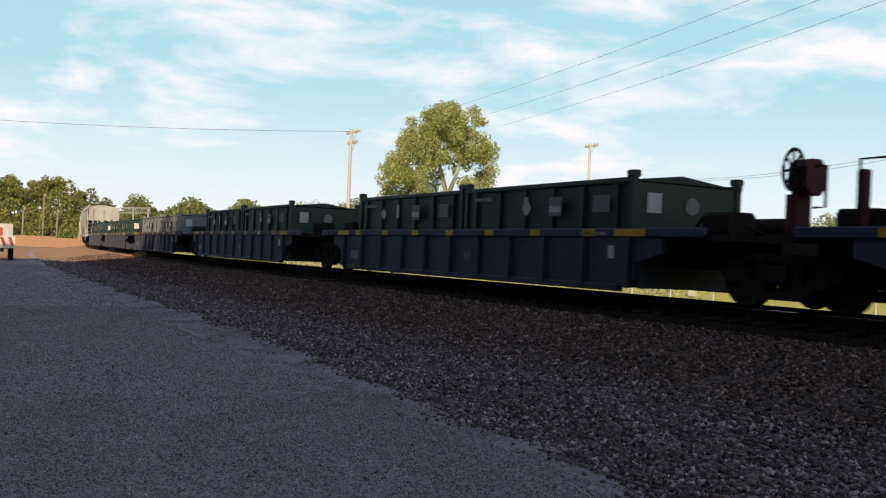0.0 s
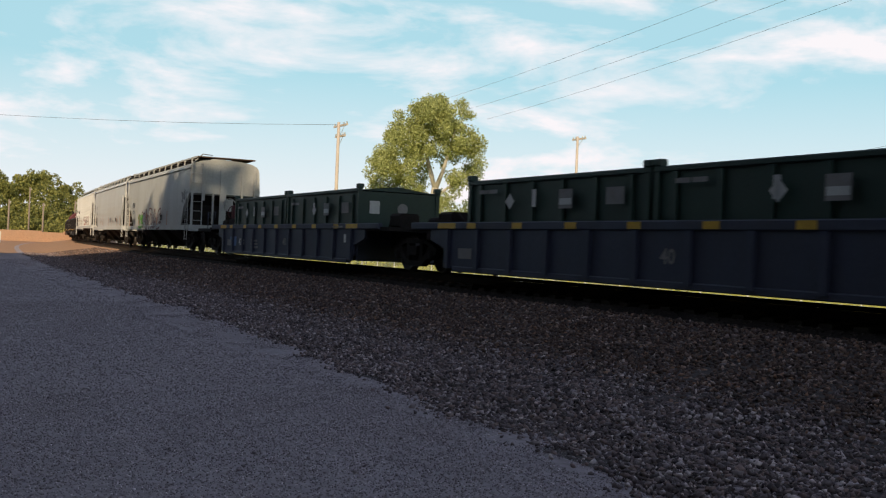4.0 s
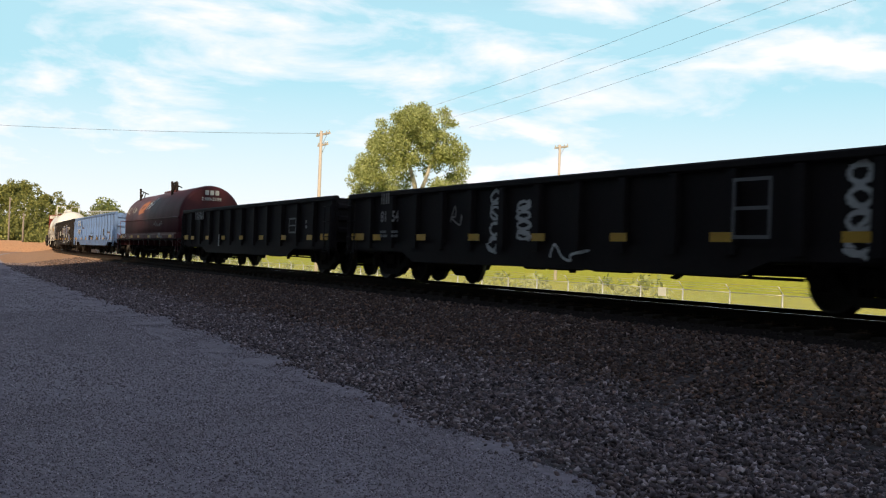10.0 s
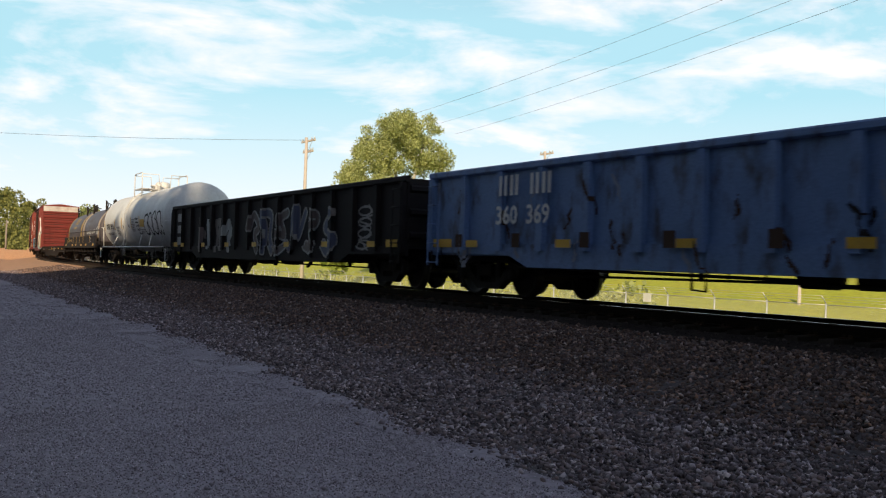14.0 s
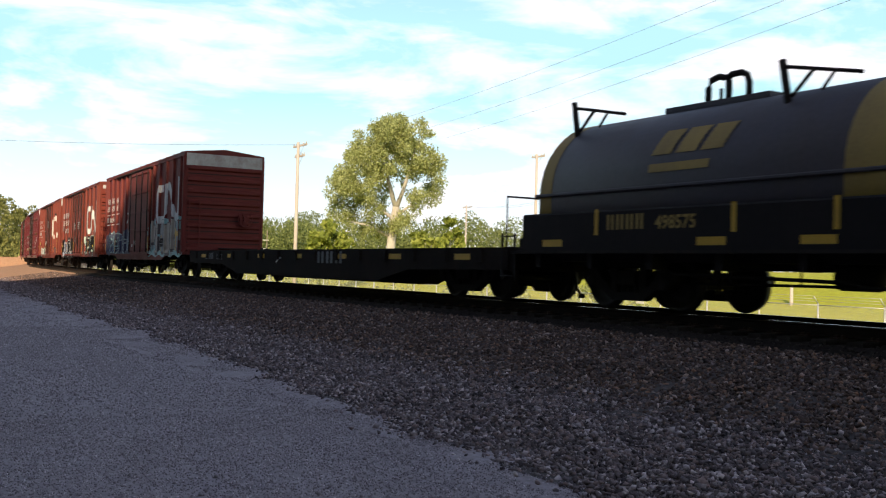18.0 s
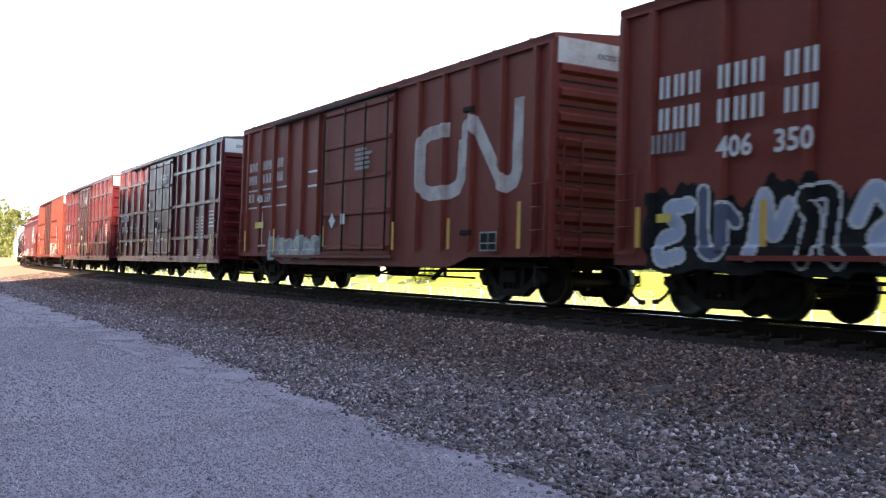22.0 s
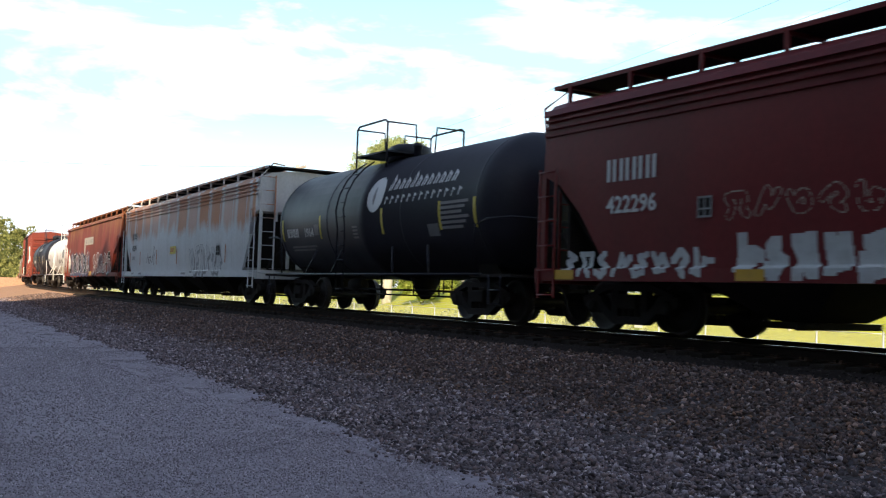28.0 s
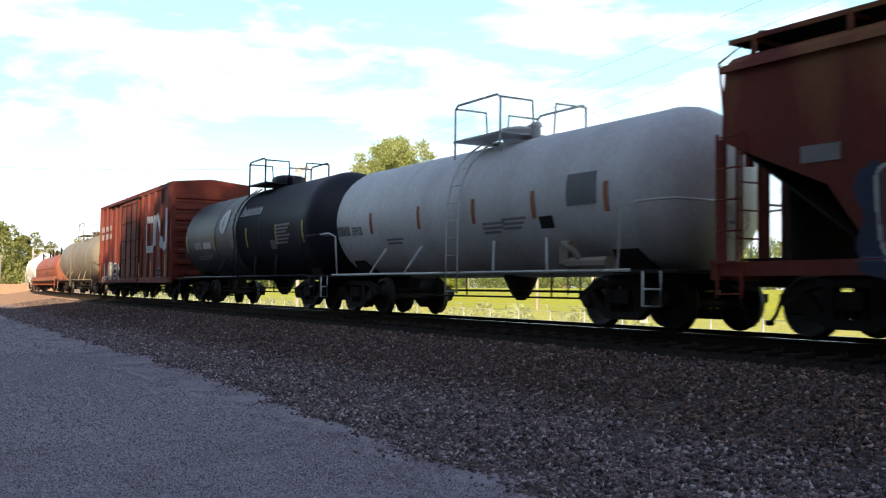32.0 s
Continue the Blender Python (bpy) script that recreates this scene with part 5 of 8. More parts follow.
# ---- boxcars ----
def boxcar(rear, front, paint, label, ribs=13, top=4.82, floor=0.80, door=(-1.9, 1.2), belly=True, cross=(), cap=mark_m, group="brown boxcars", name="boxcar", endpaint=None, trim=None):
    car, h = car_thing(name, rear, front, 6.1, label, "boxcar", group)
    tr = trim or paint
    low = floor + 0.12
    body = Shape().along_x([(-1.50, low), (1.50, low), (1.50, top - 0.05), (-1.50, top - 0.05)], -h, h)
    part("body", body, paint, car)
    roof = Shape().along_x([(-1.56, top - 0.10), (1.56, top - 0.10), (1.56, top), (0, top + 0.16), (-1.56, top)], -h - 0.02, h + 0.02)
    rf = part("roof", roof, galv_m if cap is galv_m else paint, car)
    k = -h + 0.8
    while k < h - 0.4:
        part("roof_seam", shared("roof_seam/" + paint.name + f"{top:.2f}", lambda: Shape().along_x([(-1.57, top - 0.02), (-1.57, top + 0.02), (0, top + 0.19), (1.57, top + 0.02),
                                                                                    (1.57, top - 0.02), (0, top + 0.15)], -0.03, 0.03), paint), None, rf, at=pose(k, 0, 0))
        k += 1.2
    if belly:
        for y in (-1.54, 1.54):
            s = 1 if y > 0 else -1
            prof = [(-h, floor + 0.1), (-h + 2.6, floor + 0.1), (-h + 3.4, floor - 0.12), (h - 3.4, floor - 0.12), (h - 2.6, floor + 0.1), (h, floor + 0.1), (h, floor + 0.26), (-h, floor + 0.26)]
            part("side_sill", Shape().along_y(prof, min(y, y - 0.06 * s), max(y, y - 0.06 * s)), tr, car)
    else:
        for y in (-1.56, 1.50):
            part("side_sill", Shape().box(-h, h, y, y + 0.06, floor - 0.02, floor + 0.22), tr, car)
    for y in (-1.56, 1.48):
        part("top_chord", Shape().box(-h, h, y, y + 0.08, top - 0.16, top - 0.02), tr, car)
    rib = shared(f"rib/{paint.name}/{top:.2f}/{floor:.2f}", lambda: Shape().along_x([(-0.085, 0), (0.085, 0), (0.05, 0.085), (-0.05, 0.085)], floor + 0.2, top - 0.14), paint)
    xs = [-h + 0.06] + [-h + (2 * h) * (i + 0.5) / ribs for i in range(ribs)] + [h - 0.06]
    for x in xs:
        inside = door[0] - 0.15 < x < door[1] + 0.15
        if not inside:
            part("rib", rib, None, car, at=Matrix(((0, 1, 0, x), (0, 0, -1, -1.50), (1, 0, 0, 0), (0, 0, 0, 1))))
        part("rib", rib, None, car, at=Matrix(((0, 1, 0, x), (0, 0, 1, 1.50), (1, 0, 0, 0), (0, 0, 0, 1))))
    for z in cross:
        for a, b in ((-h, door[0] - 0.05), (door[1] + 0.05, h)):
            part("stringer", Shape().along_x([(-1.575, z - 0.05), (-1.50, z - 0.07), (-1.50, z + 0.07), (-1.575, z + 0.05)], a, b), tr, car)
    # plug door with its frame, stiffeners and locking rods
    d = part("door", Shape().box(door[0], door[1], -1.585, -1.50, floor + 0.16, top - 0.22), paint, car, "plug door of the same paint")
    dw, dz = door[1] - door[0], top - floor
    for i in range(5):
        z = floor + 0.3 + (dz - 0.65) * i / 4
        part("stiffener", Shape().along_x([(-1.63, z - 0.035), (-1.585, z - 0.06), (-1.585, z + 0.06), (-1.63, z + 0.035)], door[0] + 0.05, door[1] - 0.05), tr, d)
    for f in (0.04, 0.36, 0.66, 0.96):
        part("lock_rod", Shape().tube([(door[0] + dw * f, -1.645, floor + 0.2), (door[0] + dw * f, -1.645, top - 0.3)], 0.024, 6), under_m, d)
    for x in (door[0] - 0.05, door[1] + 0.01):
        part("door_gap", Shape().box(x, x + 0.04, -1.53, -1.50, floor + 0.2, top - 0.22), under_m, car)
    part("door_rail", Shape().box(door[0] - dw * 0.9, door[1] + 0.2, -1.66, -1.56, floor + 0.06, floor + 0.13), tr, car)
    part("door_rail", Shape().box(door[0] - dw * 0.9, door[1] + 0.2, -1.65, -1.57, top - 0.20, top - 0.15), under_m, car)
    # corrugated ends
    ep = endpaint or paint
    for s in (-1, 1):
        n = 8
        for i in range(n):
            z = floor + 0.35 + (top - floor - 0.95) * i / (n - 1)
            part("corrugation", shared("corrugation/" + ep.name, lambda: Shape().along_y([(0, -0.11), (0.075, -0.05), (0.075, 0.05), (0, 0.11)], -1.42, 1.42), ep), None, car,
                 at=pose(s * h, 0, z, 0, 0, 0 if s > 0 else 180))
        # thin black strips stand in for the shade in the recesses between corrugations
        for i in range(n - 1):
            z = floor + 0.35 + (top - floor - 0.95) * (i + 0.5) / (n - 1)
            part("end_groove", Shape().box(*sorted((s * h, s * (h + 0.012))), -1.42, 1.42, z - 0.02, z + 0.012), under_m, car)
        if cap:
            part("end_panel", Shape().box(*sorted((s * h, s * (h + 0.03))), -1.48, 1.48, top - 0.52, top - 0.06), cap, car, "white painted panel across the top of the end")
        ladder(car, s * (h - 0.28) - 0.2, -1.60, floor + 0.1, floor + 1.45, tr, width=0.4)
        ladder(car, s * (h + 0.10), -1.35 if s > 0 else -0.95, floor + 0.1, floor + 2.2, tr, 90, 0.4)
    hand_brake(car, h + 0.18, 0.75, 2.3, tr)
    part("end_platform", Shape().box(h, h + 0.32, -0.2, 1.3, 1.15, 1.19), under_m, car)
    steps(car, (-h + 0.3, h - 0.3), -1.48, under_m)
    couplers(car, -h - 0.35, h + 0.35, 0.72)
    under_gear(car, 5.9)
    for x in (-h + 1.75, h - 1.75):
        truck(car, x)

    def skin(u, v):
        d = np.where(v < floor + 0.27, 0.045 if belly else 0.062, 0.0)
        d = np.maximum(d, 0.087 * ((u > door[0]) & (u < door[1]) & (v > floor + 0.16)))
        for x in xs:
            if not door[0] - 0.15 < x < door[1] + 0.15:
                d = np.maximum(d, np.clip((0.095 - np.abs(u - x)) / 0.035, 0, 1) * 0.087 * (v > floor + 0.18))
        return -1.507 - d

    return car, h, skin


def box_marks(car, h, ys=-1.59, brackets=False, board=True):
    """Reflectors and small stencils along the lower side."""
    for x in (-h + 0.5, -h + 2.9, -1.6, 2.2, 4.6, h - 0.9):
        patch(car, x, 1.05, ys - 0.02, 0.11, 0.62 if x < h - 1 else 0.85, yellow_m, "reflector")
    # small things bolted to the side
    for x, z in ((5.1, 3.75), (5.1, 1.32)) if brackets else ():
        part("bracket", Shape().soft(x, x + 0.28, -1.62, -1.50, z, z + 0.11, 0.02), under_m, car)
    if board:
        label_frame(car, h - 2.1, 1.02, ys - 0.025, 0.55, 0.34)


def label_frame(owner, x, z, y, w, h):
    """A dark inspection label with pale frame lines."""
    board = patch(owner, x, z, y, w, h, under_m, "inspection_label")
    lines = Shape()
    put = lambda u, v: (u, y - 0.003, v)
    lines.ribbon([(x, z), (x + w, z), (x + w, z + h), (x, z + h), (x, z - 0.02)], 0.03, put).ribbon([(x + w * 0.5, z), (x + w * 0.5, z + h)], 0.025, put).ribbon([(x, z + h * 0.4), (x + w, z + h * 0.4)], 0.025, put)
    part("label_frame", lines, spray_worn, board)


def company_name(car, x, z, y, size, mat, lines=False):
    """The owner's name, in two rows of plain blocks between the ribs."""
    for row in range(2):
        zz = z - row * size * 1.45
        for c, n in ((0, 3), (1.15, 3), (2.3, 2)):
            for k in range(n):
                bracket_mark(car, "owner_name", x + c + k * size * 0.9, zz, size * 0.62, size, k + row + n, mat, lambda u, v: (u, y, v))
    if lines:
        for zz in (z - size * 2.2, z - size * 4.1):
            for c in (0, 1.15, 2.3):
                part("underline", Shape().add([(x + c, y, zz), (x + c + 0.75, y, zz), (x + c + 0.75, y, zz + 0.045), (x + c, y, zz + 0.045)], [(0, 1, 2, 3)]), mat, car)


def end_writing(car, h, body, size, z, mat, y=-1.1):
    words(car, body, size, 0, 0, 0, mat).matrix_basis = pose(h + 0.036, y, z, 90, 0, 90)


def build_boxcars():
    y = -1.592
    worn = material("worn_white_panel", (0.52, 0.48, 0.45), 0.7, stain=(0.25, 0.12, 0.09), stains=0.8, scale=2.5)
    c, h, skin = boxcar(-81.8, -66.1, boxred_m, "oxide-red boxcar with tan and cyan graffiti panel", ribs=14, door=(-1.54, 2.23), cap=worn)
    tag_paint(c, 5, 2.35, 0.95, 5.2, 1.32, skin, [spray_tan, spray_tan, spray_worn], spray_shadow, 6, 0.36, 0.03, "block", back=spray_cyan, shadow=spray_shadow, label="tan block graffiti on a cyan cloud", order=(0, 2, 3, 4, 5, 1, 6, 7), step=0.017)
    noodle(c, 3.25, 2.22, 3.8, 1.72, skin, mark_m, "white curving band emblem")
    company_name(c, -h + 0.75, 3.42, y, 0.26, mark_m, True)
    words(c, "406 594", 0.34, -h + 1.4, 2.5, y, mark_m)
    mark_blocks(c, -h + 0.7, 2.5, 0.5, 0.26, 2, mark_m, lambda u, v: (u, y, v))
    tag_paint(c, 9, -7.1, 0.98, 5.4, 1.05, skin, [spray_blue, spray_slate], spray_cyan, 6, 0.17, 0.045, "wild", back=spray_blue, label="navy graffiti with pale cyan edges", step=0.019)
    label_frame(c, 4.55, 1.2, y - 0.05, 0.6, 0.36)
    patch(c, 6.95, 1.6, y - 0.03, 0.48, 0.2, yellow_m, "decal")
    for x, z, w, q in ((-2.2, 2.75, 0.22, 0.1), (-2.25, 2.35, 0.2, 0.16), (-0.4, 1.35, 0.35, 0.18), (-0.8, 1.25, 0.18, 0.12)):
        patch(c, x, z, -1.65 if x > -1.5 else y, w, q, worn)
    box_marks(c, h, board=False)
    c, h, skin = boxcar(-99.6, -83.9, boxred2_m, "red-brown boxcar with white emblem and black graffiti", ribs=11, door=(-2.03, 1.8), belly=False, cap=None)
    tag_paint(c, 21, 2.1, 0.86, 4.2, 1.15, skin, [spray_black], spray_mint, 5, 0.26, 0.045, "block", shadow=spray_black, inner=None, label="black block graffiti with pale mint edges", step=0.018, order=(0, 1, 0, 5, 3, 2, 6, 7))
    noodle(c, 3.25, 2.12, 3.8, 1.72, skin, mark_m, "white curving band emblem")
    company_name(c, -h + 0.95, 3.27, y, 0.33, mark_m)
    words(c, "406   350", 0.42, -5.75, 2.30, y, mark_m)
    mark_blocks(c, -h + 0.8, 2.46, 0.75, 0.28, 3, spray_worn, lambda u, v: (u, y, v))
    for z, yy in ((4.47, -1.38), (4.40, 0.0)):
        part("end_sign", Shape().box(h + 0.005, h + 0.02, yy, yy + 0.85, z, z + 0.17), mark_m, c)
    end_writing(c, h, "EXCESS HEIGHT CAR", 0.07, 4.52, black_m, -1.32)
    peri = material("spray_periwinkle", (0.34, 0.38, 0.52), 0.6, stain=(0.5, 0.52, 0.56), stains=0.6, scale=3)
    tag_paint(c, 22, -7.0, 0.78, 5.1, 1.12, skin, [peri, spray_slate, peri, spray_black], spray_white, 6, 0.17, 0.045, "wild", back=spray_black, shadow=spray_black, label="white and pale blue graffiti on black over the lower side")
    for x in (-1.2, 0.55):
        bars(c, x, 2.78, -1.655, 0.9, 0.07, spray_worn, 4)
    patch(c, -0.6, 1.62, -1.655, 0.26, 0.5, under_m)
    patch(c, -0.55, 1.68, -1.66, 0.14, 0.3, spray_worn)
    patch(c, 0.2, 1.5, -1.655, 0.35, 0.4, under_m)
    patch(c, -6.9, 1.42, y - 0.012, 0.3, 0.13, safety_m)
    label_frame(c, 5.0, 1.32, y - 0.03, 0.45, 0.4)
    patch(c, 6.3, 1.3, y - 0.03, 0.3, 0.13, safety_m)
    scrawl(c, 24, 6.0, 1.95, 0.9, 0.35, y, spray_worn, 0.03, 4)
    scrawl(c, 25, 6.2, 1.05, 1.0, 0.3, y, spray_worn, 0.03, 4)
    box_marks(c, h, board=False)
    c, h, skin = boxcar(-117.2, -101.3, boxred2_m, "faded red boxcar with dull white emblem and scuffed sill", ribs=15, door=(-1.69, 2.08), cap=worn)
    noodle(c, 3.2, 2.12, 3.8, 1.72, skin, worn, "dull white curving band emblem")
    company_name(c, -h + 0.75, 3.42, y, 0.27, worn, True)
    words(c, "406 569", 0.34, -h + 1.45, 2.48, y, worn)
    mark_blocks(c, -h + 0.75, 2.5, 0.5, 0.26, 2, worn, lambda u, v: (u, y, v))
    tag_paint(c, 31, -5.5, 0.88, 3.5, 0.55, skin, [spray_worn, spray_tan], spray_mint, 6, 0.12, 0.04, "wild", back=spray_worn, label="worn pale graffiti along the sill")
    end_writing(c, h, "EXCESS HEIGHT CAR", 0.13, 4.47, black_m, -0.6)
    diamond(c, -0.92, 1.78, -1.655, 0.19, mark_m)
    patch(c, -0.42, 1.68, -1.655, 0.25, 0.26, mark_m)
    patch(c, -6.6, 1.72, y, 0.7, 0.18, safety_m)
    for z in (3.1, 2.72):
        patch(c, -2.65, z, y, 0.6, 0.06, mark_m)
    part("decal", Shape().ribbon([(-6.0, 2.2), (-6.0, 1.2)], 0.06, lambda u, v: (u, y, v)).ribbon([(-6.3, 1.2), (-5.7, 1.2)], 0.05, lambda u, v: (u, y, v)), worn, c)
    bars(c, 0.3, 3.4, -1.655, 0.9, 0.07, dim_m, 5)
    box_marks(c, h, brackets=True)
    for (a, b), number in (((-135.1, -119.3), "17  32  07"), ((-153.0, -137.2), "17  34  10")):
        c, h, skin = boxcar(a, b, maroon_m, "glossy maroon boxcar with ribbed sides, white end panel", ribs=13, door=(-1.95, 1.72), belly=False, cross=(1.55, 2.75, 4.0), top=4.86, floor=0.68, group="maroon boxcars")
        for k in range(3):
            words(c, number[4 * k:4 * k + 2], 0.34, -7.0 + 0.88 * k, 1.95, y, mark_m)
        mark_blocks(c, -7.0, 2.42, 0.5, 0.30, 2, mark_m, lambda u, v: (u, y, v))
        mark_blocks(c, -6.12, 2.42, 0.5, 0.30, 2, mark_m, lambda u, v: (u, y, v))
        words(c, "CLOSE AND LOCK\nDOOR BEFORE\nMOVING CAR", 0.13, 0.25, 4.0, -1.655, mark_m)
        end_writing(c, h, "EXCESS HEIGHT CAR", 0.14, 4.52, black_m)
        for z in (3.6, 3.1, 2.6):
            for k in range(3):
                part("stencil", Shape().box(h + 0.078, h + 0.08, -0.2 + 0.28 * k, 0.0 + 0.28 * k, z, z + 0.07), mark_m, c)
        bars(c, 5.2, 2.22, y, 0.34, 0.045, mark_m, 7, 1.6)
        bars(c, 5.85, 2.22, y, 0.26, 0.045, mark_m, 7, 1.6)
        bars(c, 6.75, 2.38, y, 0.65, 0.05, mark_m, 5, 1.5)
        bars(c, 5.4, 1.08, y, 0.36, 0.04, mark_m, 4, 1.2)
        bars(c, -h + 1.7, 1.45, y, 0.4, 0.06, mark_m, 2)
        bars(c, -h + 2.6, 1.47, y, 0.5, 0.06, mark_m, 2)
        bars(c, -h + 0.9, 0.98, y, 0.35, 0.05, mark_m, 1)
        label_frame(c, -h + 3.5, 1.95, y, 0.26, 0.3)
        patch(c, 0.26, 2.02, -1.655, 0.22, 0.22, spray_red, "red_square", "small red square sign")
        dial = part("placard", Shape().turned([(-0.004, 0.17), (0.004, 0.17)], "y", (-0.35, -1.653, 2.1), 14), under_m, c)
        patch(c, -0.45, 1.75, -1.66, 0.24, 0.26, mark_m)
        bars(c, -0.7, 2.36, -1.655, 0.8, 0.04, mark_m, 1)
        for x, z, w in ((-1.3, 1.55, 0.5), (-0.05, 1.5, 0.3), (0.5, 1.55, 0.5), (1.1, 1.5, 0.3)):
            bars(c, x, z, -1.655, w, 0.035, mark_m, 2)
        for k, x in enumerate((-1.75, -1.82, -2.05)):
            patch(c, x, 2.9 - 0.35 * k, -1.655 if x > -1.95 else y, 0.22, 0.14, dim_m if k else mark_m)
        for x in (-h + 0.55, -h + 2.95, -1.65, 1.45, 4.2, 6.95):
            patch(c, x, 1.05, y - 0.07 if -2 < x < 1.7 else y, 0.13, 0.55, yellow_m, "reflector")
    c, h, skin = boxcar(-170.5, -154.9, boxred2_m, "red-brown boxcar with flaking paint, pale sill graffiti", ribs=17, door=(-1.97, 1.53), belly=False)
    tag_paint(c, 41, 1.7, 0.85, 3.5, 0.95, skin, [spray_worn, boxred2_m], spray_worn, 5, 0.16, 0.05, "wild", label="peeling cream graffiti")
    for z in (2.2, 3.3):
        for a, b in ((-h + 0.3, -3.4), (2.0, 5.2)):
            part("stringer", Shape().box(a, b, -1.61, -1.50, z - 0.05, z + 0.05), boxred2_m, c)
    end_writing(c, h, "EXCESS HEIGHT CAR", 0.14, 4.47, black_m)
    bars(c, -h + 0.6, 2.4, y, 1.2, 0.24, dim_m, 2)
    bars(c, -3.0, 3.0, y, 0.4, 0.1, dim_m, 4)
    bars(c, 5.2, 2.7, y, 0.8, 0.1, dim_m, 6)
    box_marks(c, h)
    c, h, skin = boxcar(-286.0, -269.9, boxred2_m, "red boxcar with white emblem and sill graffiti", ribs=13, door=(-1.9, 1.8), belly=False, cap=None)
    noodle(c, 3.2, 2.12, 3.8, 1.72, skin, mark_m, "white curving band emblem")
    tag_paint(c, 52, -7.0, 0.85, 4.8, 0.95, skin, [spray_tan, spray_slate], spray_white, 5, 0.16, 0.06, "wild", label="grey and blue graffiti")
    company_name(c, -h + 0.75, 3.42, y, 0.28, mark_m)
    box_marks(c, h)


build_boxcars()


# ---- covered hoppers ----
def hopper_ring(x, h, top, low, full, bulge=0.06):
    """Half-round section of a covered hopper at x, from the lower edge (rising towards the ends) over the eave to the roof."""
    ring = []
    n = 9
    for i in range(n):
        f = i / (n - 1)
        z = low + (top - 0.42 - low) * f
        g = (z - full) / (top - 0.42 - full)
        ring.append((1.50 + bulge * math.sin(math.pi * min(1, max(0, g))), z))
    ring += [(1.47, top - 0.32), (1.36, top - 0.20), (1.10, top - 0.10), (0.6, top - 0.02), (0, top)]
    return ring


def hopper(rear, front, paint, label, top=4.12, sill=1.0, ribs=0, bays=3, notch=2.85, grooves=0, group="covered hopper cars", trim=None, walk_paint=None, half=None, deep=0.34, slope=1.9, board=0.10, shift=0.0, keel=False, web=True):
    car, h = car_thing("covered_hopper_car", rear, front, half or (rear - front) / -2 - 1.9, label, "hopper car", group)
    hf = half or h - 1.9
    trim = trim or paint
    sh = Shape()
    stations = [(-h + 0.15, notch), (-h + 0.6, notch - 0.2), (-h + slope, 2.0), (-h + slope + 0.7, sill + 0.15), (0, sill + 0.15), (h - slope - 0.7, sill + 0.15), (h - slope, 2.0), (h - 0.6, notch - 0.2), (h - 0.15, notch)]
    rings = []
    for x, low in stations:
        r = hopper_ring(x, h, top, low, sill + 0.15)
        rings.append([(x, -y, z) for y, z in r] + [(x, y, z) for y, z in r[-2::-1]])
    m, n = len(rings[0]), len(rings)
    sh.v = [q for ring in rings for q in ring]
    for i in range(n - 1):
        for j in range(m):
            sh.f.append((i * m + j, (i + 1) * m + j, (i + 1) * m + (j + 1) % m, i * m + (j + 1) % m))
            sh.s.append(8 < j < m - 10)
    sh.f += [tuple(range(m)), tuple(range((n - 1) * m, n * m))[::-1]]
    sh.s += [False, False]
    part("body", sh, paint, car)
    for y in (-1.60, 1.50):
        part("side_sill", Shape().box(-h, h, y, y + 0.10, sill, sill + 0.20), trim, car)
    for i in range(ribs):
        x = -h + 0.25 + (2 * h - 0.5) * i / (ribs - 1)
        z0 = sill + 0.2 if abs(x) < h - slope - 0.3 else notch - 0.1 - max(0, (h - 0.5 - abs(x))) * 0.9
        for y in (-1.575, 1.575):
            part("rib", Shape().box(x - 0.045, x + 0.045, y - 0.045, y + 0.045, z0, top - 0.40), paint, car)
    for i in range(grooves):
        z = top - 0.50 - 0.13 * i
        part("stringer", Shape().along_x([(-1.56, z - 0.02), (-1.50, z - 0.03), (-1.50, z + 0.03), (-1.56, z + 0.02)], -h + 0.15, h - 0.15), trim, car)
    part("eave", Shape().along_x([(-1.575, top - 0.42), (-1.48, top - 0.42), (-1.44, top - 0.30), (-1.53, top - 0.31)], -h + 0.12, h - 0.12), trim, car)
    # discharge bays
    span = (2 * hf - 2.2) / bays
    for i in range(bays):
        x = -hf + 1.1 + span * (i + 0.5) + shift
        w = span * 0.41
        v = [(x - w, -1.42, sill + 0.16), (x + w, -1.42, sill + 0.16), (x + w, 1.42, sill + 0.16), (x - w, 1.42, sill + 0.16),
             (x - 0.34, -0.6, deep), (x + 0.34, -0.6, deep), (x + 0.34, 0.6, deep), (x - 0.34, 0.6, deep)]
        bay = part("discharge_bay", Shape().add(v, [(0, 1, 5, 4), (1, 2, 6, 5), (2, 3, 7, 6), (3, 0, 4, 7), (4, 5, 6, 7), (0, 3, 2, 1)]), under_m, car)
        part("outlet_gate", Shape().box(x - 0.5, x + 0.5, -0.7, 0.7, deep - 0.10, deep - 0.01).tube([(x + 0.5, -1.15, deep - 0.06), (x + 0.5, -0.8, deep - 0.06)], 0.05, 6), under_m, bay)
    if keel:
        part("centre_sill", Shape().soft(-hf + 0.6, hf - 0.6, -0.34, 0.34, 0.56, 1.05), under_m, car)
    # end frames
    for s in (-1, 1):
        for y in (-1.45, -0.55, 0.55, 1.45):
            part("end_post", Shape().box(*sorted((s * (h - 0.12), s * h)), y - 0.035, y + 0.035, sill, notch + 0.05), trim, car)
        for y, wide in ((-0.95, 0.05), (-0.1, 0.14), (0.75, 0.05), (1.3, 0.05)):
            part("end_rib", Shape().box(*sorted((s * (h - 0.16), s * (h - 0.08))), y - wide, y + wide, notch - 0.3 if wide < 0.1 else sill + 0.2, top - 0.42), trim, car)
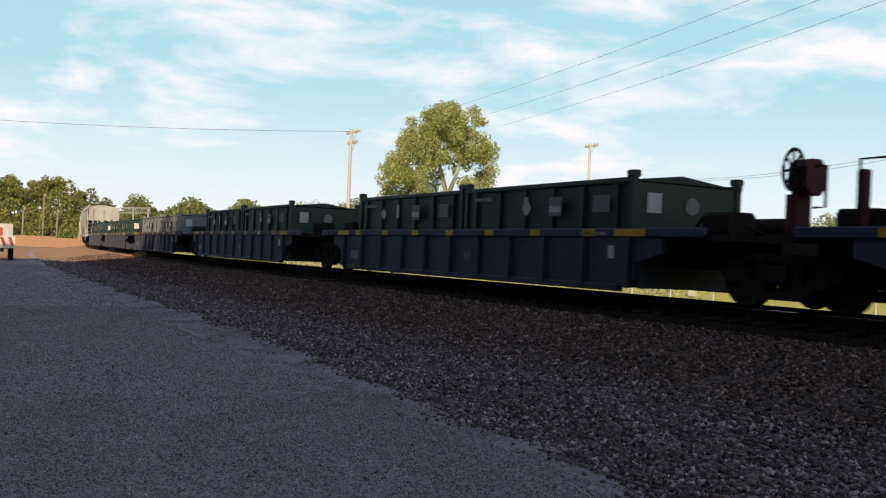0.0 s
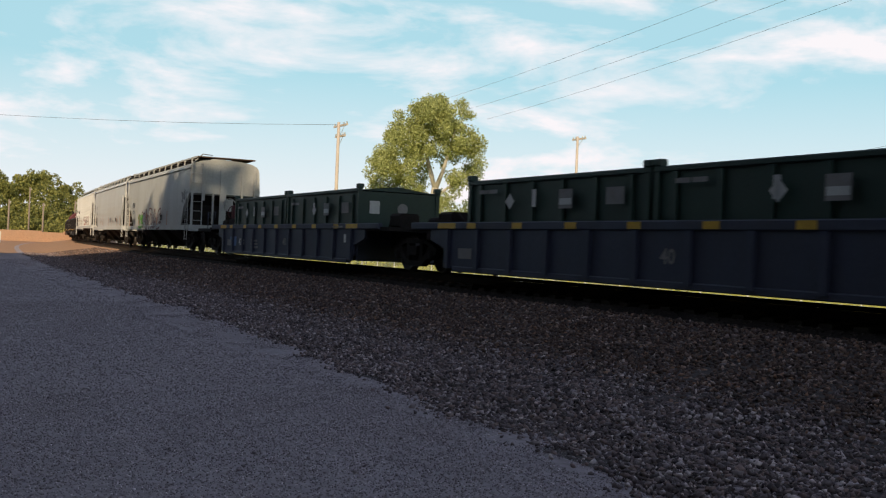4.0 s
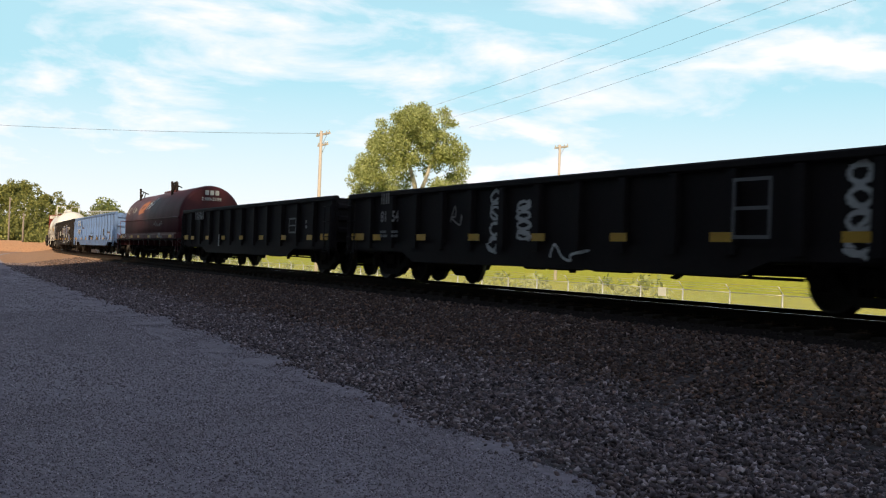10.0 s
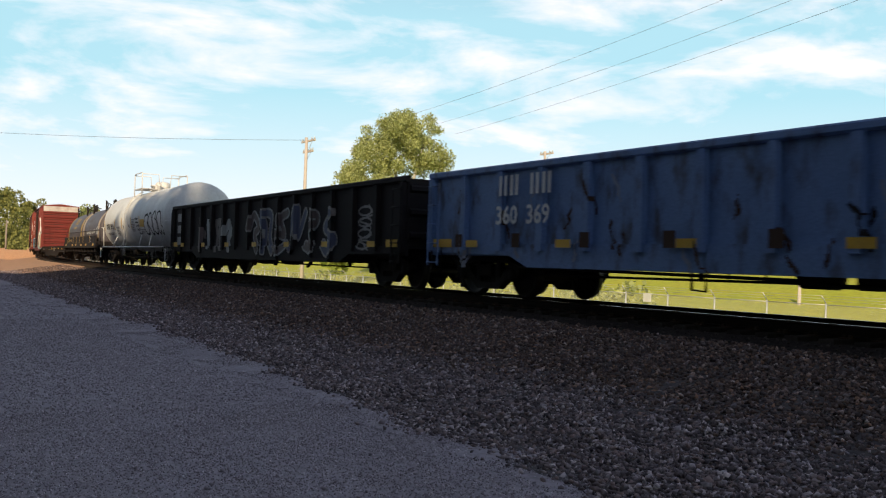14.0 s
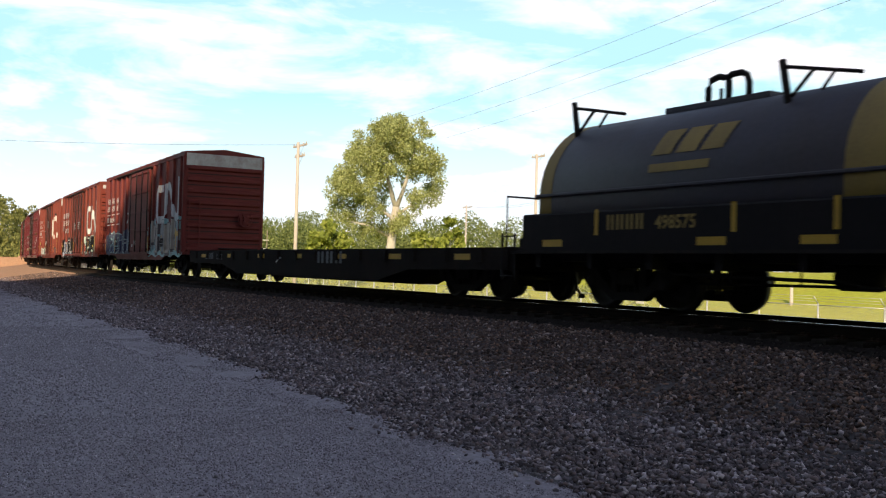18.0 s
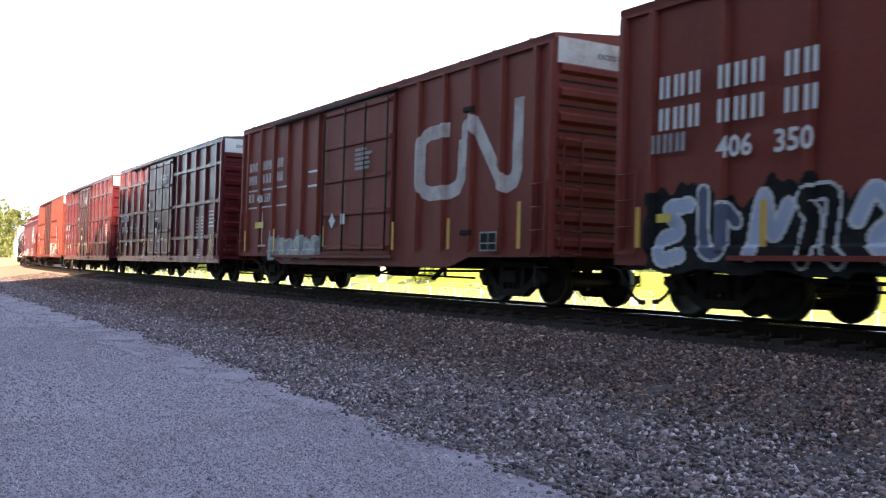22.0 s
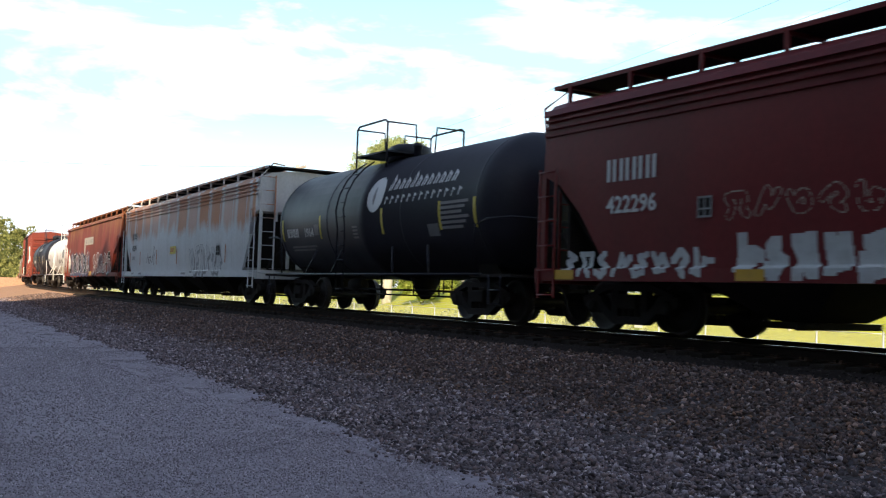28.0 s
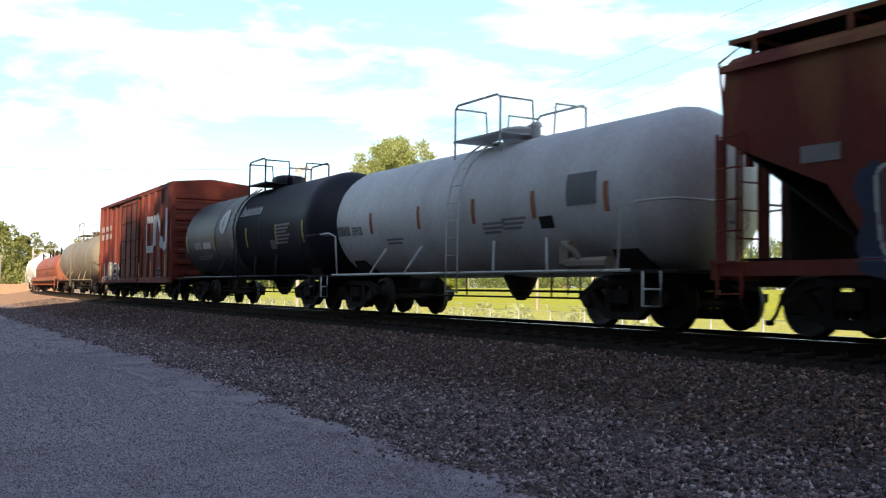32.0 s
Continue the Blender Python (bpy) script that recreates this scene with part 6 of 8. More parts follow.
        part("end_sill", Shape().box(*sorted((s * (h - 0.2), s * (h + 0.05))), -1.55, 1.55, sill - 0.05, sill + 0.22), trim, car)
        ladder(car, s * (h - 0.35) - 0.22, -1.62, 0.55, notch + 0.1, trim, 0, 0.44)
        ladder(car, s * (h + 0.03), -1.5 if s > 0 else -1.04, 0.95, top - 0.2, trim, 90, 0.46)
        x0, x1 = sorted((s * (h - 0.9), s * (h + 0.1)))
        part("end_platform", Shape().box(x0, x1, -0.9, 0.9, sill + 0.24, sill + 0.27), under_m, car)
        sheet = [(s * (h - 0.25), notch), (s * (h - slope - 0.5), sill + 0.35), (s * (h - slope - 0.55), sill + 0.30), (s * (h - 0.3), notch - 0.08)]
        part("slope_sheet", Shape().along_y(sheet if s > 0 else sheet[::-1], -1.46, 1.46), under_m, car)
        xw = h - slope * 0.62
        zw = sill + 0.3 + (notch - sill - 0.3) * (xw - (h - slope - 0.5)) / (slope + 0.25)
        if web:
            part("bolster_web", Shape().box(*sorted((s * (xw - 0.03), s * (xw + 0.03))), -1.42, 1.42, sill + 0.05, zw), under_m, car)
        part("roof_grab", Shape().tube([(s * (h - 0.1), -1.45, notch + 0.4), (s * (h - 0.05), -1.5, top - 0.25), (s * (h - 0.35), -1.0, top + 0.22), (s * (h - 0.7), -0.5, top + 0.22)], 0.022, 6), trim, car)
    hand_brake(car, h - 0.05, 0.15, 2.15, trim)
    part("valve", Shape().soft(h - 0.75, h - 0.3, -0.55, -0.1, sill + 0.4, sill + 1.0, 0.05).tube([(h - 0.5, -0.4, sill + 1.0), (h - 0.5, -0.9, sill + 0.6), (h - 0.4, -1.2, 0.8)], 0.03, 6), under_m, car)
    # running board, brackets and hatches on the roof
    wp = walk_paint or under_m
    b0, b1 = top + board - 0.05, top + board
    deck = part("running_board", Shape().box(-h + 0.05, h - 0.05, -1.27, -0.5, b0, b1).box(-h + 0.05, h - 0.05, 0.5, 1.27, b0, b1)
                .box(-h + 0.02, -h + 0.6, -1.27, 1.27, b0, b1).box(h - 0.6, h - 0.02, -1.27, 1.27, b0, b1), wp, car)
    part("edge_strip", Shape().box(-h + 0.03, h - 0.03, -1.29, -1.27, b0 - 0.01, b1 + 0.01), trim if board > 0.05 else wp, deck)
    k = -h + 0.5
    while k < h - 0.3 and board > 0.05:
        part("bracket", shared(f"bracket/{trim.name}/{b1:.2f}", lambda: Shape().along_y([(-0.035, top - 0.22), (0.035, top - 0.22), (0.035, b0), (-0.035, b0)], -1.32, -1.27)
                               .box(-0.03, 0.03, -1.27, -0.5, b0 - 0.05, b0), trim), None, deck, at=pose(k, 0, 0))
        k += 1.55
    part("hatch", Shape().soft(-h + 1.6, h - 1.6, -0.32, 0.32, top - 0.02, top + 0.16, 0.05), trim, car)
    couplers(car, -h - 0.25, h + 0.25)
    for x in (-hf, hf):
        truck(car, x)
    for s in (-1, 1):
        part("stub_sill", Shape().soft(*sorted((s * (hf - 1.3), s * h)), -0.3, 0.3, 0.72, 1.0), under_m, car)
    return car, h


def hopper_put(y):
    return lambda u, v: (u, y - 0.06 * math.sin(math.pi * min(1, max(0, (v - 1.15) / 2.5))) * 0.95, v)


def hopper_skin(y, sill):
    """The bowed side and, below it, the sill that stands proud."""
    return lambda u, v: np.where(v < sill + 0.205, -1.606, y - 0.057 * np.sin(np.pi * np.clip((v - 1.15) / 2.5, 0, 1)))


def build_hoppers():
    y, put = -1.512, hopper_put(-1.512)
    high = lambda u, v: (u, y - 0.062, v)
    c, h = hopper(120.3, 137.4, grey_m, "dirty pale-grey covered hopper car with purple and green graffiti", walk_paint=rail_m, notch=2.6, slope=1.35)
    skin = hopper_skin(y, 1.0)
    words(c, "61771", 0.30, -6.6, 1.85, y - 0.06, black_m)
    mark_blocks(c, -6.62, 2.22, 0.85, 0.28, 4, black_m, high)
    tag_paint(c, 61, -3.4, 1.05, 5.4, 0.95, skin, [grey_m, spray_worn], spray_plum, 5, 0.20, 0.085, "wild", label="purple outlined graffiti")
    for pts in ([(-4.75, 1.62), (-4.2, 1.78), (-4.45, 1.7), (-4.4, 1.3)], [(-4.0, 1.75), (-4.02, 1.35), (-4.0, 1.55), (-3.75, 1.58), (-3.72, 1.78), (-3.75, 1.36)], [(-3.3, 1.38), (-3.6, 1.36), (-3.55, 1.72), (-3.25, 1.7), (-3.6, 1.55)],
                [(-4.2, 1.15), (-3.4, 1.12), (-3.0, 1.2)]):
        U, V = canvas(-5.0, 0.95, 2.3, 1.1, 0.024)
        paint(c, "graffiti", reach(U, V, rounded(pts)) < 0.062, U, V, 0.024, skin, spray_green, "bright green spray strokes", 0.003)
    for x in (-h + 2.0 - 0.9, -h + 4.2, -2.0, 1.0, 3.6):
        patch(c, x, 1.22, y - 0.07, 0.11, 0.65, orange_m, "reflector")
    label_frame(c, 1.9, 1.45, y - 0.07, 0.5, 0.3)
    bars(c, -6.5, 1.55, y - 0.06, 0.8, 0.05, dim_m, 3)
    U, V = canvas(5.3, 1.7, 2.6, 1.5, 0.03)
    soot = np.hypot((U - 7.3) / 0.5, (V - 2.5) / 0.34) + 0.35 * np.sin(U * 7 + V * 11) * np.sin(V * 9) + 0.2 * np.sin(U * 23) * np.sin(V * 19)
    paint(c, "soot_stain", soot < 0.75, U, V, 0.03, skin, sticker_m, "black soot stain", 0.002)
    c, h = hopper(101.7, 119.0, white_m, "clean pale-grey covered hopper car with smooth sides", top=4.16, notch=2.95, slope=1.6, keel=True)
    words(c, "508795", 0.30, -h + 1.8, 2.05, y - 0.06, dim_m)
    mark_blocks(c, -h + 1.8, 2.42, 0.9, 0.28, 4, dim_m, high)
    bars(c, -h + 2.0, 1.8, y - 0.06, 0.6, 0.06, dim_m, 3)
    for x in (-h + 1.2, -h + 4.9, -2.5, 0.8, 2.5, 5.2, 6.75):
        patch(c, x, 1.25, y - 0.07, 0.10, 0.6, orange_m, "reflector")
    patch(c, 1.6, 1.5, y - 0.07, 0.55, 0.26, sticker_m)
    label_frame(c, 4.5, 1.5, y - 0.07, 0.5, 0.25)
    for x in (0.9, 3.0, 5.3):
        bars(c, x, 1.55, y - 0.07, 0.5, 0.05, dim_m, 2)
    c, h = hopper(83.7, 100.4, white_m, "white ribbed covered hopper car with red scrawled graffiti", top=4.22, sill=1.12, walk_paint=galv_m, ribs=17, notch=3.04, deep=0.36, slope=1.6, board=0.04, keel=True)
    yy = -1.625
    words(c, "10C 653", 0.30, -5.6, 2.02, yy, black_m)
    mark_blocks(c, -5.55, 2.42, 1.1, 0.28, 4, black_m, lambda u, v: (u, yy, v))
    for k, (x, w, tone) in enumerate(((-6.3, 1.2, spray_tan), (-4.6, 1.3, spray_tan), (-2.8, 1.4, spray_tan), (0.2, 1.1, spray_red), (1.4, 1.3, spray_red), (3.1, 1.1, spray_red), (4.3, 1.3, spray_red))):
        cx, cz = x + 0.38, 1.72
        U, V = canvas(x - 0.1, 1.25, w + 0.3, 1.0, 0.022)
        ring = [(cx + 0.36 * math.cos(q * 0.45 + k), cz + 0.33 * math.sin(q * 0.45 + k)) for q in range(15)]
        tail = rounded([(cx + 0.45, 2.0), (cx + 0.85, 2.02), (cx + 0.55, 1.45), (cx + 0.95, 1.5), (cx + 0.9, 1.8)])
        bar = [(cx - 0.2, cz + 0.05), (cx + 0.2, cz + 0.12)]
        m = np.minimum(np.minimum(reach(U, V, ring), reach(U, V, tail)), reach(U, V, bar)) < 0.028
        paint(c, "graffiti", m, U, V, 0.022, flat_skin(yy), tone, "thin sprayed loops and strokes")
    for x in (-6.5, -h + 3.9, -h + 6.4, 1.9, 5.9):
        patch(c, x, 1.4, yy - 0.004, 0.10, 0.6, orange_m, "reflector")
    patch(c, 0.45, 1.85, yy - 0.004, 0.4, 0.24, sticker_m)
    # the red hopper with the round emblem
    c, h = hopper(-188.0, -171.5, hopred_m, "dark red covered hopper car with a round white emblem", top=4.16, sill=0.86, grooves=3, notch=2.7, trim=hopred_m, walk_paint=under_m, board=0.17, slope=1.15)
    skin = hopper_skin(y, 0.86)
    circle = [(math.cos(2 * math.pi * k / 32), math.sin(2 * math.pi * k / 32)) for k in range(32)]
    cx, cz, rr = 3.93, 2.59, 0.72
    em = part("emblem", Shape().add([put(cx + rr * a, cz + rr * b) for a, b in circle], [tuple(range(32))]), mark_m, c, "round white emblem with a cross")
    for q in range(4):
        a0 = math.pi / 4 + q * math.pi / 2
        pts = [(cx + math.cos(a0) * 0.18 * 1.41, cz + math.sin(a0) * 0.18 * 1.41)]
        pts += [(cx + 0.56 * rr * math.cos(a0 + t), cz + 0.56 * rr * math.sin(a0 + t)) for t in (-0.42, -0.2, 0, 0.2, 0.42)]
        part("emblem_quarter", Shape().add([(p[0], put(*p)[1] - 0.006, p[1]) for p in pts], [(0, 1, 2, 3, 4, 5)]), hopred_m, em)
    for k in range(44):
        if k % 11:
            a = 2 * math.pi * k / 44
            seg = [(cx + math.cos(a) * rr * f, cz + math.sin(a) * rr * f) for f in (0.76, 0.90)]
            part("emblem_tick", Shape().ribbon(seg, 0.045, lambda u, v: (u, put(u, v)[1] - 0.006, v)), hopred_m, em)
    words(c, "422296", 0.38, -6.4, 1.95, y - 0.06, mark_m)
    mark_blocks(c, -6.4, 2.45, 1.2, 0.36, 4, mark_m, high)
    tag_paint(c, 71, -7.5, 0.90, 3.4, 0.46, skin, [spray_white], spray_white, 8, 0.07, 0.012, "block", label="white sprayed block strokes on the sill", step=0.022)
    tag_paint(c, 72, -3.7, 0.90, 2.4, 0.62, skin, [spray_white], spray_white, 5, 0.12, 0.03, "block", step=0.022)
    words(c, "8-2-13", 0.85, 3.1, 0.95, -1.61, spray_white, "graffiti", "white sprayed date")
    tag_paint(c, 73, -3.9, 1.72, 2.6, 0.42, skin, [hopred_m], spray_tan, 5, 0.10, 0.014, "wild", step=0.02, label="faint pale outlines")
    scrawl(c, 75, 5.0, 1.9, 1.6, 0.6, y, spray_white, 0.05, 4, put)
    patch(c, -0.9, 1.85, y - 0.06, 0.42, 0.5, spray_tan)
    label_frame(c, -4.4, 1.8, y - 0.06, 0.25, 0.28)
    label_frame(c, 5.4, 1.5, y - 0.06, 0.6, 0.42)
    for x in (-h + 0.6, -h + 4.6, 0.0, 3.2):
        patch(c, x, 0.88, -1.614, 0.5, 0.16, yellow_m, "reflector")
    # the rust-streaked white hopper
    c, h = hopper(-221.2, -202.3, rustwhite_m, "white covered hopper car with orange rust down its flank", top=4.2, sill=0.88, grooves=3, notch=2.9, walk_paint=under_m, bays=4, shift=-0.55, slope=0.85, web=False)
    skin = hopper_skin(y, 0.88)
    words(c, "60334", 0.34, -7.6, 2.0, y - 0.06, black_m)
    mark_blocks(c, -7.58, 2.48, 0.95, 0.30, 4, black_m, high)
    # vertical plate seams
    for k in range(13):
        x = -h + 1.2 + (2 * h - 2.4) * k / 12
        part("plate_seam", Shape().add([put(x, 1.2 + 0.26 * i) for i in range(10)] + [put(x + 0.05, 1.2 + 0.26 * i) for i in range(10)],
                                       [(i, 10 + i, 11 + i, i + 1) for i in range(9)]), white_m, c)
    tag_paint(c, 81, 1.9, 0.95, 4.0, 1.05, skin, [white_m], sticker_m, 6, 0.17, 0.018, "bubble", shadow=spray_worn, step=0.02, label="thin black outlined graffiti")
    scrawl(c, 82, -5.0, 1.35, 1.6, 0.8, y - 0.01, dim_m, 0.05, 5, put)
    patch(c, -0.85, 1.75, y - 0.065, 0.9, 0.30, safety_m, "sign", "yellow notice plate")
    bars(c, -0.8, 1.92, y - 0.068, 0.75, 0.05, orange_m, 2)
    for x in (-7.95, -6.0, -h + 6.4, 0.15, 6.3):
        patch(c, x, 1.35, y - 0.065, 0.10, 0.6, orange_m, "reflector")
    label_frame(c, 5.3, 1.6, y - 0.065, 0.4, 0.34)
    for x in (-h + 2.0, -h + 3.4, 1.0, 5.0):
        bars(c, x, 0.95, -1.606, 0.7, 0.08, dim_m, 1)
    bars(c, -7.5, 1.7, y - 0.065, 0.6, 0.05, dim_m, 2)
    # the brown hopper
    c, h = hopper(-240.9, -222.0, rusthop_m, "rusty brown covered hopper car with outlined graffiti", top=4.14, sill=0.86, notch=2.75, trim=rusthop_m, walk_paint=under_m, bays=4)
    skin = hopper_skin(y, 0.86)
    tag_paint(c, 91, -6.9, 0.95, 6.8, 1.25, skin, [spray_plum, spray_black], spray_white, 7, 0.26, 0.045, "bubble", back=spray_blue, label="dark bubble graffiti with white edges")
    tag_paint(c, 92, 1.4, 0.98, 5.5, 1.12, skin, [spray_plum], spray_white, 5, 0.30, 0.045, "wild", shadow=spray_black, label="brown graffiti outlined in pale grey")
    patch(c, -1.8, 2.62, y - 0.066, 3.2, 0.42, spray_tan, "poster", "torn pale patch of old lettering")
    patch(c, -1.8, 2.1, y - 0.063, 0.5, 0.52, spray_tan, "poster")
    for x in (-1.1, -0.3, 0.4, 0.9):
        patch(c, x, 2.7, y - 0.07, 0.3, 0.22, spray_worn, "poster_scrap")
    patch(c, 0.5, 0.9, -1.612, 0.8, 0.22, yellow_m, "reflector")
    label_frame(c, 6.2, 1.75, y - 0.06, 0.6, 0.36)
    bars(c, -h + 1.5, 2.3, y - 0.06, 0.8, 0.22, dim_m, 1)


build_hoppers()


# ---- gondolas ----
def gondola(rear, front, paint, label, top=2.5, low=0.62, posts=15, width=1.55, half=None):
    car, h = car_thing("gondola_car", rear, front, half or (front - rear) / 2 - 1.65, label, "gondola car", "open gondola cars")
    hf = half or h - 1.65
    for y0, y1 in ((-width + 0.06, -width + 0.12), (width - 0.12, width - 0.06)):
        part("side_wall", Shape().box(-h, h, y0, y1, low + 0.2, top - 0.05), paint, car)
    part("floor_plate", Shape().box(-h, h, -width + 0.1, width - 0.1, 1.02, 1.10), under_m, car)
    for y in (-width - 0.02, width - 0.12):
        part("top_chord", Shape().soft(-h - 0.03, h + 0.03, y, y + 0.14, top - 0.10, top + 0.04, 0.03), paint, car)
        prof = [(-h, low + 0.26), (-h + 3.0, low + 0.22), (-h + 3.6, low), (h - 3.6, low), (h - 3.0, low + 0.22), (h, low + 0.26), (h, low + 0.42), (-h, low + 0.42)]
        part("side_sill", Shape().along_y(prof, y + 0.02, y + 0.12), paint, car)
    post = shared(f"side_post/{paint.name}/{top:.2f}", lambda: Shape().along_y([(-0.10, low + 0.3), (0.10, low + 0.3), (0.075, top - 0.1), (-0.075, top - 0.1)], -0.06, 0.06), paint)
    for i in range(posts):
        x = -h + 0.12 + (2 * h - 0.24) * i / (posts - 1)
        for y in (-width + 0.0, width - 0.0):
            part("side_post", post, None, car, at=pose(x, y, 0))
    for s in (-1, 1):
        part("end_wall", Shape().box(*sorted((s * h, s * (h - 0.08))), -width + 0.1, width - 0.1, 0.95, top - 0.02), paint, car)
        for i in range(3):
            z = 1.25 + (top - 1.5) * i / 2
            part("end_rib", Shape().along_y([(s * h, z - 0.09), (s * (h + 0.09), z - 0.04), (s * (h + 0.09), z + 0.04), (s * h, z + 0.09)] if s > 0 else
                                            [(s * h, z + 0.09), (s * (h + 0.09), z + 0.04), (s * (h + 0.09), z - 0.04), (s * h, z - 0.09)], -width + 0.12, width - 0.12), paint, car)
        for y in (-0.55, 0.55):
            part("end_post", Shape().box(*sorted((s * h, s * (h + 0.12))), y - 0.06, y + 0.06, 0.95, top), paint, car)
        ladder(car, s * (h - 0.3) - 0.2, -width - 0.07, 0.6, top - 0.2, paint, 0, 0.4)
        patch(car, s * (h - 0.55) - 0.3, 0.98, -width - 0.03, 0.75, 0.17, yellow_m, "reflector")
    hand_brake(car, h + 0.2, 0.8, 1.9, paint)
    for i in range(7):
        patch(car, -h + 1.6 + (2 * h - 3.4) * i / 6, 0.98, -width - 0.065, 0.42, 0.14, yellow_m, "reflector")
    couplers(car, -h - 0.25, h + 0.25)
    under_gear(car, hf, 0.42)
    for x in (-hf, hf):
        truck(car, x)
    steps(car, (-h + 0.35, h - 0.35), -width, under_m)
    return car, h


def gondola_skin(h, posts, width=1.55, low=0.62):
    """The side sheet with its posts and the sill below."""
    def skin(u, v):
        d = np.where(v < low + 0.43, -0.06 - 0.002, 0.0)
        for i in range(posts):
            x = -h + 0.12 + (2 * h - 0.24) * i / (posts - 1)
            d = np.minimum(d, -0.122 * (np.abs(u - x) < 0.10))
        return -width + 0.054 + d
    return skin


def tall_tag(c, seed, x, z, w, h, skin, mat, thick=0.03):
    """A column of quick loops."""
    r = random.Random(seed)
    pts = [(x + w * r.uniform(0, 1), z + h * k / 9) if k % 2 else (x + w * (0.15 if k % 4 else 0.85), z + h * k / 9) for k in range(10)]
    U, V = canvas(x - 0.1, z - 0.1, w + 0.2, h + 0.2, 0.022)
    loops = [[(x + w / 2 + w * 0.42 * math.cos(q * 0.6), z + h * (k + 0.5) / 4 + h * 0.10 * math.sin(q * 0.6)) for q in range(12)] for k in range(4)]
    d = reach(U, V, rounded(pts))
    for loop in loops:
        d = np.minimum(d, reach(U, V, loop))
    paint(c, "graffiti", d < thick, U, V, 0.022, skin, mat, "white marker tag")


def build_gondolas():
    c, h = gondola(66.0, 82.9, gonblack_m, "black open gondola car with white marker graffiti", top=2.12, low=0.5, posts=15)
    y, skin = -1.625, gondola_skin(8.45, 15, low=0.5)
    tall_tag(c, 1, -1.75, 0.75, 0.42, 1.25, skin, spray_white)
    tall_tag(c, 2, -0.8, 1.0, 0.5, 0.75, skin, spray_white)
    tall_tag(c, 3, 6.6, 0.8, 0.42, 1.2, skin, spray_white, 0.035)
    scrawl(c, 110, 0.4, 0.62, 1.2, 0.32, y, spray_white, 0.05, 2)
    scrawl(c, 111, -3.1, 1.25, 0.6, 0.5, y, dim_m, 0.04, 2)
    part("decal", Shape().ribbon([(4.85, 1.05), (5.5, 1.05), (5.5, 1.85), (4.85, 1.85), (4.85, 1.02)], 0.05, lambda u, v: (u, y, v)).ribbon([(4.85, 1.45), (5.5, 1.45)], 0.05, lambda u, v: (u, y, v)), sticker_m, c)
    words(c, "81", 0.36, -6.45, 1.42, y, dim_m)
    words(c, "54", 0.36, -5.85, 1.42, y, dim_m)
    mark_blocks(c, -6.45, 1.84, 0.5, 0.26, 2, dim_m, lambda u, v: (u, y, v))
    for x in (-6.45, -5.85):
        bars(c, x, 1.15, y, 0.4, 0.06, sticker_m, 2)
    c, h = gondola(48.8, 65.0, gonblack_m, "black open gondola car with plain posts", top=2.14, low=0.5, posts=13)
    part("decal", Shape().ribbon([(4.85, 1.2), (5.4, 1.2), (5.4, 1.6), (4.85, 1.6), (4.85, 1.18)], 0.05, lambda u, v: (u, y, v)).ribbon([(4.85, 1.4), (5.4, 1.4)], 0.04, lambda u, v: (u, y, v)), sticker_m, c)
    mark_blocks(c, -h + 2.2, 1.75, 1.3, 0.3, 3, sticker_m, lambda u, v: (u, y, v))
    bars(c, 6.2, 1.45, y, 0.12, 0.09, spray_worn, 2)
    patch(c, -2.6, 0.75, y, 0.14, 0.42, spray_worn)
    c, h = gondola(11.2, 32.2, gonblue_m, "faded blue open gondola car with scraped, dented panels", top=2.52, low=0.62, posts=17)
    skin = gondola_skin(h, 17)
    words(c, "360  369", 0.48, -7.85, 1.42, y, mark_m)
    mark_blocks(c, -7.75, 1.95, 0.72, 0.38, 2, mark_m, lambda u, v: (u, y, v))
    mark_blocks(c, -6.75, 1.95, 0.72, 0.38, 2, mark_m, lambda u, v: (u, y, v))
    scuff = material("bare_scrape", (0.22, 0.26, 0.36), 0.7, stain=(0.16, 0.09, 0.06), stains=0.7, scale=3, streak=2)
    r = random.Random(4)
    for k in range(44):
        x, z = r.uniform(-h + 0.4, h - 0.9), r.uniform(0.95, 2.25)
        lean = r.uniform(-0.5, 0.5)
        pts = [(x + 0.12 * i * lean + 0.06 * r.uniform(-1, 1), z - 0.11 * i) for i in range(r.randint(3, 6))]
        U, V = canvas(x - 0.5, z - 0.7, 1.0, 0.9, 0.028)
        paint(c, "scrape", reach(U, V, pts) < 0.026 * np.abs(np.sin(V * 9 + U * 5 + k)) + 0.008, U, V, 0.028, skin, r.choice((scuff, scuff, rail_m, rail_m, gonblack_m)), lift=0.002)
    for k in range(10):
        patch(c, -h + 1.2 + 2.0 * k, 0.98, -1.62, 0.26, 0.26, rail_m, "rust_patch")
    label_frame(c, h - 4.6, 1.2, y, 0.5, 0.42)
    patch(c, h - 4.9, 1.3, -1.5, 1.0, 1.0, scuff, "patch_plate")
    c, h = gondola(-10.2, 10.1, gonblack_m, "black open gondola car with wide white graffiti", top=2.55, low=0.58, posts=16)
    skin = gondola_skin(h, 16, low=0.58)
    tag_paint(c, 121, -6.6, 0.72, 4.3, 1.35, skin, [spray_shadow, spray_worn], spray_black, 4, 0.26, 0.05, "block", label="grey sprayed block shapes")
    tag_paint(c, 122, -0.7, 0.72, 7.2, 1.42, skin, [spray_shadow, spray_slate], spray_worn, 6, 0.20, 0.06, "wild", shadow=spray_black, label="white and grey graffiti")
    tall_tag(c, 5, 7.5, 0.9, 0.9, 1.1, skin, dim_m, 0.025)
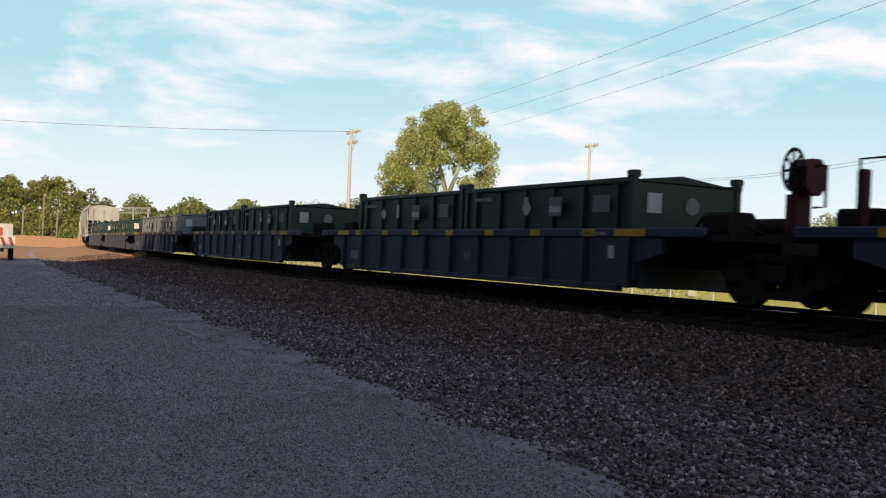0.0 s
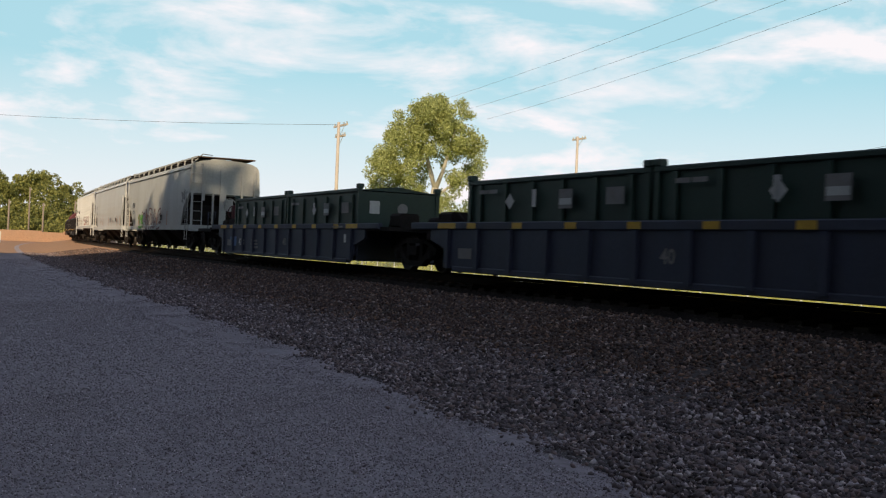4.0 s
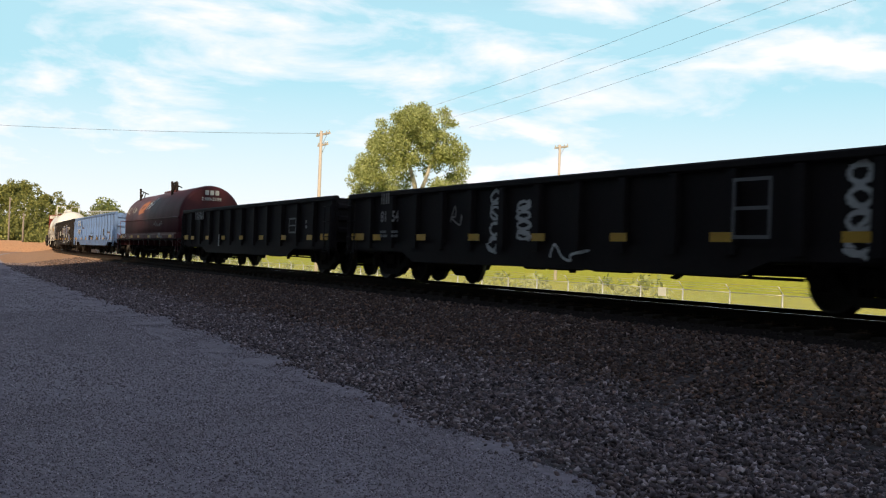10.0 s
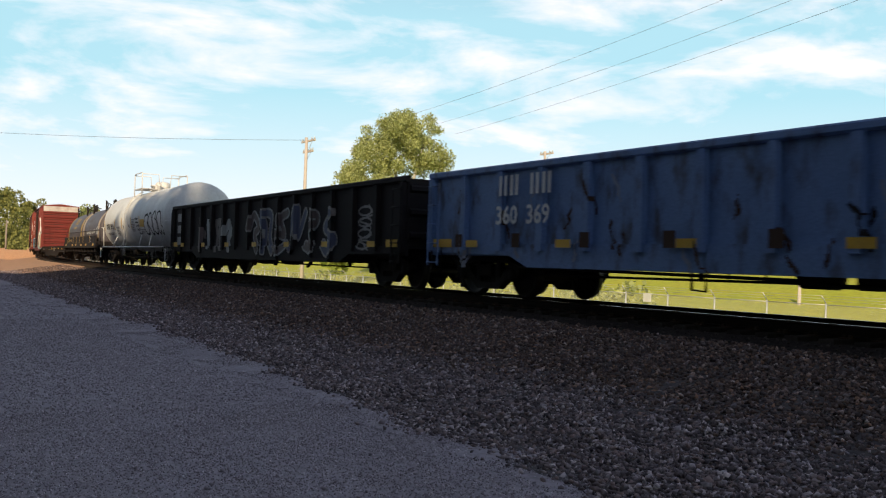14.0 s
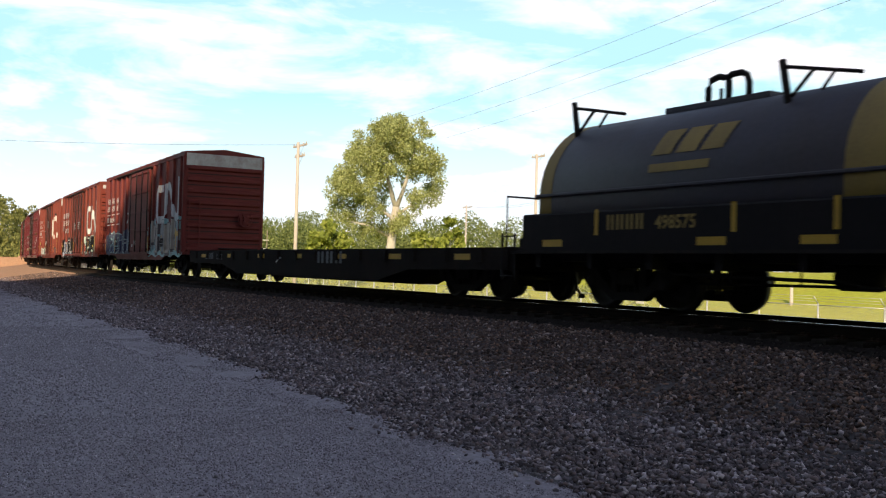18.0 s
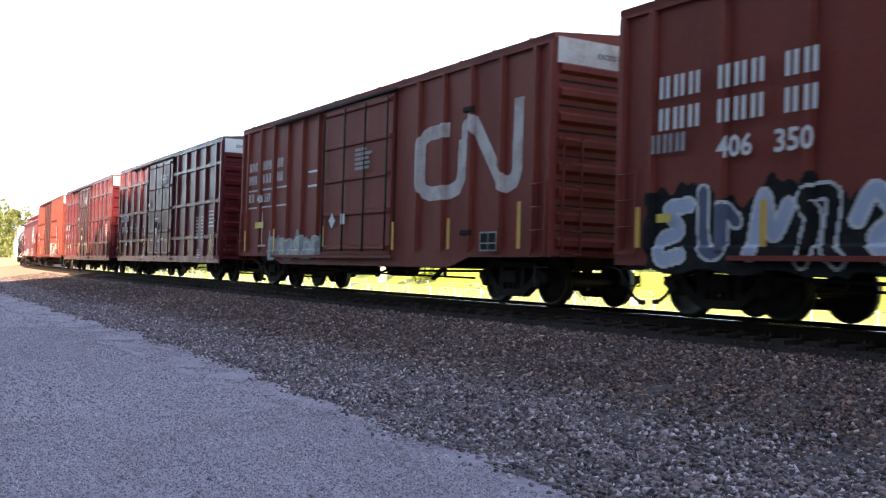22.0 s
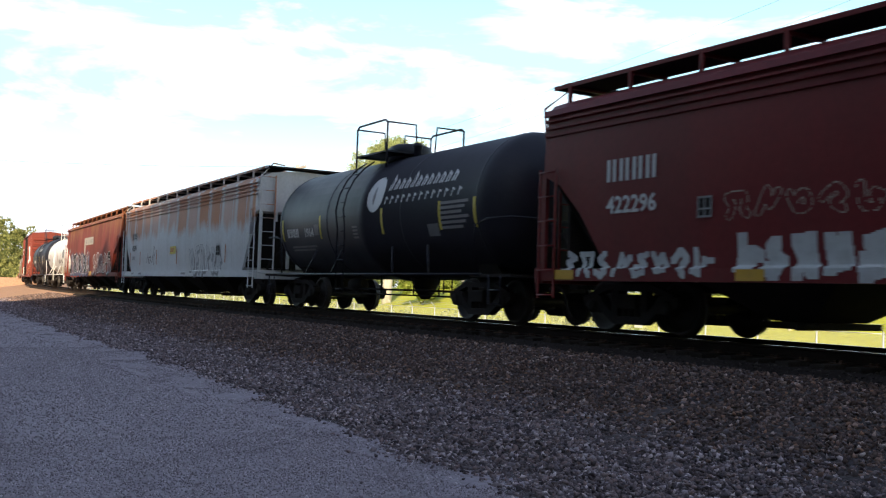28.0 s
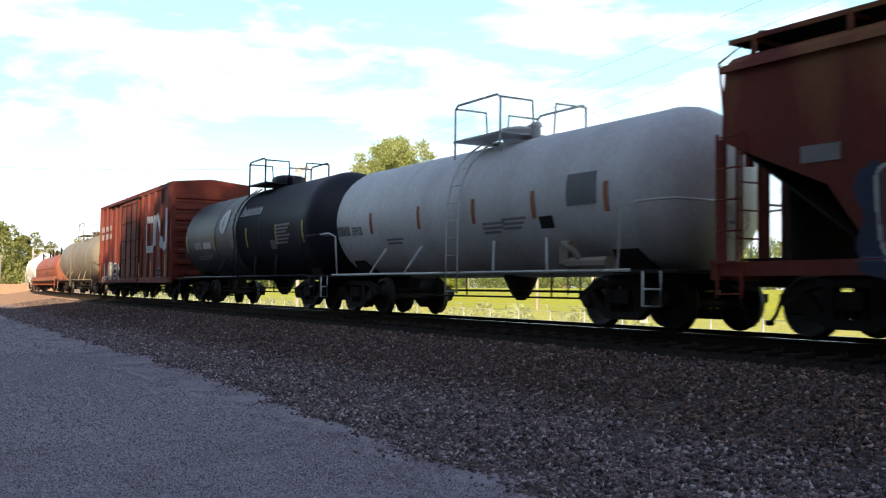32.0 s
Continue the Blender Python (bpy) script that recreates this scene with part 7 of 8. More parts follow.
    for k in range(3):
        patch(c, -h + 1.1, 1.95 - 0.45 * k, y, 0.5, 0.3, spray_worn, "stencil")


build_gondolas()


# ---- coil cars ----
def arch(w, z0, z1, rim, n=18):
    """A hood's section: an upright skirt, then a half ellipse over the crown."""
    pts = [(-w, z0)]
    for k in range(n + 1):
        a = math.pi * (1 - k / n)
        pts.append((w * math.cos(a), rim + (z1 - rim) * math.sin(a)))
    return pts + [(w, z0)]


HOOD, RIM = 1.36, 1.98


def hood_put(z1):
    """Lays paint on the hood's near flank."""
    def put(u, v):
        q = max(0.0, min(0.98, (v - RIM) / (z1 + 0.01 - RIM)))
        return (u, -(HOOD + 0.012) * math.sqrt(1 - q * q), v)
    return put


def hood(car, x0, x1, paint, z0, z1, bands, eye, guides):
    ring = arch(HOOD, z0, z1, RIM)[::-1]
    n = len(ring)
    sh = Shape()
    # the ends are drawn in with a rounded edge
    for x, s in ((x0, 0.90), (x0 + 0.04, 0.965), (x0 + 0.14, 1.0), (x1 - 0.14, 1.0), (x1 - 0.04, 0.965), (x1, 0.90)):
        sh.v += [(x, yy * s, z0 + (zz - z0) * (1 - (1 - s) * 0.6)) for yy, zz in ring]
    for i in range(5):
        for k in range(n):
            sh.f.append((i * n + k, i * n + (k + 1) % n, (i + 1) * n + (k + 1) % n, (i + 1) * n + k))
            sh.s.append(k != n - 1)
    sh.f += [tuple(range(n))[::-1], tuple(range(5 * n, 6 * n))]
    sh.s += [False, False]
    hd = part("hood", sh, paint, car)
    for a, b, tone in bands:
        part("band", Shape().along_x(arch(HOOD + 0.006, z0, z1 + 0.006, RIM)[::-1], a, b, True), tone, hd)
    for s in (-1, 1):
        part("hood_rim", Shape().soft(x0 + 0.02, x1 - 0.02, *sorted((s * (HOOD - 0.01), s * (HOOD + 0.045))), RIM - 0.05, RIM + 0.01, 0.015), paint, hd)
    # lifting eye: a broad double hoop on a pad
    lug = Shape()
    lug.tube([(eye - 0.42, 0, z1 - 0.03), (eye - 0.42, 0, z1 + 0.34), (eye - 0.36, 0, z1 + 0.46), (eye - 0.2, 0, z1 + 0.50), (eye - 0.02, 0, z1 + 0.46), (eye + 0.02, 0, z1 + 0.40), (eye + 0.02, 0, z1)], 0.055, 7)
    lug.tube([(eye - 0.02, 0, z1 + 0.42), (eye + 0.08, 0, z1 + 0.50), (eye + 0.28, 0, z1 + 0.50), (eye + 0.40, 0, z1 + 0.44), (eye + 0.44, 0, z1 + 0.32), (eye + 0.44, 0, z1 - 0.03)], 0.055, 7)
    lug.tube([(eye - 0.14, 0, z1), (eye - 0.14, 0, z1 + 0.30)], 0.03, 5)
    part("lifting_eye", lug, under_m, hd)
    part("lifting_pad", Shape().box(eye - 1.1, eye + 1.1, -0.3, 0.3, z1 - 0.03, z1 + 0.06), paint, hd)
    for x in guides:
        g = Shape().tube([(x + 0.10, -0.8, z1 - 0.50), (x - 0.06, -0.8, z1 + 0.34)], 0.055, 6).tube([(x - 0.02, -0.8, z1 + 0.24), (x + 1.1, -0.6, z1 + 0.02)], 0.03, 5)
        g.tube([(x + 0.12, -0.8, z1 - 0.20), (x + 0.42, -0.74, z1 + 0.14)], 0.03, 5).tube([(x + 0.55, -0.72, z1 - 0.16), (x + 0.72, -0.68, z1 + 0.08)], 0.025, 5)
        part("stacking_guide", g, under_m, hd)
    return hd


def coilcar(rear, front, label, body, hoods, low=0.86, half=None, z0=1.20):
    car, h = car_thing("coil_car", rear, front, half or (front - rear) / 2 - 1.7, label, "coil car", "coil steel cars")
    hf = half or h - 1.7
    part("trough", Shape().along_x([(-1.5, 1.02), (-1.2, 0.80), (1.2, 0.80), (1.5, 1.02), (1.5, 1.30), (-1.5, 1.30)], -h, h), body, car)
    for y in (-1.60, 1.50):
        part("side_sill", Shape().soft(-h - 0.1, h + 0.1, y, y + 0.10, low + 0.10, low + 0.30, 0.02), body, car)
        part("walkway", Shape().box(-h - 0.3, h + 0.3, y - (0.06 if y < 0 else -0.04), y + (0.10 if y < 0 else 0.14), low + 0.02, low + 0.07), under_m, car)
    for i in range(11):
        x = -h + 0.4 + (2 * h - 0.8) * i / 10
        part("bracket", Shape().along_y([(x - 0.05, low - 0.22), (x + 0.05, low - 0.22), (x + 0.08, low + 0.1), (x - 0.08, low + 0.1)], -1.55, -1.2), body, car)
    for a, b, paint, z1, bands, eye, guides in hoods:
        hood(car, a, b, paint, z0, z1, bands, eye, guides)
    for s in (-1, 1):
        part("end_platform", Shape().box(*sorted((s * h, s * (h + 0.9))), -1.5, 1.5, 0.98, 1.04), under_m, car)
        ladder(car, s * (h + 0.5) - 0.2, -1.56, 0.45, 1.3, body, 0, 0.4)
        part("handrail", Shape().tube([(s * (h + 0.8), -1.4, 1.0), (s * (h + 0.8), -1.4, 2.0), (s * (h + 0.8), 1.4, 2.0), (s * (h + 0.8), 1.4, 1.0)], 0.022, 6), body, car)
    for x in (-h + 0.6, -3.2, -1.4, 1.2, 3.4, h - 1.0):
        patch(car, x, low + 0.14, -1.606, 0.55, 0.12, yellow_m, "reflector")
    couplers(car, -h - 0.95, h + 0.95)
    under_gear(car, hf, 0.40)
    for x in (-hf, hf):
        truck(car, x)
    return car, h


def build_coilcars():
    c, h = coilcar(33.8, 47.4, "dark red coil car with one long rounded hood", coilred_m, [(-6.42, 6.58, coilred_m, 3.38, (), -0.57, (-5.25, 2.45))], low=0.92, half=5.1)
    put = hood_put(3.38)
    # writing on the front end of the hood
    words(c, "2100-2199", 0.20, 0, 0, 0, mark_m).matrix_basis = pose(6.72, -0.45, 2.72, 90, 0, 90)
    for k in range(3):
        part("owner_mark", Shape().box(6.705, 6.72, -0.3 + 0.22 * k, -0.14 + 0.22 * k, 2.96, 3.16), mark_m, c)
    words(c, "2115", 0.26, -h + 1.9, 1.06, -1.612, mark_m)
    mark_blocks(c, -h + 1.1, 1.06, 0.7, 0.2, 3, mark_m, lambda u, v: (u, -1.612, v))
    U, V = canvas(-3.2, 2.2, 4.2, 0.9, 0.024)
    cap = lambda u, v: -(HOOD + 0.012) * np.sqrt(1 - np.clip((v - RIM) / (3.39 - RIM), 0, 0.98) ** 2)
    m = reach(U, V, rounded([(-2.7, 2.42), (-2.2, 2.72), (-1.2, 2.78), (-1.5, 2.55), (-2.6, 2.36)])) < 0.11
    m |= reach(U, V, rounded([(-2.7, 2.3), (-2.0, 2.32), (-1.4, 2.36)])) < 0.04
    paint(c, "graffiti", m, U, V, 0.024, cap, orange_m, "orange spray cloud")
    m = reach(U, V, [(-0.95, 2.5), (-0.6, 2.85), (-0.2, 2.6), (-0.5, 2.52), (0.15, 2.95), (0.45, 2.98), (0.2, 2.68), (-0.1, 2.66)]) < 0.05
    paint(c, "graffiti", m, U, V, 0.024, cap, spray_white, "white spray flash")
    for x, w in ((-6.2, 1.0), (-4.7, 1.3)):
        scrawl(c, 130 + int(w * 10), x, 2.35, w, 0.35, 0, spray_tan, 0.07, 3, put)
    scrawl(c, 139, 1.0, 1.6, 2.2, 0.32, 0, dim_m, 0.04, 5, put)
    patch(c, 3.6, 1.08, -1.615, 0.5, 0.2, dim_m)
    for x in (-h + 3.2, 1.7, 4.1):
        bars(c, x, 1.1, -1.615, 0.5, 0.05, dim_m, 2)
    gold = material("faded_gold_paint", (0.36, 0.23, 0.05), 0.6, stain=(0.18, 0.12, 0.06), stains=0.6, streak=3, scale=1.5)
    cream = material("cream_band", (0.40, 0.31, 0.23), 0.65, stain=(0.20, 0.14, 0.1), stains=0.6, streak=3, scale=1.5)
    c, h = coilcar(-43.7, -28.8, "slate coil car, two hoods with gold and cream bands", gonblack_m,
                   [(-7.4, -0.12, coilblue_m, 3.34, ((-7.25, -6.95, gold), (-0.95, -0.27, gold)), -4.15, (-7.0, -2.35)),
                    (0.02, 7.4, coilblue_m, 3.38, ((0.17, 0.85, cream), (6.6, 7.2, cream)), 3.65, (0.75, 5.85))], low=0.90, half=5.2)
    put = hood_put(3.34)
    cap = lambda u, v: -(HOOD + 0.012) * np.sqrt(1 - np.clip((v - RIM) / (3.36 - RIM), 0, 0.98) ** 2)
    for x, tone in ((-4.5, gold), (2.35, spray_shadow)):
        U, V = canvas(x - 0.2, 2.3, 2.2, 0.8, 0.022)
        # three slanted blocks
        lean = U - x - 0.35 * (V - 2.5)
        m = (V > 2.47) & (V < 2.87) & (lean > 0) & (lean < 1.55) & (np.mod(lean, 0.52) < 0.42)
        paint(c, "emblem", m, U, V, 0.022, cap, tone, "faded painted emblem")
        U, V = canvas(x - 0.1, 2.2, 1.6, 0.12, 0.022)
        paint(c, "underline", (U > x) & (U < x + 1.25), U, V, 0.022, cap, tone)
    words(c, "498575", 0.28, -h + 3.4, 1.30, -1.61, gold)
    mark_blocks(c, -h + 2.3, 1.30, 0.9, 0.24, 4, gold, lambda u, v: (u, -1.61, v))
    scrawl(c, 133, 2.0, 1.72, 2.0, 0.34, 0, spray_white, 0.05, 6, put)
    scrawl(c, 136, 4.2, 1.75, 1.4, 0.34, 0, spray_white, 0.05, 4, put)
    scrawl(c, 134, 6.0, 1.68, 0.9, 0.72, 0, spray_white, 0.06, 2, put)
    label_frame(c, 5.5, 1.28, -1.615, 0.5, 0.36)
    for x in (-h + 2.0, -h + 4.9, -0.9, 0.6, 2.3, 5.2):
        patch(c, x, 1.22, -1.613, 0.09, 0.42, yellow_m, "reflector")
    part("skirt", Shape().soft(-h, h, -1.605, -1.5, 0.92, 1.62, 0.03).soft(-h, h, 1.5, 1.605, 0.92, 1.62, 0.03), gonblack_m, c)
    rustcoil = material("orange_red_coil_paint", (0.30, 0.08, 0.04), 0.6, stain=(0.14, 0.06, 0.04), stains=0.5, streak=3)
    coilcar(-331.0, -308.0, "orange-red coil car far down the train", rustcoil, [(-10.4, -0.2, rustcoil, 3.2, (), -5, (-9.6, -2)), (0.2, 10.4, rustcoil, 3.2, (), 5, (1, 8))], half=9.0)


build_coilcars()


# ---- tank cars ----
def tankcar(rear, front, paint, label, radius=1.45, centre=2.35, dome=0.0, dome_x=0.2, dome_r=0.5, cover=0.3, rail=0.75, plat=(-1.2, 1.2), half=None, trim=None, ladder_x=-1.0, sills=True, waist=False, name="tank_car"):
    car, h = car_thing(name, rear, front, half or (front - rear) / 2 - 1.35, label, "tank car", "tank cars")
    hf = half or h - 1.35
    trim = trim or paint
    r = radius
    prof = [(-h + 0.85 * (1 - math.cos(k * math.pi / 18)), max(0.02, r * math.sin(k * math.pi / 18))) for k in range(10)]
    body = prof + ([(-0.22, r), (-0.2, r + 0.03), (0.2, r + 0.03), (0.22, r)] if waist else []) + [(-x, q) for x, q in prof[::-1]]
    part("tank", Shape().turned(body, "x", (0, 0, centre), 40), paint, car)
    for x in (-h + 0.9, -h / 3, h / 3, h - 0.9):
        part("weld_seam", Shape().turned([(-0.03, r + 0.001), (-0.015, r + 0.008), (0.015, r + 0.008), (0.03, r + 0.001)], "x", (x, 0, centre), 40), paint, car)
    top, mx = centre + r, (plat[0] + plat[1]) / 2 - (0.45 if dome else 0)
    mw = part("manway", Shape().turned([(-0.1, 0.36), (cover * 0.8, 0.36), (cover * 0.8, 0.42), (cover, 0.40), (cover + 0.04, 0.2)], "z", (mx, 0, top), 18), trim, car)
    part("hinge", Shape().tube([(mx + 0.3, 0, top + cover + 0.02), (mx + 0.5, 0, top + cover + 0.02), (mx + 0.55, 0, top + 0.02)], 0.04, 6), trim, mw)
    if dome:
        part("dome_housing", Shape().turned([(-0.1, dome_r), (dome * 0.6, dome_r), (dome * 0.85, dome_r * 0.93), (dome, dome_r * 0.7), (dome + 0.02, 0.02)], "z", (dome_x, 0, top), 24), trim, car)
    part("safety_valve", Shape().turned([(-0.05, 0.10), (0.18, 0.10), (0.2, 0.14), (0.28, 0.1)], "z", (plat[1] + 0.1, -0.3, top), 10), trim, car)
    # top platform with rails
    a, b = plat
    pf = part("platform", Shape().box(a, b, -1.1, -0.5, top + 0.02, top + 0.06).box(a, b, 0.5, 1.1, top + 0.02, top + 0.06).box(a, a + 0.5, -1.1, 1.1, top + 0.02, top + 0.06)
              .box(b - 0.5, b, -1.1, 1.1, top + 0.02, top + 0.06), trim, car)
    for x in (a + 0.04, b - 0.04):
        for y in (-1.08, 1.08):
            part("railing_post", Shape().tube([(x, y, top - 0.35), (x, y, top + rail)], 0.028, 6), trim, pf)
    for y in (-1.08, 1.08):
        part("railing", Shape().tube([(a + 0.04, y, top + rail - 0.02), (a + 0.15, y, top + rail + 0.06), (b - 0.15, y, top + rail + 0.06), (b - 0.04, y, top + rail - 0.02)], 0.026, 6), trim, pf)
    for x in (a + 0.04, b - 0.04):
        for s in (-1, 1):
            part("railing", Shape().tube([(x, s * 1.08, top + rail), (x, s * 0.3, top + rail), (x, s * 0.25, top + 0.1)], 0.024, 6), trim, pf)
    # curved side ladder
    for s in (-1, 1):
        sh = Shape()
        for d in (0, 0.44):
            pts = [(ladder_x + d, s * 1.58, 0.55), (ladder_x + d, s * 1.58, centre - 0.3)]
            pts += [(ladder_x + d, s * (r + 0.13) * math.cos(t), centre + (r + 0.13) * math.sin(t)) for t in (0.1, 0.35, 0.6, 0.85, 1.05)]
            sh.tube(pts, 0.022, 6)
        z = 0.6
        while z < centre + r * 0.82:
            y = 1.58 if z < centre - 0.3 else min(1.58, (r + 0.13) * math.cos(math.asin(min(0.99, (z - centre) / (r + 0.13)))))
            sh.tube([(ladder_x, s * y, z), (ladder_x + 0.44, s * y, z)], 0.014, 5)
            z += 0.36
        part("ladder", sh, trim, car)
    # running rails, end rails and stub sills
    for s in (-1, 1):
        rail = Shape().tube([(-h + 0.7, s * 1.5, 0.97), (h - 0.7, s * 1.5, 0.97)], 0.03, 6)
        for k in (-0.55, -0.28, 0.28, 0.55):
            rail.tube([(h * k, s * 1.5, 0.97), (h * k + 0.35 * (1 if k > 0 else -1) * -1, s * (r * 0.88), centre - r * 0.52)], 0.03, 5)
        part("side_rail", rail, trim, car)
        for e in (-1, 1):
            part("handrail", Shape().tube([(e * (h - 1.0), s * 1.5, 0.97), (e * (h - 0.9), s * 1.52, 1.95), (e * (h - 0.5), s * 1.52, 2.05), (e * (h + 0.25), s * 1.45, 2.05), (e * (h + 0.25), s * 0.4, 2.05)], 0.022, 6), trim, car)
    for e in (-1, 1):
        part("end_platform", Shape().box(*sorted((e * (h - 1.1), e * (h + 0.35))), -1.5, 1.5, 0.92, 0.98), under_m, car)
        part("stub_sill", Shape().soft(*sorted((e * (h - 2.6), e * (h + 0.3))), -0.3, 0.3, 0.66, 0.95), under_m, car)
        v = [(e * (hf - 0.4), -0.8, 0.95), (e * (hf + 0.4), -0.8, 0.95), (e * (hf + 0.4), 0.8, 0.95), (e * (hf - 0.4), 0.8, 0.95),
             (e * (hf - 0.3), -1.1, centre - 0.85), (e * (hf + 0.3), -1.1, centre - 0.85), (e * (hf + 0.3), 1.1, centre - 0.85), (e * (hf - 0.3), 1.1, centre - 0.85)]
        part("saddle", Shape().add(v, [(0, 1, 5, 4), (1, 2, 6, 5), (2, 3, 7, 6), (3, 0, 4, 7), (0, 3, 2, 1), (4, 5, 6, 7)]), under_m, car)
        steps(car, (e * (h - 0.2),), -1.5, trim, -0.05)
    part("bottom_outlet", Shape().turned([(-0.45, 0.10), (-0.3, 0.22), (0.1, 0.4)], "z", (0.6, 0, centre - r - 0.02), 12), under_m, car)
    pipes = Shape().tube([(-hf + 1.2, -0.6, 0.62), (hf - 1.2, -0.6, 0.62)], 0.025, 5).tube([(-hf + 1.4, -0.7, 0.50), (hf - 1.4, -0.7, 0.50)], 0.02, 5)
    for k in (-0.6, -0.35, -0.1, 0.25, 0.5):
        pipes.tube([(hf * k, -0.65, 0.95), (hf * k, -0.65, 0.48)], 0.022, 4)
    part("brake_pipe", pipes, under_m, car)
    part("brake_cylinder", Shape().turned([(-0.35, 0.08), (-0.3, 0.17), (0.3, 0.17), (0.33, 0.06)], "x", (-hf * 0.45, -0.5, 0.72), 12), under_m, car)
    hand_brake(car, h + 0.2, -0.3, 1.75, trim)
    couplers(car, -h - 0.35, h + 0.35)
    for x in (-hf, hf):
        truck(car, x)
    return car, h


def tank_put(r, centre):
    return lambda u, v: (u, -math.sqrt(max(0.05, (r + 0.012) ** 2 - (v - centre) ** 2)), v)


def curved(owner, body, size, x, z, mat, r, centre, name="lettering", label=""):
    """Lettering bent round a tank."""
    me = lettering(body, size)
    for v in me.vertices:
        u, w = x + v.co.x, z + v.co.y
        v.co = (u, -math.sqrt(max(0.05, (r + 0.012) ** 2 - (w - centre) ** 2)), w)
    me.materials.clear()
    me.materials.append(mat)
    return part(name, me, None, owner, label)


def round_bars(owner, x, z, w, h, mat, put, rows=3):
    for k in range(rows):
        z0 = z - k * h * 1.7
        part("stencil", Shape().add([put(x, z0), put(x + w * (1 - 0.12 * (k % 3)), z0), put(x + w * (1 - 0.12 * (k % 3)), z0 + h), put(x, z0 + h)], [(0, 1, 2, 3)]), mat, owner)


def round_patch(owner, x, z, w, h, mat, put, name="decal"):
    sh = Shape()
    n = 4
    vs = [put(x + i * w, z + h * k / n) for k in range(n + 1) for i in (0, 1)]
    return part(name, sh.add(vs, [(2 * k, 2 * k + 1, 2 * k + 3, 2 * k + 2) for k in range(n)]), mat, owner)


def build_tanks():
    r, cz = 1.50, 2.28
    put = tank_put(r, cz)
    round_skin = lambda u, v: -np.sqrt(np.maximum(0.05, (r + 0.012) ** 2 - (v - cz) ** 2))
    c, h = tankcar(-27.3, -11.1, tankwhite_m, "long white tank car with stencils and black graffiti", r, cz, dome=0.42, dome_x=-0.05, dome_r=0.36, plat=(-1.4, 0.45), ladder_x=-1.05)
    curved(c, "59911", 0.40, -5.35, 1.9, black_m, r, cz)
    mark_blocks(c, -6.5, 1.9, 1.0, 0.28, 4, black_m, put)
    for x in (-7.1, -4.15, -2.3, 0.1, 2.05, 5.35):
        round_patch(c, x, 1.85, 0.13, 0.55, yellow_m, put, "reflector")
    round_patch(c, 2.25, 1.9, 0.95, 0.34, yellow_m, put, "sign")
    for x, z, w, n in ((-6.4, 1.68, 1.8, 2), (-3.7, 1.95, 0.9, 6), (0.3, 2.25, 0.8, 8), (2.3, 1.75, 0.9, 3)):
        round_bars(c, x, z, w, 0.045, dim_m, put, n)
    for k in range(5):
        scrawl(c, 141 + k, 1.1 + 0.14 * k, 2.25 - 0.17 * k, 0.75, 0.12, 0, spray_black, 0.035, 5, put)
    for x in (-1.95, -0.5):
        round_patch(c, x, 1.9, 0.24, 0.16, sticker_m, put)
    tag_paint(c, 147, 3.2, 1.55, 3.6, 0.9, round_skin, [tankwhite_m], spray_black, 4, 0.30, 0.09, "bubble", label="black outlined bubble graffiti")
    r, cz = 1.52, 2.40
    put = tank_put(r, cz)
    for (a, b), number, plat, dx in (((-201.35, -189.2), "1964", (-1.3, 0.45), -0.4), ((-268.8, -255.2), "", (0.0, 1.6), 0.85)):
        c, h = tankcar(a, b, tankblack_m, "glossy black tank car with a white round emblem", r, cz, dome=0.36, dome_x=dx, dome_r=0.55, plat=plat, ladder_x=plat[0] + 0.1, waist=True)
        ex = 0.68 if number else -1.4
        U, V = canvas(ex - 0.5, 2.35, 1.0, 1.0, 0.022)
        tank_skin = lambda u, v: -np.sqrt(np.maximum(0.05, (r + 0.012) ** 2 - (v - cz) ** 2))
        disc, leaf = np.hypot(U - ex, V - 2.85) < 0.42, np.hypot((U - ex + 0.05) / 0.07, (V - 2.82) / 0.22) < 1
        paint(c, "emblem", disc & ~leaf, U, V, 0.022, tank_skin, mark_m, "white round emblem")
        paint(c, "emblem_leaf", leaf, U, V, 0.022, tank_skin, spray_worn)
        # the maker's name as a plain row of strokes
        for k in range(12):
            x, tall = ex + 0.62 + k * 0.255, 0.34 if k in (0, 4) else 0.22
            part("company_name", Shape().ribbon([(x, 2.90), (x + 0.05, 2.90 + tall), (x + 0.15, 2.90 + tall * 0.7), (x + 0.10, 2.90)], 0.06, put), mark_m, c)
        for k in range(13 if number else 0):
            x = ex + 0.55 + k * 0.27
            part("company_name", Shape().ribbon([(x, 2.58), (x + 0.04, 2.74), (x + 0.13, 2.70)], 0.045, put), mark_m, c)
        if number:
            curved(c, number, 0.32, -3.55, 1.98, mark_m, r, cz)
        else:
            round_bars(c, -3.75, 1.98, 1.0, 0.22, mark_m, put, 1)
        mark_blocks(c, -4.75, 1.98, 0.85, 0.24, 4, mark_m, put)
        for x in (-h + 0.95, -2.5, 1.05, 3.7, h - 1.0):
            round_patch(c, x, 1.9, 0.10, 0.6, safety_m, put, "reflector")
        round_patch(c, -2.85, 2.0, 0.28, 0.28, dim_m, put)
        round_patch(c, 3.2, 1.78, 0.45, 0.26, sticker_m, put)
        round_bars(c, 3.8, 2.42, 1.1, 0.06, dim_m, put, 6)
        round_bars(c, -4.6, 1.70, 1.7, 0.05, dim_m, put, 2)
        round_bars(c, -0.5, 2.1, 0.35, 0.05, dim_m, put, 4)
    r, cz = 1.42, 2.32
    put = tank_put(r, cz)
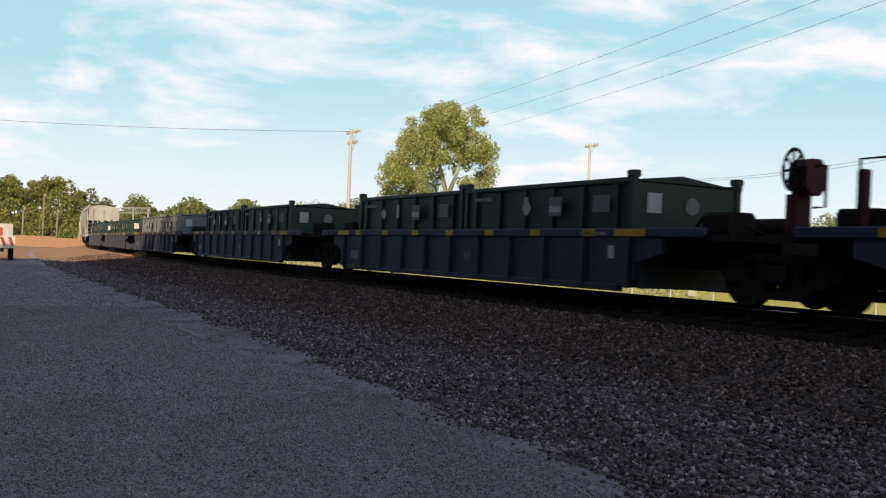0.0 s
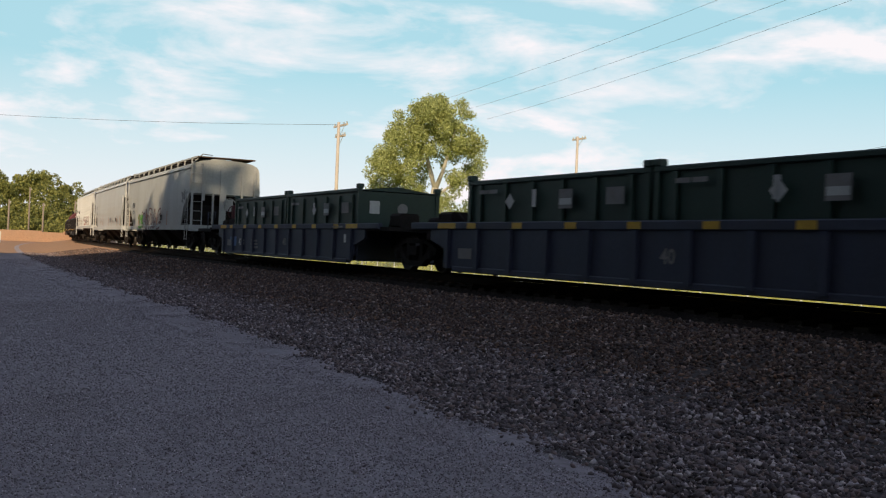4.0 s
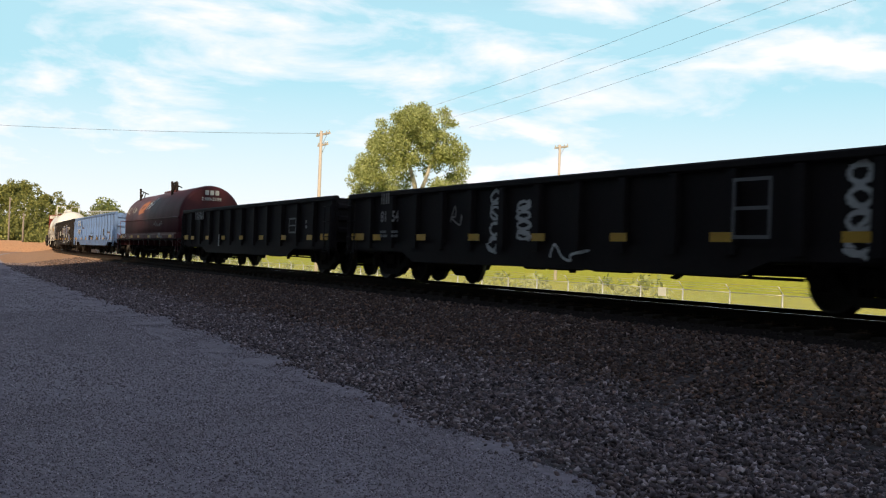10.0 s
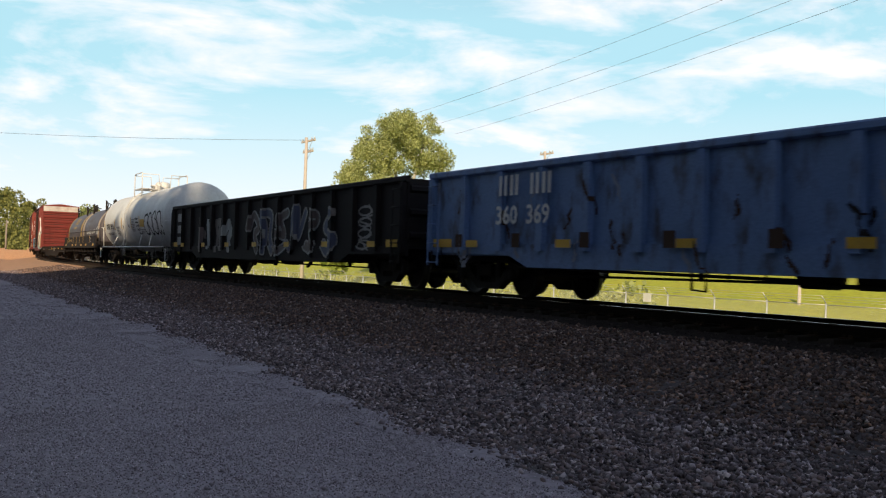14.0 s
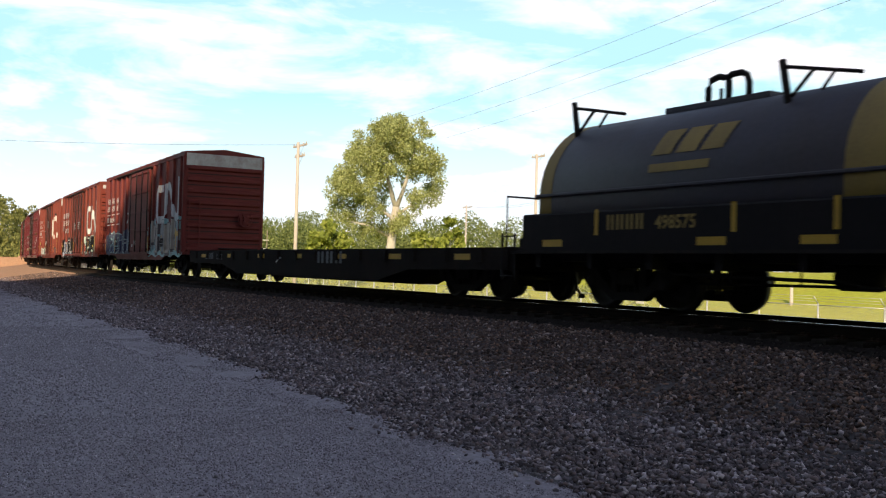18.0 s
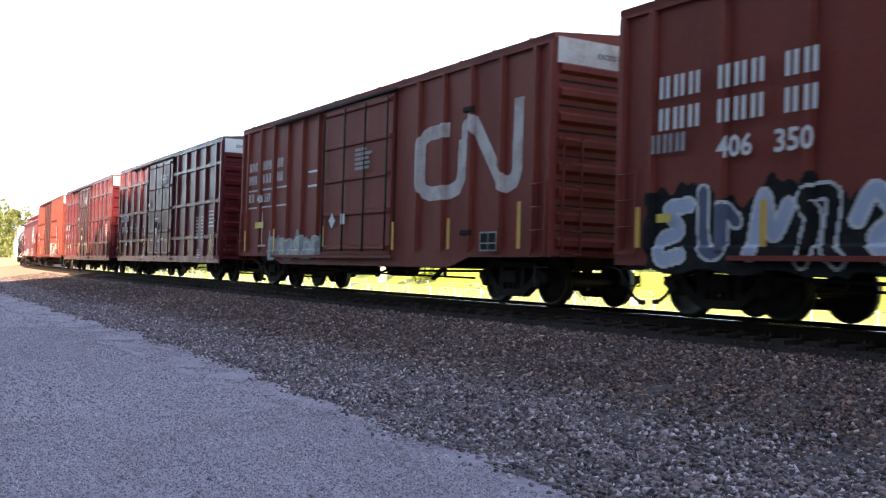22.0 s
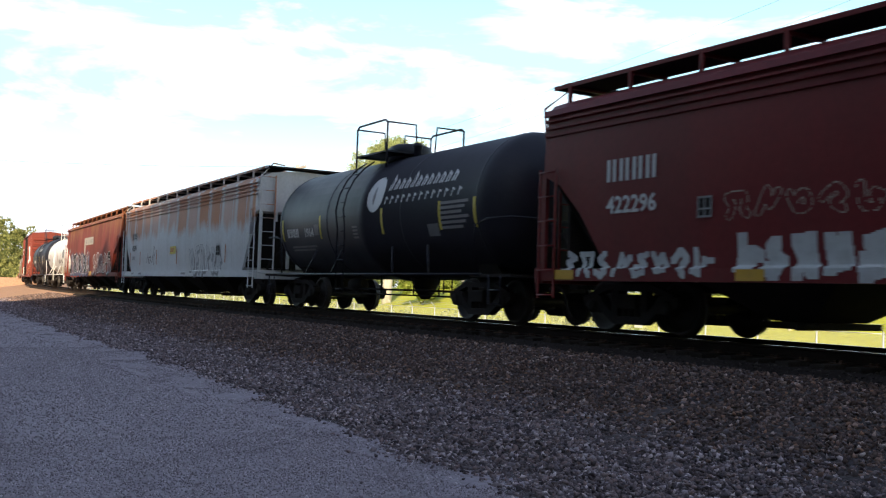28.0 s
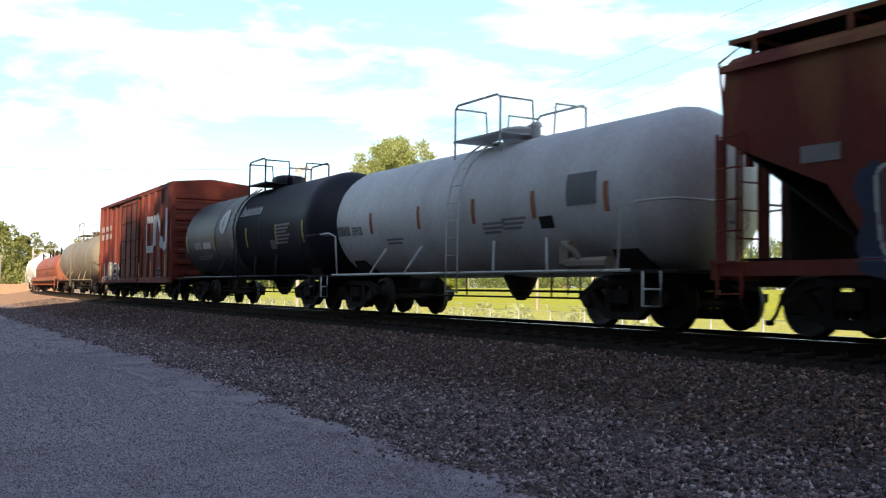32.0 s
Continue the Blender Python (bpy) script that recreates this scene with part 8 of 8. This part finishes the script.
    c, h = tankcar(-254.8, -242.0, tankwhite_m, "grimy cream tank car with a rust-streaked end", r, cz, plat=(-0.4, 1.4), ladder_x=0.15)
    curved(c, "5912", 0.28, -4.75, 1.95, black_m, r, cz)
    mark_blocks(c, -5.65, 1.95, 0.8, 0.24, 4, black_m, put)
    for x in (-3.75, -1.4, 0.85, 2.9, 4.95):
        round_patch(c, x, 1.95, 0.12, 0.5, orange_m, put, "reflector")
    round_patch(c, 3.95, 2.1, 0.8, 0.55, sticker_m, put)
    label = round_patch(c, 3.1, 1.75, 0.4, 0.22, under_m, put)
    for x, z, n in ((1.2, 1.9, 3), (1.9, 1.95, 3), (-3.0, 1.75, 2)):
        round_bars(c, x, z, 0.8, 0.05, dim_m, put, n)
    part("valve_box", Shape().soft(h - 2.3, h - 1.25, -1.55, -1.3, 1.0, 1.2, 0.06).soft(h - 2.5, h - 2.25, -1.52, -1.3, 1.05, 1.5, 0.05).tube([(h - 2.4, -1.5, 1.45), (h - 2.1, -1.5, 1.3), (h - 1.9, -1.5, 1.1)], 0.05, 6), olive_m, c)
    tankcar(-306.0, -288.6, olive_m, "grimy olive-brown tank car", 1.48, 2.3, plat=(-1.2, 1.2))
    tankcar(-352.5, -335.0, tankwhite_m, "white tank car near the end of sight", 1.48, 2.3, plat=(-1.2, 1.2))


build_tanks()


# ---- the flat car and the well cars ----
def build_flatcar():
    car, h = car_thing("flat_car", -65.0, -44.2, 8.2, "long empty flat car with a dark worn wooden deck", "flat car")
    for i in range(34):
        x = -h + 2 * h * i / 34
        part("deck_board", shared("deck_board", lambda: Shape().soft(0.01, 2 * h / 34 - 0.012, -1.46, 1.46, 0.97, 1.03, 0.006), deck_m), None, car, at=pose(x, 0, 0.002 * (i % 3)))
    for y in (-1.56, 1.46):
        prof = [(-h, 0.62), (-h + 3.9, 0.58), (-h + 5.4, 0.30), (h - 5.4, 0.30), (h - 3.9, 0.58), (h, 0.62), (h, 1.04), (-h, 1.04)]
        part("side_sill", Shape().along_y(prof, y, y + 0.10), deck_m, car)
    for i in range(15):
        x = -h + 0.9 + (2 * h - 1.8) * i / 14
        part("stake_pocket", shared("stake_pocket", lambda: Shape().box(-0.09, 0.09, -1.62, -1.55, 0.76, 1.0), deck_m), None, car, at=pose(x, 0, 0))
    for i in range(7):
        patch(car, -h + 1.5 + 2.9 * i, 0.80, -1.566, 0.6, 0.12, yellow_m, "reflector")
    words(car, "17762", 0.26, -h + 3.2, 0.74, -1.566, sticker_m)
    mark_blocks(car, -h + 2.0, 0.74, 0.9, 0.22, 4, sticker_m, lambda u, v: (u, -1.566, v))
    mark_blocks(car, 1.5, 0.68, 1.7, 0.30, 3, sticker_m, lambda u, v: (u, -1.566, v))
    scrawl(car, 160, -1.6, 0.66, 0.5, 0.32, -1.57, spray_white, 0.05, 1)
    for x in (-h, h):
        part("end_sill", Shape().box(x - 0.12, x + 0.12, -1.5, 1.5, 0.62, 1.05), deck_m, car)
    hand_brake(car, -h + 0.2, 1.3, 0.95, under_m, -1)
    couplers(car, -h - 0.3, h + 0.3)
    under_gear(car, 8.2, 0.4)
    part("fish_belly_sill", Shape().along_y([(-6.2, 0.72), (-4.6, 0.22), (4.6, 0.22), (6.2, 0.72)], -0.32, 0.32), under_m, car)
    for x in (-8.2, 8.2):
        truck(car, x)


def container(rear, front, paint, label, top=2.02, bottom=0.42, slope_top=True):
    """A half-height dump container: ribbed sides, corner posts and castings, tarpaulin bows across the top."""
    box, h = car_thing("half_height_container", rear, front, 7.4, label, "container", "containers in the well cars")
    TRAIN[-1] = (box, TRAIN[-1][1], None)
    y0 = 1.24
    part("shell", Shape().along_x([(-y0 + 0.06, bottom), (y0 - 0.06, bottom), (y0 - 0.04, top - 0.08), (-y0 + 0.04, top - 0.08)], -h + 0.05, h - 0.05), paint, box)
    for x in (-h + 0.02, h - 0.14):
        for y in (-y0, y0 - 0.12):
            part("corner_post", Shape().box(x, x + 0.12, y, y + 0.12, bottom, top), paint, box)
            part("corner_casting", Shape().soft(x - 0.03, x + 0.15, y - 0.02, y + 0.14, top, top + 0.12, 0.02), paint, box)
    for y in (-y0 - 0.01, y0 - 0.09):
        part("top_rail", Shape().soft(-h, h, y, y + 0.10, top - 0.10, top, 0.02), paint, box)
        for i in range(6):
            x = -h + 0.5 + (2 * h - 1.0) * i / 5
            part("rib", shared("container_rib/" + paint.name, lambda: Shape().box(-0.07, 0.07, -0.05, 0.05, bottom + 0.1, top - 0.1), paint), None, box, at=pose(x, y + 0.05, 0))
    part("cover", Shape().along_x([(-y0 + 0.05, top - 0.04), (y0 - 0.05, top - 0.04), (0, top + 0.10)], -h + 0.2, h - 0.2), paint, box)
    return box, h


def build_wells():
    starts = [233.6, 215.7, 197.65, 179.7, 161.4, 143.4]
    kinds = [boxgreen_m, boxgreen_m, boxgreen_m, boxgrey_m, boxgreen_m, boxgreen_m]
    numbers = ["", "", "", "", "", "4740"]
    for k, (rear, paint) in enumerate(zip(starts, kinds)):
        a, b = rear - 2.75, rear + 12.05 + 2.75
        car, h = car_thing("well_car", a, b, 7.6, "dark blue articulated well car carrying half-height containers", "well car", "well cars")
        w = 6.45
        for y in (-1.56, 1.44):
            s = 1 if y > 0 else -1
            part("top_chord", Shape().soft(-h + 0.7, h - 0.7, y, y + 0.12, 1.04, 1.20, 0.02), wellblue_m, car)
            prof = [(-w, 0.35), (-w + 0.5, 0.16), (w - 0.5, 0.16), (w, 0.35), (w, 1.05), (-w, 1.05)]
            part("side_wall", Shape().along_y(prof, y + 0.04, y + 0.09), wellblue_m, car)
            for i in range(11):
                x = -w + 0.15 + (2 * w - 0.3) * i / 10
                part("side_post", shared("well_post", lambda: Shape().box(-0.07, 0.07, -0.055, 0.055, 0.20, 1.04), wellblue_m), None, car, at=pose(x, y + 0.02 if s < 0 else y + 0.1, 0))
            part("bottom_chord", Shape().soft(-w + 0.4, w - 0.4, y, y + 0.14, 0.13, 0.25, 0.02), wellblue_m, car)
        part("floor_plate", Shape().box(-w + 0.3, w - 0.3, -1.4, 1.4, 0.20, 0.26), under_m, car)
        for s in (-1, 1):
            x0, x1 = sorted((s * w, s * (h - 0.15)))
            part("end_deck", Shape().along_x([(-1.50, 1.00), (1.50, 1.00), (1.50, 1.10), (-1.50, 1.10)], x0, x1), under_m, car)
            part("end_bulkhead", Shape().box(*sorted((s * w, s * (w + 0.08))), -1.45, 1.45, 0.2, 1.08), wellblue_m, car)
            part("draft_sill", Shape().soft(x0, x1, -0.45, 0.45, 0.55, 1.0), under_m, car)
            part("bolster_arm", Shape().along_y([(s * w, 0.62), (s * (w + 0.7), 0.80), (s * (w + 0.7), 1.04), (s * w, 1.04)] if s > 0 else [(s * w, 1.04), (s * (w + 0.7), 1.04), (s * (w + 0.7), 0.80), (s * w, 0.62)], -1.52, -1.42), wellblue_m, car)
            part("equipment_box", Shape().soft(*sorted((s * (w + 0.9), s * (w + 1.5))), -0.9, -0.35, 1.10, 1.48, 0.06), under_m, car)
            part("air_reservoir", Shape().turned([(-0.4, 0.06), (-0.35, 0.17), (0.35, 0.17), (0.4, 0.06)], "x", (s * (w + 1.0), 0.5, 1.28), 12), under_m, car)
            part("hose", Shape().tube([(s * (w + 0.4), -0.7, 1.1), (s * (w + 0.8), -0.75, 1.45), (s * (w + 1.3), -0.6, 1.35), (s * (w + 1.8), -0.4, 1.12)], 0.03, 6), under_m, car)
            patch(car, s * (w - 0.1) - 0.4, 1.06, -1.566, 0.8, 0.12, yellow_m, "reflector")
        for i in range(7):
            patch(car, -w + 1.2 + (2 * w - 2.4) * i / 6 - 0.2, 1.06, -1.567, 0.35, 0.12, yellow_m, "reflector")
        bars(car, w - 1.5, 1.08, -1.567, 1.0, 0.05, dim_m, 1)
        words(car, "40", 0.34, 0.6, 0.52, -1.53, dim_m)
        patch(car, w - 0.7, 0.68, -1.53, 0.16, 0.22, mark_m)
        bars(car, -w + 0.6, 0.42, -1.53, 0.7, 0.22, dim_m, 1)
        if numbers[k]:
            words(car, numbers[k], 0.34, -w + 2.1, 0.45, -1.53, mark_m)
            patch(car, -w + 1.0, 0.42, -1.53, 0.8, 0.34, gonblue_m)
            bars(car, -w + 3.6, 0.6, -1.53, 0.9, 0.07, dim_m, 3)
        truck(car, -h + 0.02 if k < 5 else -h - 0.4)
        if k == 0:
            truck(car, h - 1.2)
        if k == 5:
            part("end_platform", Shape().soft(-h - 1.95, -h + 0.2, -1.45, 1.45, 0.92, 1.06, 0.03), under_m, car)
            part("platform_sill", Shape().soft(-h - 1.95, -h + 0.2, -0.42, 0.42, 0.55, 0.93, 0.03), under_m, car)
            couplers(car, -h - 2.0, h - 1.2)
            hand_brake(car, -w - 1.3, -0.7, 1.72, coilred_m, -1)
            for x in (-h - 0.75, -h + 0.05):
                part("grab_rail", Shape().tube([(x, -1.35, 1.02), (x, -1.35, 1.72), (x + 0.3, -1.35, 1.72), (x + 0.3, -1.35, 1.5)], 0.022, 6), wellblue_m, car)
            part("equipment_box", Shape().soft(-h - 0.5, -h + 0.1, -0.8, -0.2, 1.06, 1.42, 0.05), under_m, car)
        if k == 0:
            # the hand brake stand on the end platform
            post = part("brake_stand", Shape().box(-8.80, -8.60, -0.95, -0.65, 1.1, 1.7).soft(-8.73, -8.39, -1.0, -0.6, 1.68, 2.2, 0.12), coilred_m, car, "rusty red hand brake housing")
            q = Vector((math.sin(radians(-20)), -math.cos(radians(20)), 0))
            side = Vector((q.y, -q.x, 0))
            hub = Vector((-8.49, -0.85, 2.04)) + q * 0.24
            wheel = Shape().tube([hub + (side * math.cos(t * math.pi / 12) + Vector((0, 0, 1)) * math.sin(t * math.pi / 12)) * 0.29 for t in range(25)], 0.026, 6)
            for t in range(8):
                wheel.tube([hub, hub + (side * math.cos(t * math.pi / 4) + Vector((0, 0, 1)) * math.sin(t * math.pi / 4)) * 0.29], 0.02, 5)
            wheel.tube([hub, hub - q * 0.3], 0.06, 8)
            part("brake_wheel", wheel, under_m, post)
            part("chain", Shape().tube([(-8.75, -0.9, 1.6), (-8.73, -0.95, 1.3), (-8.70, -0.95, 1.05)], 0.03, 5), coilred_m, post)
            part("grab_rail", Shape().tube([(-8.30, -0.95, 1.5), (-8.10, -0.95, 1.5), (-8.10, -0.95, 2.08), (-8.30, -0.95, 2.08)], 0.022, 6), under_m, car)
            part("grab_rail", Shape().tube([(-7.35, -1.2, 1.1), (-7.35, -1.2, 2.1), (-6.85, -1.2, 2.1), (-6.85, -1.2, 1.6)], 0.024, 6), under_m, car)
            part("stay", Shape().soft(-7.47, -7.37, -1.1, -0.95, 1.1, 1.98, 0.02), coilred_m, car)
        for e in range(2):
            r0 = rear + 6.06 * e
            cb, ch = container(r0, r0 + 5.98, paint, ("weathered grey" if paint is boxgrey_m else "dark green") + " half-height steel container set in the well car", top=2.1 if k < 5 else 2.18)
            yy = -1.262
            diamond(cb, -1.2 + 0.9 * e, 1.62, yy - 0.035, 0.17, mark_m)
            patch(cb, 0.5, 1.45, yy - 0.035, 0.42, 0.36, dim_m)
            patch(cb, 0.52, 1.52, yy - 0.04, 0.38, 0.12, mark_m)
            patch(cb, -0.4, 1.5, yy - 0.035, 0.14, 0.34, mark_m)
            patch(cb, 1.9, 1.5, yy - 0.035, 0.5, 0.3, dim_m)
            bars(cb, -2.4, 1.8, yy - 0.035, 0.9, 0.08, dim_m, 1)
            part("end_sign", Shape().box(ch - 0.04, ch - 0.03, -0.9, -0.6, 1.5, 1.85), mark_m, cb)
            part("end_sign", Shape().turned([(-0.002, 0.16), (0.002, 0.16)], "x", (ch - 0.03, 0.1, 1.66), 12), dim_m, cb)
            # which well it rides in
            TRAIN[-1] = (cb, TRAIN[-1][1], (a + b) / 2)


build_flatcar()
build_wells()


# ---- road-rail truck parked beside the line ----
def build_truck():
    x, y, _ = toward(85.9, 72)
    t = thing("parked_truck", "white service truck with a red and white striped rear board", "truck", at=pose(x, y, -0.93, 0, 0, 176))
    redpaint = material("truck_red", (0.45, 0.05, 0.04), 0.5)
    part("chassis", Shape().box(-3.2, 3.0, -0.5, 0.5, 0.55, 0.8), under_m, t)
    part("cab", Shape().along_y([(1.2, 0.7), (3.1, 0.7), (3.1, 1.45), (2.6, 1.6), (2.1, 2.4), (1.2, 2.4)], -1.05, 1.05), white_m, t)
    part("windscreen", Shape().along_y([(2.62, 1.62), (2.66, 1.62), (2.16, 2.32), (2.12, 2.32)], -0.9, 0.9), under_m, t)
    part("service_body", Shape().soft(-3.2, 1.1, -1.15, 1.15, 0.8, 1.55, 0.05), white_m, t)
    part("rear_board", Shape().box(-3.28, -3.2, -1.15, 1.15, 0.95, 1.5), mark_m, t)
    for k in range(5):
        y0 = -1.1 + 0.46 * k
        part("stripe", Shape().add([(-3.286, y0, 0.96), (-3.286, y0 + 0.2, 0.96), (-3.286, y0 + 0.4, 1.49), (-3.286, y0 + 0.2, 1.49)], [(0, 1, 2, 3)]), redpaint, t)
    part("crane", Shape().soft(-2.2, -1.5, -0.4, 0.4, 1.55, 2.1, 0.05).tube([(-1.9, 0, 2.0), (-0.5, 0, 2.25)], 0.12, 8), redpaint, t)
    tyre = Shape().turned([(-0.14, 0.2), (-0.14, 0.4), (-0.10, 0.45), (0.10, 0.45), (0.14, 0.4), (0.14, 0.2)], "y", (0, 0, 0), 18).mesh("wheel", under_m)
    for wx in (-1.9, 2.3):
        for wy in (-0.95, 0.95):
            part("wheel", tyre, None, t, at=pose(wx, wy, 0.45))


build_truck()


def motions():
    """The train comes round the bend and rolls past; every car follows the track on its two trucks."""
    for car, middle, half in TRAIN:
        rows = []
        if car.name.startswith("half_height"):
            # a container rides on its well car's two trucks
            offset, middle, half = middle - half, half, 7.6
        else:
            offset = 0.0
        for k in range(33):
            s = middle + travel(k)
            if not -880 < s < 680:
                s = max(-880, min(680, s))
            x0, y0, _ = line(s - half)
            x1, y1, _ = line(s + half)
            turn = Matrix.Rotation(math.atan2(y1 - y0, x1 - x0), 4, "Z")
            rows.append((k, Matrix.Translation(((x0 + x1) / 2, (y0 + y1) / 2, 0)) @ turn @ Matrix.Translation((offset, 0, 0))))
        walk(car, rows)


motions()
